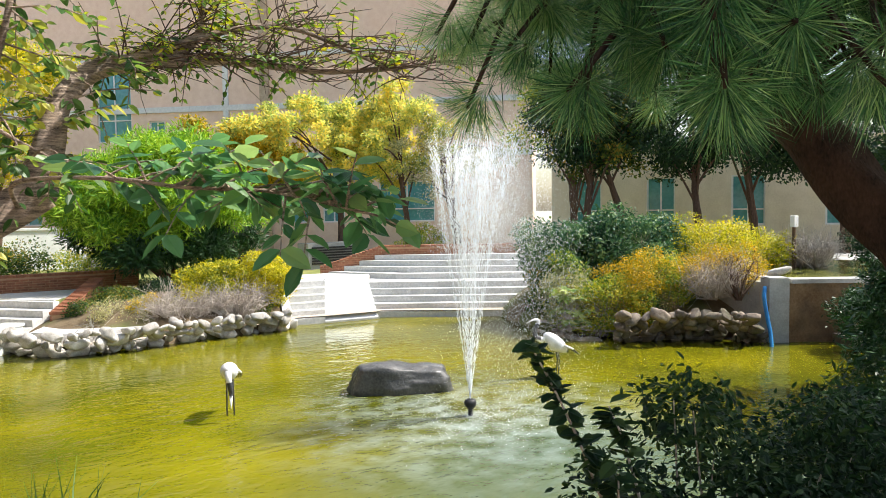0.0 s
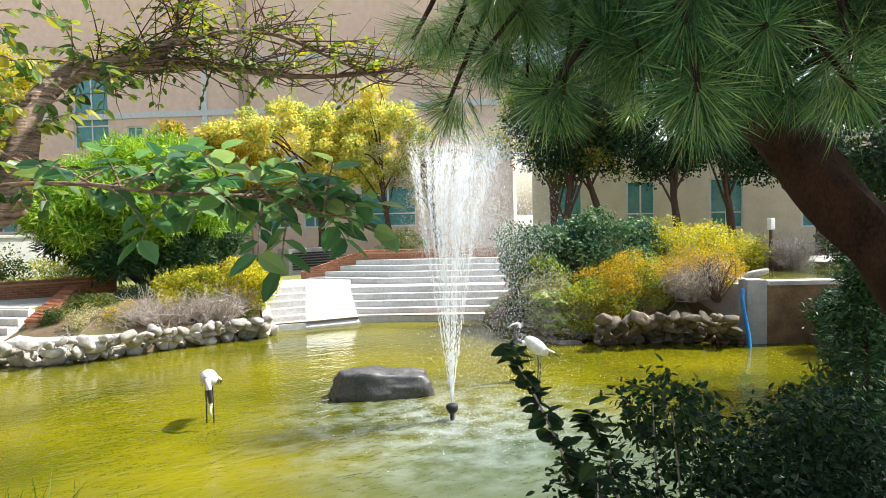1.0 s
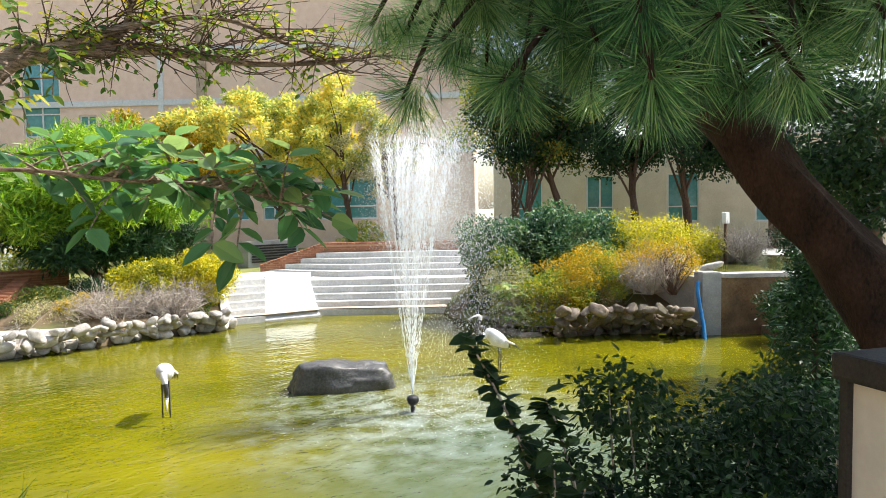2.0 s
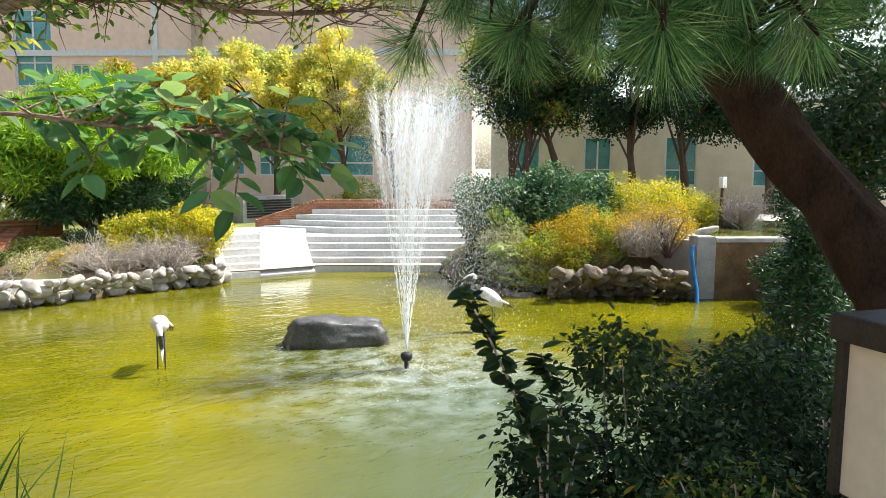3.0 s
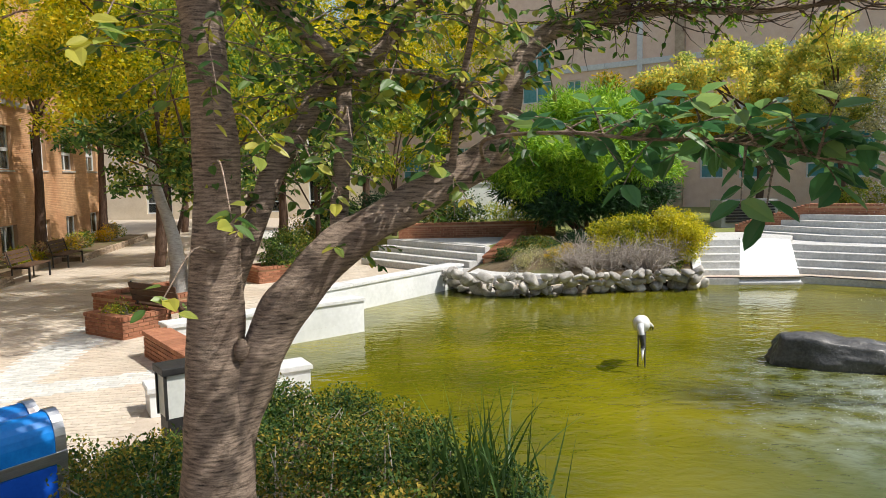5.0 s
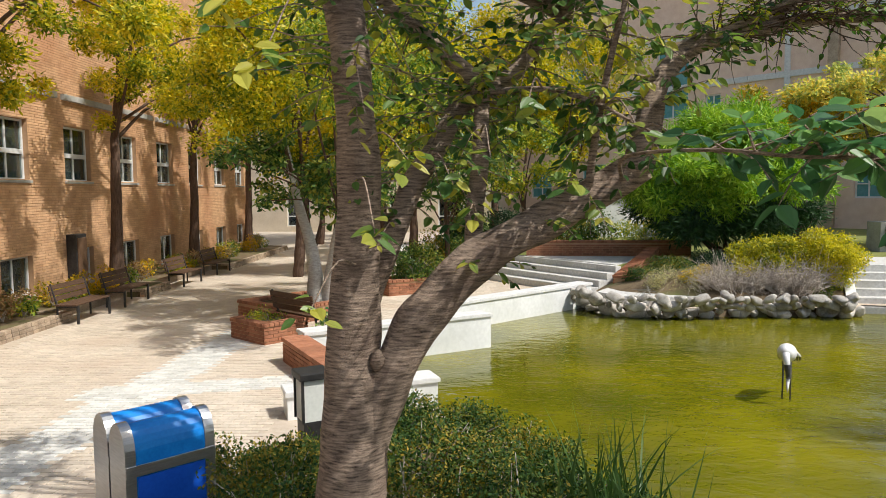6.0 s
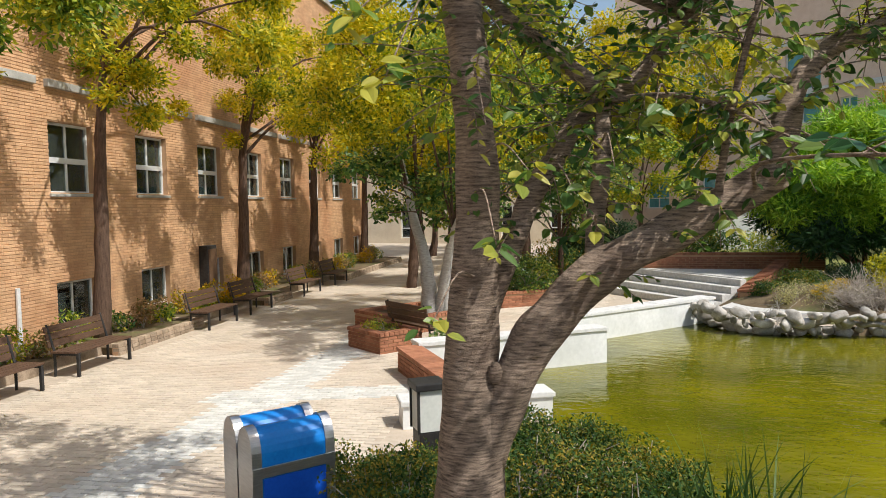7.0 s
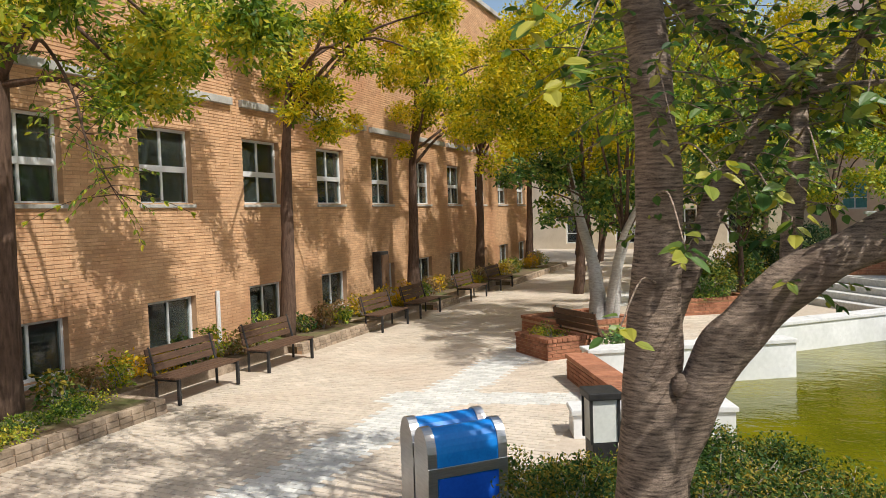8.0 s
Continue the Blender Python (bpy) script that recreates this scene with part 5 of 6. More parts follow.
# fine bare twigs along the reaching bough
fine = bmesh.new()
for s, e in twig_set(paths["upright"][20:], 46, 0.6, 0.15, (1.0, -0.3, 0.3)) + twig_set(paths["spray_b"], 40, 0.55, 0.1, (1.0, -0.3, 0.2)):
    e = Vector(e)
    mid = Vector(s).lerp(e, 0.5) + Vector(rng.normal(0, 0.05, 3))
    tube(smooth_path([s, mid, e], 3), 0.006, 0.002, 4, 0, fine)
    for k in range(2):
        f = mid + Vector(rng.normal(0, 0.09, 3)) + (e - Vector(s)) * 0.25
        tube([mid, mid.lerp(f, 0.5) + Vector(rng.normal(0, 0.02, 3)), f], 0.004, 0.0015, 3, 0, fine)
part("twigs", fine, M_DARKBARK, cherry, kind="stuff")

# low leafy bough reaching over the water
bough = smooth_path([(1.3, 5.42, 3.08), (1.2, 4.9, 3.2), (1.38, 4.13, 3.19), (1.58, 3.75, 3.14), (1.75, 3.56, 3.13), (1.89, 3.38, 3.09), (2.0, 3.2, 3.04)], 6)
part("limb", tube(bough, 0.013, 0.004, 6, 0.1), M_BARK, cherry, smooth=True)
bw = []
for q in bough[12:]:
    for k in range(2):
        d = Vector((rng.uniform(-0.5, 1.0), rng.uniform(-0.6, 0.2), rng.uniform(-0.38, 0.42))).normalized()
        bw.append((q, q + d * rng.uniform(0.14, 0.32)))
leafy_twigs(cherry, bw, 6, 0.115, L_BIGLEAF, M_BARK, 0.58)
def leaf_rosette(q, start, n, size, spread):
    """A thin twig from start that ends in a tuft of n broad leaves at q."""
    q, st = Vector(q), Vector(start)
    part("limb", tube(smooth_path([st, st.lerp(q, 0.5) + Vector((0, 0, 0.1)), q], 4), 0.008, 0.003, 5), M_BARK, cherry, smooth=True)
    ang = rng.uniform(0, 6.28) + np.arange(n) * 2.4
    axes = np.stack([np.cos(ang), np.sin(ang), rng.uniform(-0.75, 0.05, n)], 1)
    P = np.array(q)[None] + rng.normal(0, spread, (n, 3))
    put("leaves", leaf_mesh("leaves", P, axes, np.array([0.2, -0.5, 1.0])[None] + rng.normal(0, 0.25, (n, 3)), size * rng.uniform(0.75, 1.15, n), 0.6, True), L_CHERRY, cherry)


for q, st, n, size in (((-0.06, 4.0, 2.85), (-0.28, 5.15, 3.1), 7, 0.105), ((-0.43, 3.65, 3.5), (-0.35, 4.9, 4.3), 7, 0.10), ((-0.54, 3.58, 3.7), (-0.35, 4.9, 4.3), 8, 0.10), ((-0.27, 3.65, 2.58), (-0.3, 5.15, 2.6), 6, 0.09),
                       ((0.62, 4.45, 3.40), (0.82, 5.5, 3.66), 5, 0.12), ((0.45, 4.45, 3.18), (0.45, 5.6, 3.4), 4, 0.12), ((0.8, 4.38, 3.03), (1.0, 5.4, 3.0), 5, 0.12), ((1.13, 4.36, 3.30), (1.15, 5.3, 3.5), 6, 0.125),
                       ((1.34, 4.31, 3.22), (1.3, 5.3, 3.3), 6, 0.125), ((0.05, 4.52, 3.18), (-0.25, 5.2, 3.3), 7, 0.11), ((0.27, 4.47, 3.06), (0.1, 5.5, 3.2), 6, 0.11), ((0.35, 4.7, 2.9), (0.42, 5.5, 2.8), 5, 0.1)):
    leaf_rosette(q, st, n, size, 0.03)

# ---- pine overhead ----
pine = thing("pine_tree", "black pine with long dark green needles and a leaning reddish trunk", "tree")
ppath = smooth_path([(3.45, 1.15, 0.6), (3.42, 1.3, 1.8), (3.39, 1.58, 2.58), (3.37, 1.89, 3.02), (3.33, 2.11, 3.3), (3.25, 2.29, 3.6), (3.1, 2.45, 3.95), (2.9, 2.5, 4.5), (2.8, 2.4, 5.2)], 6)
part("trunk", tube(ppath, 0.135, 0.07, 16, 0.45), M_PINEBARK, pine, smooth=True)
tips = [(2.05, 1.77, 3.24), (1.97, 2.16, 3.34), (2.05, 1.62, 3.42), (2.06, 2.64, 3.36), (2.32, 1.54, 3.37), (2.19, 2.01, 3.45), (2.07, 2.80, 3.62), (2.08, 2.48, 3.52)]
for _ in range(170):
    x, y = rng.uniform(1.8, 3.7), rng.uniform(0.5, 3.1)
    low = 3.24 + 0.12 * (math.hypot(x - 0.5, y - 0.95) - 1.7)
    edge = (x - 0.5) * 0.757 - (y - 0.95) * 0.653
    if math.hypot(x - 0.5, y - 0.95) > 1.4 and edge > 0.05:
        tips.append((x, y, low + max(0.0, 0.28 - 0.6 * edge) + rng.uniform(0, 0.75)))
br = bmesh.new()
P0, P1 = [], []
for i, t in enumerate(tips):
    t = Vector(t)
    s = ppath[int(rng.integers(26, len(ppath)))]
    d = (t - s)
    q = s.lerp(t, 0.55) + Vector((0, 0, 0.22)) + Vector(rng.normal(0, 0.08, 3))
    path = smooth_path([s, q, t], 5)
    tube(path, 0.02, 0.007, 5, 0.2, br)
    for end in (t, path[-3] + Vector(rng.normal(0, 0.05, 3))):
        axis = ((t - q).normalized() + Vector(rng.normal(0, 0.3, 3))).normalized()
        nn = 230
        th = np.arccos(1 - rng.uniform(0.02, 1.05, nn))
        ph = rng.uniform(0, 2 * np.pi, nn)
        a = np.array(axis)
        b = unit(np.cross(a, np.array([0.2, 0.3, 0.93])))
        c = np.cross(a, b)
        dv = a * np.cos(th)[:, None] + (b * np.cos(ph)[:, None] + c * np.sin(ph)[:, None]) * np.sin(th)[:, None]
        dv[:, 2] -= 0.22
        base = np.array(end) - a * rng.uniform(0, 0.10, nn)[:, None]
        P0.append(base), P1.append(base + unit(dv) * rng.uniform(0.125, 0.185, nn)[:, None])
part("branch", br, M_PINEBARK, pine, smooth=True, kind="stuff")
P0, P1 = np.concatenate(P0), np.concatenate(P1)
ax = P1 - P0
ln = np.linalg.norm(ax, axis=1)
put("needles", leaf_mesh("needles", P0, ax, rand_unit(len(P0)), ln, 0.0026 / 0.15, False), L_NEEDLE, pine)
# Backing needles, coloured darker to give the crown its inner shade.
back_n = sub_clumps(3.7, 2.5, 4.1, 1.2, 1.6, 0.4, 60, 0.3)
foliage("inner_needles", back_n, 16000, 0.17, L_PINEDARK, pine, ratio=0.03, shell=0.05, up=0.0, label="inner needles in a darker green for the crown's shade")
# Unseen high crown, added to keep sun off the shrubs on the bank.
shade_cl = sub_clumps(6.2, 0.3, 5.3, 2.5, 2.5, 0.8, 90, 0.55)
foliage("crown", shade_cl, 34000, 0.17, L_NEEDLE, pine, ratio=0.32, shell=0.1)

# ---- shrubs and shoots on the near bank ----
sprig = thing("leafy_shoot", "upright dark leafy shoot growing at the water's edge", "plant")
stems = [[(2.50, 2.40, 0.9), (2.60, 2.48, 1.8), (2.57, 2.54, 2.05), (2.53, 2.59, 2.22), (2.47, 2.65, 2.40), (2.41, 2.70, 2.55)], [(2.55, 2.35, 0.9), (2.68, 2.40, 1.8), (2.66, 2.46, 2.15), (2.62, 2.51, 2.32)],
         [(2.5, 2.35, 0.9), (2.62, 2.40, 1.7), (2.66, 2.36, 2.02)], [(2.5, 2.35, 0.9), (2.6, 2.45, 1.7), (2.58, 2.44, 2.10)]]
sm = bmesh.new()
SP, SA, SN = [], [], []
for st in stems:
    p = smooth_path(st, 8)
    tube(p, 0.009, 0.003, 5, 0, sm)
    for k, q in enumerate(p[6:]):
        for s in range(4):
            a = rng.uniform(0, 6.28)
            SP.append(tuple(q + Vector(rng.normal(0, 0.012, 3)))), SA.append((math.cos(a), math.sin(a), rng.uniform(-0.35, 0.7))), SN.append((rng.normal(0, 0.5), rng.normal(0, 0.5), 1))
part("stems", sm, M_TWIG, sprig, kind="stuff")
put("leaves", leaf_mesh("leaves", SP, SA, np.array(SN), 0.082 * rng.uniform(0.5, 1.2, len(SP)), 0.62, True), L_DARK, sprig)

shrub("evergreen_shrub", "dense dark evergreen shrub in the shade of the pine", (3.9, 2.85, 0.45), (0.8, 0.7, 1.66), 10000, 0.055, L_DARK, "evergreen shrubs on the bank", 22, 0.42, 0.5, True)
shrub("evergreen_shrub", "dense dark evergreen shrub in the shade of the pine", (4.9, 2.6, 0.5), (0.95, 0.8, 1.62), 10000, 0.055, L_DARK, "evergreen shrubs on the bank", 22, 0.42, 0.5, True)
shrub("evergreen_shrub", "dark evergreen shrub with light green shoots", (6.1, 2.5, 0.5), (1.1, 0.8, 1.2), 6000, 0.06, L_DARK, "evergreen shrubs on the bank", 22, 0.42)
shrub("evergreen_shrub", "low leafy shrub at the foot of the lamp", (2.95, 1.95, 0.9), (0.5, 0.5, 0.95), 3000, 0.05, L_HEDGE, "evergreen shrubs on the bank", 14, 0.5, 0.5, True)
shrub("evergreen_shrub", "low yellowish shrub beside the lamp", (3.3, 1.9, 0.8), (0.6, 0.5, 1.1), 3200, 0.045, L_HEDGE, "evergreen shrubs on the bank", 14, 0.5, 0.4)
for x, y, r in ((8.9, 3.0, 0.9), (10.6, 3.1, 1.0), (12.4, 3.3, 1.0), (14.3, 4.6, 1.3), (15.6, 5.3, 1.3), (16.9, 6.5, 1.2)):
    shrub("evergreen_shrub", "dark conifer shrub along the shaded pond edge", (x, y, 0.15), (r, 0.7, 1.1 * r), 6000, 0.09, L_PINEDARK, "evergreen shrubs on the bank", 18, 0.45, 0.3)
cone = thing("conical_conifer", "dark columnar conifer beside the dam wall", "tree", at=(7.5, 3.1, 0.15))
part("trunk", tube([(0, 0, -0.2), (0, 0, 2.0)], 0.06, 0.02, 6), M_DARKBARK, cone)
cc = [(rng.normal(0, 0.1) + math.cos(a) * r, math.sin(a) * r, z, 0.2, 0.2, 0.26) for z in np.linspace(0.3, 2.35, 14) for r in [max(0.04, 0.62 * (1 - z / 2.6))] for a in np.linspace(0, 5.6, 7) + z]
foliage("crown", cc, 9000, 0.10, L_PINEDARK, cone, ratio=0.22, shell=0.3)

HEDGES = [(1.3, 7.0, 0.5, 0.5, 0.55), (1.05, 8.1, 0.45, 0.45, 0.5), (1.55, 6.2, 0.45, 0.45, 0.55), (-0.25, 9.15, 0.55, 0.5, 0.5), (0.35, 8.75, 0.6, 0.5, 0.55), (-1.35, 7.6, 0.5, 0.4, 0.58), (-1.62, 7.2, 0.55, 0.5, 0.72), (-0.7, 7.5, 0.7, 0.6, 0.62), (0.05, 7.75, 0.75, 0.6, 0.60), (0.75, 7.35, 0.7, 0.6, 0.62), (-1.1, 6.55, 0.75, 0.6, 0.92), (0.0, 6.7, 0.8, 0.65, 0.72),
          (0.75, 6.45, 0.6, 0.6, 0.75), (-0.95, 5.7, 0.6, 0.6, 0.85), (0.35, 5.6, 0.7, 0.6, 0.85), (-0.6, 8.3, 0.6, 0.45, 0.62)]
for x, y, rx, ry, rz in HEDGES:
    shrub("azalea_bush", "clipped azalea hedge bush with small green and bronze leaves", (x, y, PLAZA - 0.05), (rx, ry, rz), 5200, 0.044, L_HEDGE, "azalea hedge", 20, 0.42, 0.5, False, 30)

reeds = thing("iris_clump", "clump of tall sword-shaped leaves at the pond edge", "plant", at=(1.5, 6.5, 0.1))
for i in range(110):
    b = Vector((rng.normal(0, 0.22) + 0.05, rng.normal(0, 0.32), 0))
    h = rng.uniform(0.6, 1.3)
    lean = Vector((rng.normal(0, 0.2), rng.normal(0, 0.2), 1)).normalized()
    side = Vector((rng.normal(), rng.normal(), 0)).normalized() * rng.uniform(0.012, 0.02)
    bend = Vector((rng.normal(0, 0.1), rng.normal(0, 0.1), -0.03)) * (3 if rng.random() < 0.15 else 1)
    bv_ = []
    for k in range(6):
        f = k / 5
        q = b + lean * h * f + bend * f * f * h
        w = side * (1 - f ** 1.8) + side * 0.05
        bv_ += [q - w, q + w]
    put("blade", mesh_of("blade", bv_, [(2 * k, 2 * k + 1, 2 * k + 3, 2 * k + 2) for k in range(5)], True), L_REED, reeds)

# ---- planting on the island ----
shrub("golden_hedge", "clipped rounded golden-yellow hedge bush", (8.5, 19.3, 0.65), (1.6, 0.9, 1.35), 21000, 0.08, L_BOX, "golden hedges", 26, 0.4, 0.4)
shrub("golden_hedge", "clipped rounded golden-yellow hedge bush", (9.75, 19.0, 0.6), (0.95, 0.75, 1.5), 12000, 0.08, L_BOX, "golden hedges", 18, 0.4, 0.4)
shrub("golden_hedge", "small golden-yellow shrub above the boulders", (6.4, 19.2, 0.5), (0.55, 0.45, 0.65), 2600, 0.06, L_ORANGE, "golden hedges", 12, 0.45, 0.4)
shrub("dark_hedge", "low clipped dark green hedge on the mound", (6.2, 20.6, 0.5), (1.1, 0.7, 0.75), 6000, 0.06, L_HEDGE, "dark hedges", 16, 0.4)
shrub("dark_hedge", "low clipped dark green hedge on the mound", (7.6, 20.6, 0.7), (1.0, 0.8, 0.7), 5000, 0.06, L_DARK, "dark hedges", 16, 0.4)
twiggy("bare_shrub", "bare grey-brown twiggy shrub overhanging the boulders", (7.2, 18.75, 0.35), (1.2, 0.7, 0.6), 240, M_TWIG, "bare shrubs")
twiggy("bare_shrub", "bare pale twiggy shrub overhanging the boulders", (8.5, 18.45, 0.35), (1.1, 0.55, 0.65), 220, M_TWIG, "bare shrubs")
shrub("dry_shrub", "thin dry shrub with few brownish leaves", (6.6, 18.9, 0.4), (0.9, 0.5, 0.6), 1600, 0.04, L_GREY, "bare shrubs", 14, 0.5)
shrub("dry_shrub", "straw-coloured thin shrub behind the boulders", (5.7, 19.2, 0.4), (0.9, 0.5, 0.6), 2400, 0.05, L_GREY, "bare shrubs", 14, 0.5)
shrub("dry_shrub", "straw-coloured thin shrub behind the boulders", (7.7, 19.1, 0.5), (0.9, 0.5, 0.6), 2200, 0.05, L_GREY, "bare shrubs", 14, 0.5)
shrub("dark_hedge", "low clipped dark green hedge by the brick cheek wall", (5.3, 20.1, 0.35), (0.7, 0.5, 0.75), 4200, 0.06, L_HEDGE, "dark hedges", 16, 0.4)
shrub("dark_hedge", "low dark green hedge under the golden hedge", (9.0, 18.6, 0.3), (0.8, 0.4, 0.5), 2600, 0.05, L_HEDGE, "dark hedges", 14, 0.45)
twiggy("driftwood", "bleached bare branch lying over the boulders", (4.75, 18.0, 0.15), (0.28, 0.2, 0.4), 9, M_PALEBARK)


def soft_pine(name, label, at, crown, n, leaf, group=""):
    ob = thing(name, label, "tree", group, at)
    b = Vector(at)
    cl = sub_clumps(*(crown[i] - b[i] for i in range(3)), *crown[3:], 90, 0.75)
    for k in range(5):
        e = Vector(cl[k][:3])
        s = Vector((rng.normal(0, 0.5), rng.normal(0, 0.3), -0.1))
        part("trunk", tube(smooth_path([s, s.lerp(e, 0.5), e], 4), 0.08, 0.03, 7, 0.2), M_DARKBARK, ob, smooth=True)
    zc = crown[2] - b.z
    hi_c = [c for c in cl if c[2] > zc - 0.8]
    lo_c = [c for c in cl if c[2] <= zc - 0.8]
    # Light is put into leaf colour: sunlit tone above, shade tone below.
    foliage("crown", hi_c, int(n * 0.75), leaf, L_PINEFAR, ob, ratio=0.14, shell=0.2, up=0.2, label="tufted upper crown in a lighter green for its sunlit top")
    foliage("lower_crown", lo_c, int(n * 0.25), leaf, L_PINEDARK, ob, ratio=0.16, shell=0.2, label="lower crown in a darker green for the shade beneath")
    return ob


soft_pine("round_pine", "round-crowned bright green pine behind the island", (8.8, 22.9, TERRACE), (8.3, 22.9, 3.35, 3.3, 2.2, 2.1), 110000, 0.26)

# ---- trees and shrubs behind the pond ----
tree("garden_tree", "small crooked tree with thin yellow-green leaves", (16.6, 26.2, TERRACE), 4.6, 0.16, (16.2, 27.0, 6.0, 4.2, 2.8, 2.2), 120, 0.5, 30000, 0.16, M_DARKBARK, L_PALE, "garden trees", (0.6, 0.3))
tree("garden_tree", "small crooked tree with thin yellow-green leaves", (18.9, 24.5, TERRACE), 4.8, 0.15, (18.9, 25.2, 6.3, 3.0, 2.4, 2.1), 95, 0.45, 24000, 0.15, M_DARKBARK, L_PALE, "garden trees", (-0.2, 0.2))
tree("garden_tree", "garden tree with greyish thinning foliage", (19.6, 22.2, TERRACE), 4.6, 0.2, (20.4, 23.2, 5.8, 3.0, 2.4, 2.4), 80, 0.45, 17000, 0.11, M_DARKBARK, L_GREY, "garden trees", (-0.5, 0.4))
tree("garden_tree", "garden tree with yellow-green foliage behind the pine", (13.2, 28.2, TERRACE), 4.6, 0.15, (13.0, 28.4, 5.2, 3.4, 2.4, 1.6), 80, 0.5, 20000, 0.16, M_DARKBARK, L_ORANGE, "garden trees", (0.3, 0.0))
shrub("round_shrub", "rounded light green shrub behind the brick wall", (19.4, 24.0, TERRACE), (1.3, 1.0, 1.75), 6500, 0.09, L_YGREEN, "shrubs on the lawn", 20, 0.4)
shrub("round_shrub", "yellow-green shrub by the white wall", (8.2, 30.5, TERRACE), (2.4, 0.9, 1.0), 6000, 0.10, L_YGREEN, "shrubs on the lawn", 20, 0.5)
shrub("round_shrub", "dark green shrub behind the brick wall", (4.2, 26.2, TERRACE), (1.7, 1.2, 1.5), 6000, 0.10, L_HEDGE, "shrubs on the lawn", 20, 0.45)
shrub("round_shrub", "dark green shrub behind the brick wall", (1.6, 27.4, TERRACE - 0.4), (1.7, 1.2, 2.0), 6000, 0.10, L_DARK, "shrubs on the lawn", 20, 0.45)

# right bank
R = "shrubs over the boulder wall"
shrub("broadleaf_shrub", "tall dark glossy broadleaf shrub", (15.6, 13.6, 1.0), (1.7, 1.4, 1.95), 12000, 0.11, L_SHRUB, R, 26, 0.4, 0.5, True)
shrub("broadleaf_shrub", "tall dark glossy broadleaf shrub", (17.0, 12.2, 1.35), (1.8, 1.4, 1.7), 12000, 0.11, L_SHRUB, R, 26, 0.4, 0.5, True)
shrub("broadleaf_shrub", "dark broadleaf shrub at the water's edge", (14.7, 12.9, 0.3), (0.9, 0.9, 1.6), 5500, 0.10, L_HEDGE, R, 20, 0.42)
shrub("autumn_shrub", "loose yellowing shrub with pale leaves", (14.35, 12.45, 0.2), (0.7, 0.7, 2.0), 4200, 0.09, L_YGREEN, R, 20, 0.42)
shrub("autumn_shrub", "spreading autumn shrub with golden-orange leaves", (15.4, 11.1, 0.7), (1.3, 1.0, 1.3), 9000, 0.065, L_ORANGE, R, 24, 0.42, 0.4)
shrub("autumn_shrub", "spreading autumn shrub with golden-orange leaves", (16.5, 9.9, 1.0), (1.3, 1.0, 1.1), 9000, 0.065, L_ORANGE, R, 24, 0.42, 0.4)
shrub("autumn_shrub", "yellow-green spreading shrub on the slope", (18.2, 10.6, 1.5), (1.7, 1.2, 1.35), 9000, 0.075, L_BOX, R, 28, 0.4, 0.4)
shrub("autumn_shrub", "yellow-green spreading shrub on the slope", (19.8, 9.9, 1.35), (1.2, 0.9, 1.2), 6000, 0.075, L_BOX, R, 24, 0.42, 0.4)
shrub("trailing_shrub", "green trailing shrub hanging down to the water", (14.75, 11.0, 0.1), (0.8, 0.65, 1.4), 6500, 0.06, L_YGREEN, R, 20, 0.45)
shrub("trailing_shrub", "green trailing plant on the boulder wall", (15.3, 10.45, 0.5), (0.55, 0.5, 0.8), 2600, 0.05, L_HEDGE, R, 14, 0.45)
shrub("trailing_shrub", "yellow-green plant spilling over the boulders", (15.7, 10.2, 0.75), (0.6, 0.5, 0.8), 3000, 0.055, L_YGREEN, R, 16, 0.45)
shrub("autumn_shrub", "thin brownish shrub hanging over the boulders", (14.5, 11.2, 0.3), (0.6, 0.5, 1.0), 2600, 0.05, L_DRY, R, 16, 0.45)
for x, y, z, rad, n, leaf, lm, lab in ((14.35, 11.3, 0.1, (0.75, 0.7, 1.5), 6000, 0.07, L_YGREEN, "loose yellow-green shrub drooping to the water"), (14.9, 10.75, 0.1, (0.7, 0.5, 1.05), 4500, 0.06, L_ORANGE, "golden shrub spilling over the boulders"),
                                   (15.35, 10.3, 0.35, (0.6, 0.45, 0.8), 3600, 0.055, L_DRY, "brownish creeping shrub over the boulders"), (14.2, 12.3, 0.1, (0.8, 0.8, 1.9), 7000, 0.085, L_GREY, "pale-leaved variegated shrub near the steps"),
                                   (15.9, 10.9, 1.0, (1.1, 0.8, 1.0), 6000, 0.065, L_YGREEN, "spreading yellow-green shrub on the slope"), (17.4, 9.6, 1.1, (1.1, 0.8, 1.0), 6000, 0.065, L_ORANGE, "spreading golden shrub on the slope")):
    shrub("trailing_shrub", lab, (x, y, z), rad, n, leaf, lm, R, 18, 0.45, 0.45)
twiggy("bare_shrub", "bare brown twiggy shrub on the boulder wall", (16.2, 9.5, 0.9), (0.9, 0.7, 0.75), 200, M_TWIG, "bare shrubs")
twiggy("bare_shrub", "bare brown twiggy shrub by the upper pool", (20.6, 9.2, 1.3), (1.2, 0.8, 0.85), 240, M_TWIG, "bare shrubs")
twiggy("bare_shrub", "small bare forked sapling over the boulder wall", (16.35, 8.95, 0.9), (0.7, 0.5, 1.0), 26, M_DARKBARK, "bare shrubs")
fat = thing("palmate_plant", "broad palmate-leaved plant with pale green leaves", "plant", R, (13.8, 11.8, 0.12))
FP, FA, FN = [], [], []
fst = bmesh.new()
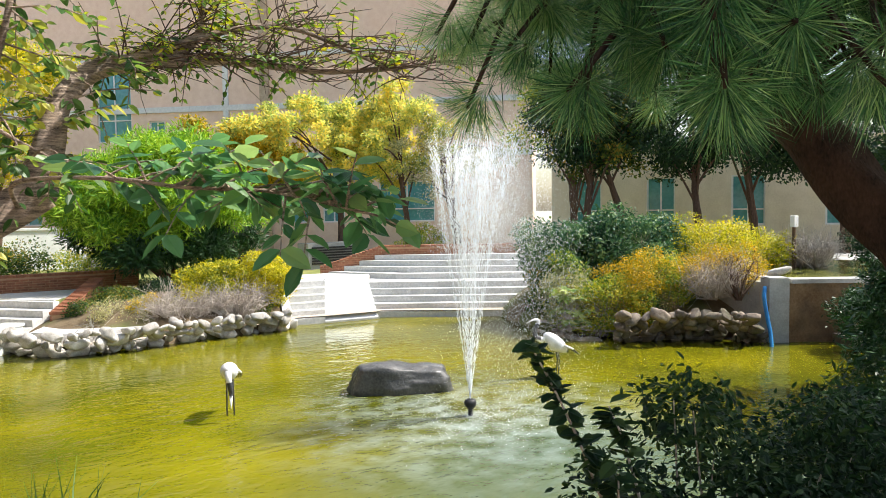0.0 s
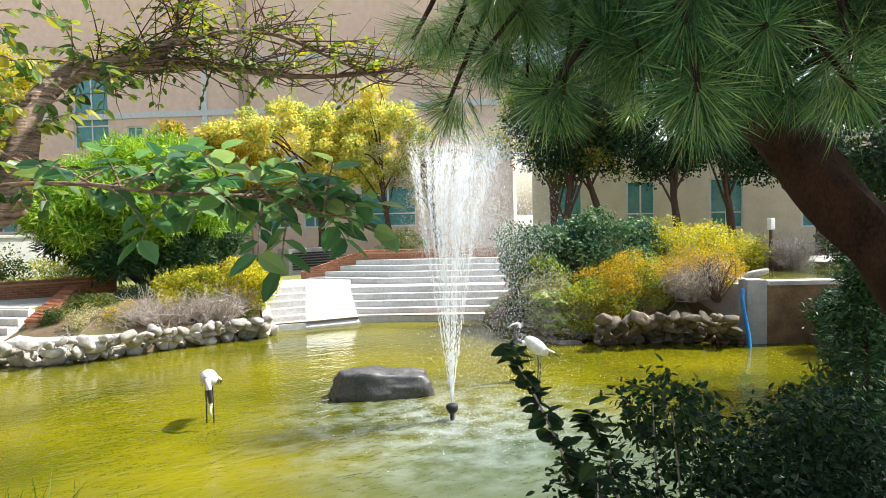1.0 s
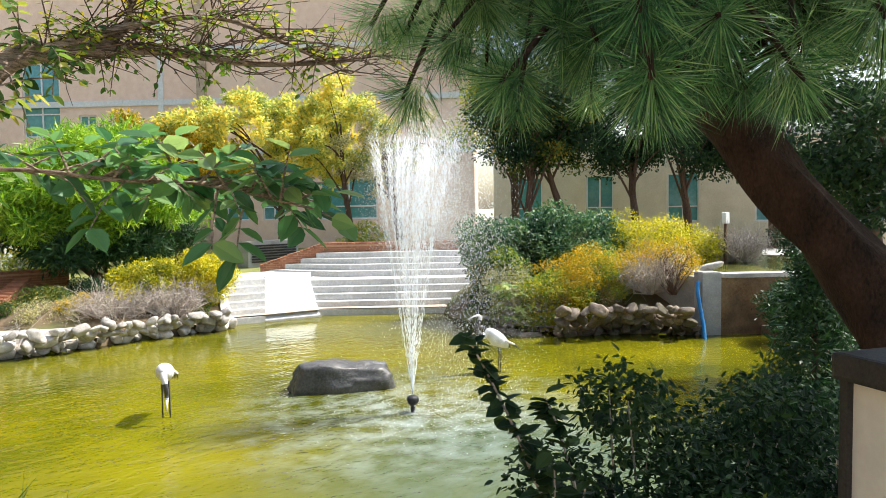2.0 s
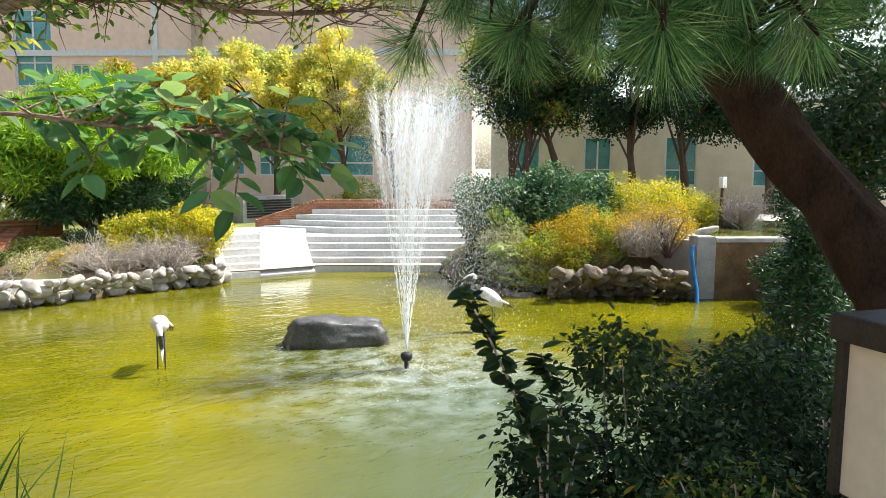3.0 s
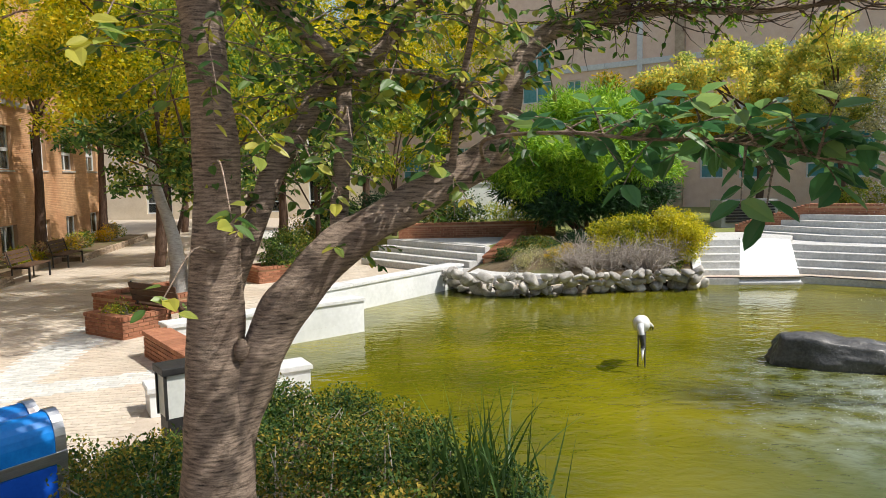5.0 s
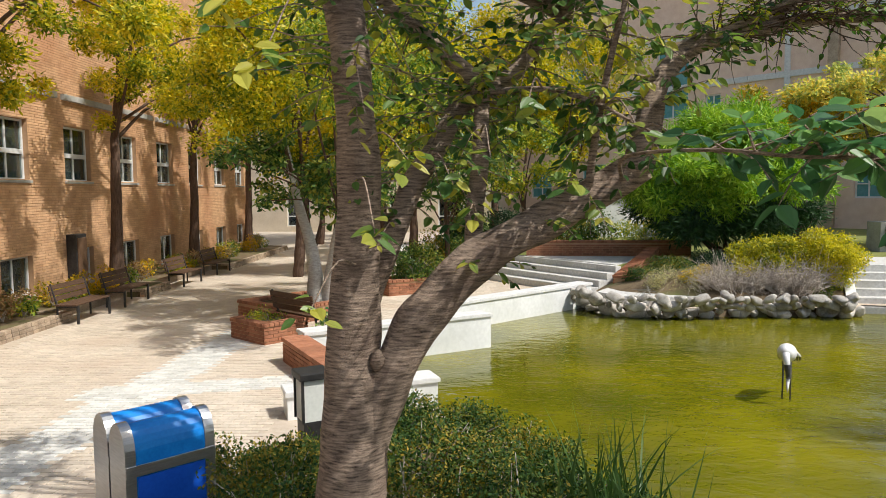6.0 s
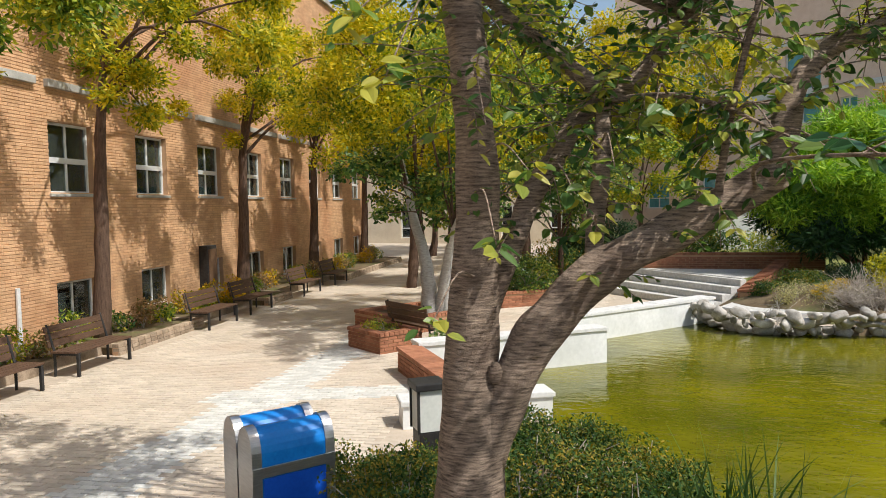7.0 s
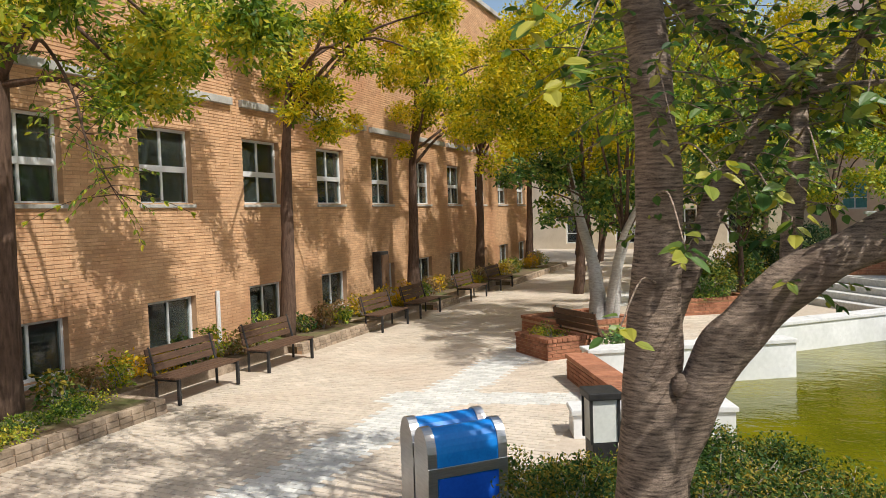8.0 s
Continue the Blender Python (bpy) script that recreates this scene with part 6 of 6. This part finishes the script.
for i in range(44):
    a, r = rng.uniform(0, 6.28), rng.uniform(0.1, 0.55)
    c = Vector((math.cos(a) * r, math.sin(a) * r, rng.uniform(0.25, 1.05)))
    tube([(0, 0, 0), (c.x * 0.4, c.y * 0.4, c.z * 0.7), c], 0.012, 0.005, 4, 0, fst)
    nrm = (Vector((c.x * 0.8, c.y * 0.8, 0.7)) + Vector(rng.normal(0, 0.2, 3))).normalized()
    t1 = nrm.cross(Vector((0, 0, 1)) + Vector(rng.normal(0, 0.3, 3))).normalized()
    t2 = nrm.cross(t1)
    for k in range(7):
        b = -2.2 + 4.4 * k / 6
        FP.append(tuple(c)), FA.append(tuple(t2 * -math.cos(b) + t1 * math.sin(b))), FN.append(tuple(nrm))
part("stems", fst, M_TWIG, fat, kind="stuff")
put("leaves", leaf_mesh("leaves", FP, FA, np.array(FN), 0.21, 0.34, True), L_FATSIA, fat)

for x, y, lean, cz, lm in ((23.4, 18.9, (0.5, -0.3), 6.8, L_DARK), (25.4, 18.2, (-1.0, 0.6), 7.0, L_HEDGE), (27.0, 16.0, (0.3, 0.4), 7.0, L_DARK), (28.8, 14.6, (-0.6, 0), 6.8, L_DARK), (29.5, 11.5, (0, 0), 6.0, L_DARK), (26.0, 21.5, (0.2, 0.2), 7.3, L_YGREEN)):
    tree("shade_tree", "dark-trunked shade tree with a dense green crown", (x, y, TERRACE), 4.4, 0.2, (x + lean[0], y + lean[1], cz - 0.2, 2.9, 2.9, 2.4), 44, 0.9, 18000, 0.17, M_DARKBARK, lm, "shade trees behind the pond", lean)
shrub("broadleaf_shrub", "dark shrub beyond the upper pool", (25.0, 8.6, 0.9), (2.0, 1.4, 2.2), 7000, 0.12, L_DARK, R, 24, 0.42)

tree("shade_tree", "dark dense evergreen tree at the pond's shaded end", (14.6, 3.5, 0.1), 3.6, 0.16, (14.6, 3.7, 4.2, 2.2, 2.0, 1.9), 40, 0.7, 16000, 0.13, M_DARKBARK, L_DARK, "shade trees behind the pond", (0.2, 0.1))
tree("shade_tree", "dark dense evergreen tree behind the dam wall", (22.5, 6.2, 0.2), 4.4, 0.18, (22.5, 6.4, 4.6, 2.8, 2.4, 2.4), 44, 0.8, 16000, 0.15, M_DARKBARK, L_DARK, "shade trees behind the pond", (0.2, 0.1))

# small white post on the slope
post = thing("marker_post", "small white marker post among the shrubs", "post", at=(19.8, 9.2, 1.2))
part("shaft", box(-0.04, 0.04, -0.04, 0.04, 0, 1.3, 0.008), M_DARKBARK, post)
part("head", box(-0.12, 0.12, -0.06, 0.06, 1.3, 1.6, 0.015), M_WHITE, post)

# ---- plaza trees ----
T = "trees along the brick facade"
for y, r, cz, cx in ((7.75, 0.2, 6.5, -7.4), (14.45, 0.17, 6.7, -7.9), (21.1, 0.18, 6.9, -8.0), (27.2, 0.18, 7.0, -8.0), (34.2, 0.18, 7.0, -8.0), (1.6, 0.2, 6.6, -7.6)):
    tree("facade_tree", "tall straight dark-trunked tree with yellowing feathery foliage", (-9.35, y, 0.38), 6.4, r, (cx, y + 0.6, cz + 0.1, 2.8, 3.5, 2.4), 50 if y < 10 else 35, 0.55, 30000 if y < 10 else 24000, 0.135, M_DARKBARK, L_YGREEN if y < 10 else L_YELLOW, T, (0.35, 0.1), 0.72, 0.36)
droop = thing("hanging_branch", "drooping leafy branch hanging over the plaza", "branch", "")
db = smooth_path([(-8.6, 7.9, 5.4), (-7.4, 7.1, 5.2), (-6.5, 6.7, 4.5), (-6.2, 6.6, 3.9), (-6.0, 6.75, 3.35)], 6)
part("limb", tube(db, 0.03, 0.006, 6), M_DARKBARK, droop, smooth=True)
dtw = twig_set(db[8:], 46, 0.55, -0.25) + [(db[-1], db[-1] + Vector((0.6, 0.55, -0.25))), (db[-1], db[-1] + Vector((-0.7, -0.6, -0.3)))] * 3
leafy_twigs(droop, dtw, 16, 0.085, L_YGREEN, M_DARKBARK, 0.36)

tree("plaza_tree", "pale-barked forked plaza tree with bright yellow-green leaves", (-2.9, 17.2, 0.5), 3.6, 0.17, (-3.6, 18.4, 5.9, 3.4, 3.0, 2.7), 110, 0.6, 40000, 0.11, M_PALEBARK, L_YELLOW, "yellow trees on the plaza", (-0.7, 0.5), 0.35, 0.5, M_DARKBARK)
# Added tree: darker leaf colour gives the plaza tree's lower foliage its shade.
shaded_foliage = thing("plaza_tree", "added low tree, its darker leaves standing for the plaza tree's shaded foliage", "tree", "yellow trees on the plaza", (-2.6, 17.6, 0.45))
part("trunk", tube(smooth_path([(0, 0, -0.1), (0.1, 0, 1.2), (0.5, -0.2, 2.4), (0.6, -0.3, 3.6)], 5), 0.13, 0.04, 10, 0.25), M_PALEBARK, shaded_foliage, smooth=True)
low_cl = sub_clumps(-0.2, -0.6, 3.1, 2.3, 1.7, 1.0, 30, 0.42)
for c in low_cl[:8]:
    part("limb", tube(smooth_path([(0.4, -0.2, 2.0), (c[0] * 0.5 + 0.2, c[1] * 0.5, c[2] * 0.5 + 1.2), c[:3]], 4), 0.035, 0.008, 6), M_DARKBARK, shaded_foliage, smooth=True)
foliage("crown", low_cl, 6500, 0.12, L_CHERRY, shaded_foliage, ratio=0.5, oval=True, shell=0.15)
pale = tree("plaza_tree", "pale-barked plaza tree leaning towards the pond", (-2.75, 17.35, 0.5), 3.0, 0.11, (-0.9, 14.2, 5.5, 2.3, 2.4, 1.5), 40, 0.5, 14000, 0.10, M_PALEBARK, L_YGREEN, "yellow trees on the plaza", (1.3, -2.2), 0.35, 0.5, M_DARKBARK)
for x, y, cz, r in ((-5.0, 25.0, 6.6, 2.8), (-1.2, 25.5, 5.6, 2.6), (1.8, 29.5, 6.2, 3.2), (5.2, 31.5, 6.4, 3.0), (-3.0, 33.0, 6.8, 3.4), (-7.0, 40.0, 6.5, 3.4), (1.0, 38.0, 7.5, 3.4), (-4.0, 44.0, 9.0, 4.2), (-9.5, 46.0, 8.5, 4.0)):
    tree("plaza_tree", "yellow-leaved tree beyond the plaza", (x, y, PLAZA if x < 0 else TERRACE), 4.6, 0.17, (x, y, cz + 0.9, r, r * 0.9, 3.2), 70, 0.8, 26000, 0.14, M_DARKBARK, L_YELLOW, "yellow trees on the plaza", (0.3, 0.2), 0.4)
tree("plaza_tree", "green-leaved young tree by the terrace steps", (0.0, 22.2, PLAZA), 3.6, 0.09, (-0.3, 21.6, 3.9, 2.3, 1.6, 1.9), 46, 0.5, 9000, 0.14, M_DARKBARK, L_CHERRY, "yellow trees on the plaza", (0.2, -0.2), 0.35)
tree("plaza_tree", "green-leaved young tree on the terrace", (2.6, 25.6, TERRACE), 3.6, 0.09, (2.4, 25.4, 4.2, 2.2, 1.6, 1.6), 40, 0.5, 8000, 0.14, M_DARKBARK, L_YGREEN, "yellow trees on the plaza", (0.2, 0.1), 0.35)
shrub("round_shrub", "dark green shrub behind the planters", (-0.3, 22.3, PLAZA), (1.2, 0.9, 1.7), 6000, 0.09, L_HEDGE, "shrubs on the plaza", 20, 0.45)
shrub("round_shrub", "loose green shrub in the brick planter", (-0.8, 21.0, 0.5), (0.9, 0.5, 1.3), 3500, 0.08, L_CHERRY, "shrubs on the plaza", 20, 0.45)
shrub("round_shrub", "low green plant in the brick planter", (-3.5, 14.9, 0.45), (0.5, 0.4, 0.3), 1200, 0.05, L_YGREEN, "shrubs on the plaza", 12, 0.5)
shrub("round_shrub", "leafy plant by the planter bench", (-2.0, 14.3, PLAZA), (0.35, 0.35, 0.75), 900, 0.09, L_BIGLEAF, "shrubs on the plaza", 10, 0.5)

for y in (28.2, 30.6, 33.0, 35.6):
    shrub("round_shrub", "dark green shrub along the edge of the lawn", (0.7, y, PLAZA), (1.0, 1.4, 1.9), 5000, 0.11, L_HEDGE, "shrubs on the plaza", 20, 0.45)

# plants in the beds
B = "plants in the facade bed"
y = 3.2
while y < 36:
    if not any(abs(y - t) < 0.3 for t in (7.75, 14.45, 21.1, 27.2, 34.2)):
        lm = (L_DRY, L_HEDGE, L_ORANGE, L_DRY, L_YGREEN)[int(rng.integers(5))]
        shrub("bed_plant", {"dry_plant": "dry brownish rose bush in the facade bed", "azalea_hedge": "low green bush in the facade bed"}.get(lm.name, "low yellowing bush in the facade bed"),
              (-9.25 + rng.normal(0, 0.18), y, 0.38), (0.38, 0.36, rng.uniform(0.4, 0.75)), 420, 0.085, lm, B, 9, 0.5, 0.5, True, 16)
    y += rng.uniform(0.5, 0.8)
for k in range(30):
    yy = rng.uniform(3.2, 8.9)
    shrub("ground_cover", "low green ground cover in the raised bed", (rng.uniform(-8.9, -8.15), yy, 0.38), (0.38, 0.38, 0.18), 520, 0.05, L_HEDGE if k % 2 else L_YGREEN, B, 8, 0.8, 0.5, False, 5)


# ---- single bricks of the facade and pavers of the plaza ----
def block_faces(n):
    idx = np.array([0, 1, 2, 3, 0, 4, 5, 1, 1, 5, 6, 2, 2, 6, 7, 3, 3, 7, 4, 0])
    return (np.arange(n)[:, None] * 8 + idx[None]).ravel()


def facade_bricks():
    ch, cl, j = 0.068, 0.30, 0.008
    rows = int((ZT - 0.3) / ch)
    out = []
    for r in range(rows):
        z0 = 0.3 + r * ch
        y = 4.6 - (cl / 2 if r % 2 else 0)
        hits = [o for o in OPEN if o[2] - 0.005 < z0 + ch / 2 < o[3] + 0.005]
        while y < 37.6:
            a, b = y, y + cl - 0.004
            for o in hits:
                if a < o[1] and b > o[0]:
                    if a < o[0]:
                        b = o[0]
                    elif b > o[1]:
                        a = o[1]
                    else:
                        a = b
            if b - a > 0.03:
                out.append((a, b, z0, z0 + ch - j))
            y += cl
    return out


rows_b = facade_bricks()
near_b = [b for b in rows_b if 9.6 < b[0] < 11.2 and 1.7 < b[2] < 4.6][:300]
chosen = set(near_b)
rest = np.array([b for b in rows_b if b not in chosen])
bx0, bx1 = WALL_X + 0.001, WALL_X + 0.012 + rng.uniform(-0.003, 0.003, len(rest))
c = 0.004
bv = np.stack([np.stack([bx1, rest[:, 0] + 0.001, rest[:, 2] + c], 1), np.stack([bx1, rest[:, 1] - 0.001, rest[:, 2] + c], 1), np.stack([bx1, rest[:, 1] - 0.001, rest[:, 3] - c], 1), np.stack([bx1, rest[:, 0] + 0.001, rest[:, 3] - c], 1),
               np.stack([bx1 * 0 + bx0, rest[:, 0], rest[:, 2]], 1), np.stack([bx1 * 0 + bx0, rest[:, 1], rest[:, 2]], 1), np.stack([bx1 * 0 + bx0, rest[:, 1], rest[:, 3]], 1), np.stack([bx1 * 0 + bx0, rest[:, 0], rest[:, 3]], 1)], 1).reshape(-1, 3)
put("bricks", quick_mesh("bricks", bv, block_faces(len(rest)), 4), M_BRICK, wall_west, kind="stuff")
one = quick_mesh("brick", np.array([(0.012, c, c), (0.012, 1 - c, c), (0.012, 1 - c, 0.955), (0.012, c, 0.955), (0, 0, 0), (0, 1, 0), (0, 1, 1), (0, 0, 1)]), block_faces(1), 4)
one.materials.append(M_BRICK)
for a, b, z0, z1 in near_b:
    o = new("brick", one)
    o.matrix_local = pose(bx0, a, z0) @ Matrix.Diagonal((1, b - a, z1 - z0, 1))
    o.parent = wall_west


def inside(px, py, poly):
    hit = False
    for (x1, y1), (x2, y2) in zip(poly, poly[1:] + poly[:1]):
        if (y1 > py) != (y2 > py) and px < (x2 - x1) * (py - y1) / (y2 - y1) + x1:
            hit = not hit
    return hit


# pavers: two pale bands cross the tan field
PAVED = [(-8.04, 3.0), (-2.2, 3.0), (-1.9, 6.6), (-2.0, 9.6), (-1.95, 10.05), (-1.2, 10.4), (-2.35, 12.9), (-1.6, 14.0), (-0.6, 16.0), (1.2, 19.4), (1.4, 22.5), (0.5, 26), (-1, 40), (-8.04, 40)]
pave = []
for r in range(int(37 / 0.105)):
    y0 = 3.0 + r * 0.105
    x = -8.04 - (0.105 if r % 2 else 0)
    wide = 0.21 if y0 < 22 else 0.42
    while x < 1.4:
        if x >= -8.05 and inside(x + 0.1, y0 + 0.05, PAVED):
            pave.append((x, x + wide - 0.008, y0, y0 + 0.097))
        x += wide
pave = np.array(pave)
mx, my = (pave[:, 0] + pave[:, 1]) / 2, (pave[:, 2] + pave[:, 3]) / 2
pale_mask = (np.abs((mx + 4.35) * 0.985 - (my - 9) * 0.06) < 0.42) | ((np.abs(my - 11.35 - 0.25 * (mx + 3)) < 0.36) & (mx > -5.0))
plaza = thing("plaza_paving", "sunlit tan block paving with pale crossing bands", "pavement", kind="structure")


def paver_mesh(name, sel, material):
    n = len(sel)
    top = PLAZA + rng.uniform(-0.003, 0.002, n)
    low = np.full(n, PLAZA - 0.02)
    e = 0.004
    v = np.stack([np.stack([sel[:, 0] + e, sel[:, 2] + e, top], 1), np.stack([sel[:, 1] - e, sel[:, 2] + e, top], 1), np.stack([sel[:, 1] - e, sel[:, 3] - e, top], 1), np.stack([sel[:, 0] + e, sel[:, 3] - e, top], 1),
                  np.stack([sel[:, 0], sel[:, 2], low], 1), np.stack([sel[:, 1], sel[:, 2], low], 1), np.stack([sel[:, 1], sel[:, 3], low], 1), np.stack([sel[:, 0], sel[:, 3], low], 1)], 1).reshape(-1, 3)
    put(name, quick_mesh(name, v, block_faces(n), 4), material, plaza, kind="stuff")


near_p = (mx > -4.9) & (mx < -3.9) & (my > 6.9) & (my < 9.4)
keep = np.flatnonzero(near_p)[:300]
mask = np.zeros(len(pave), bool)
mask[keep] = True
paver_mesh("pavers", pave[~mask & ~pale_mask], M_PAVER)
paver_mesh("pale_pavers", pave[~mask & pale_mask], M_PALEPAVER)
singles = {}
for key, m_ in (("tan", M_PAVER), ("pale", M_PALEPAVER)):
    me = quick_mesh("paver", np.array([(0.004, 0.004, 0.02), (0.198, 0.004, 0.02), (0.198, 0.093, 0.02), (0.004, 0.093, 0.02), (0, 0, 0), (0.202, 0, 0), (0.202, 0.097, 0), (0, 0.097, 0)]), block_faces(1), 4)
    me.materials.append(m_)
    singles[key] = me
for i in keep:
    o = new("paver", singles["pale" if pale_mask[i] else "tan"])
    o.matrix_local = pose(pave[i, 0], pave[i, 2], PLAZA - 0.02 + rng.uniform(-0.003, 0.002))
    o.parent = plaza
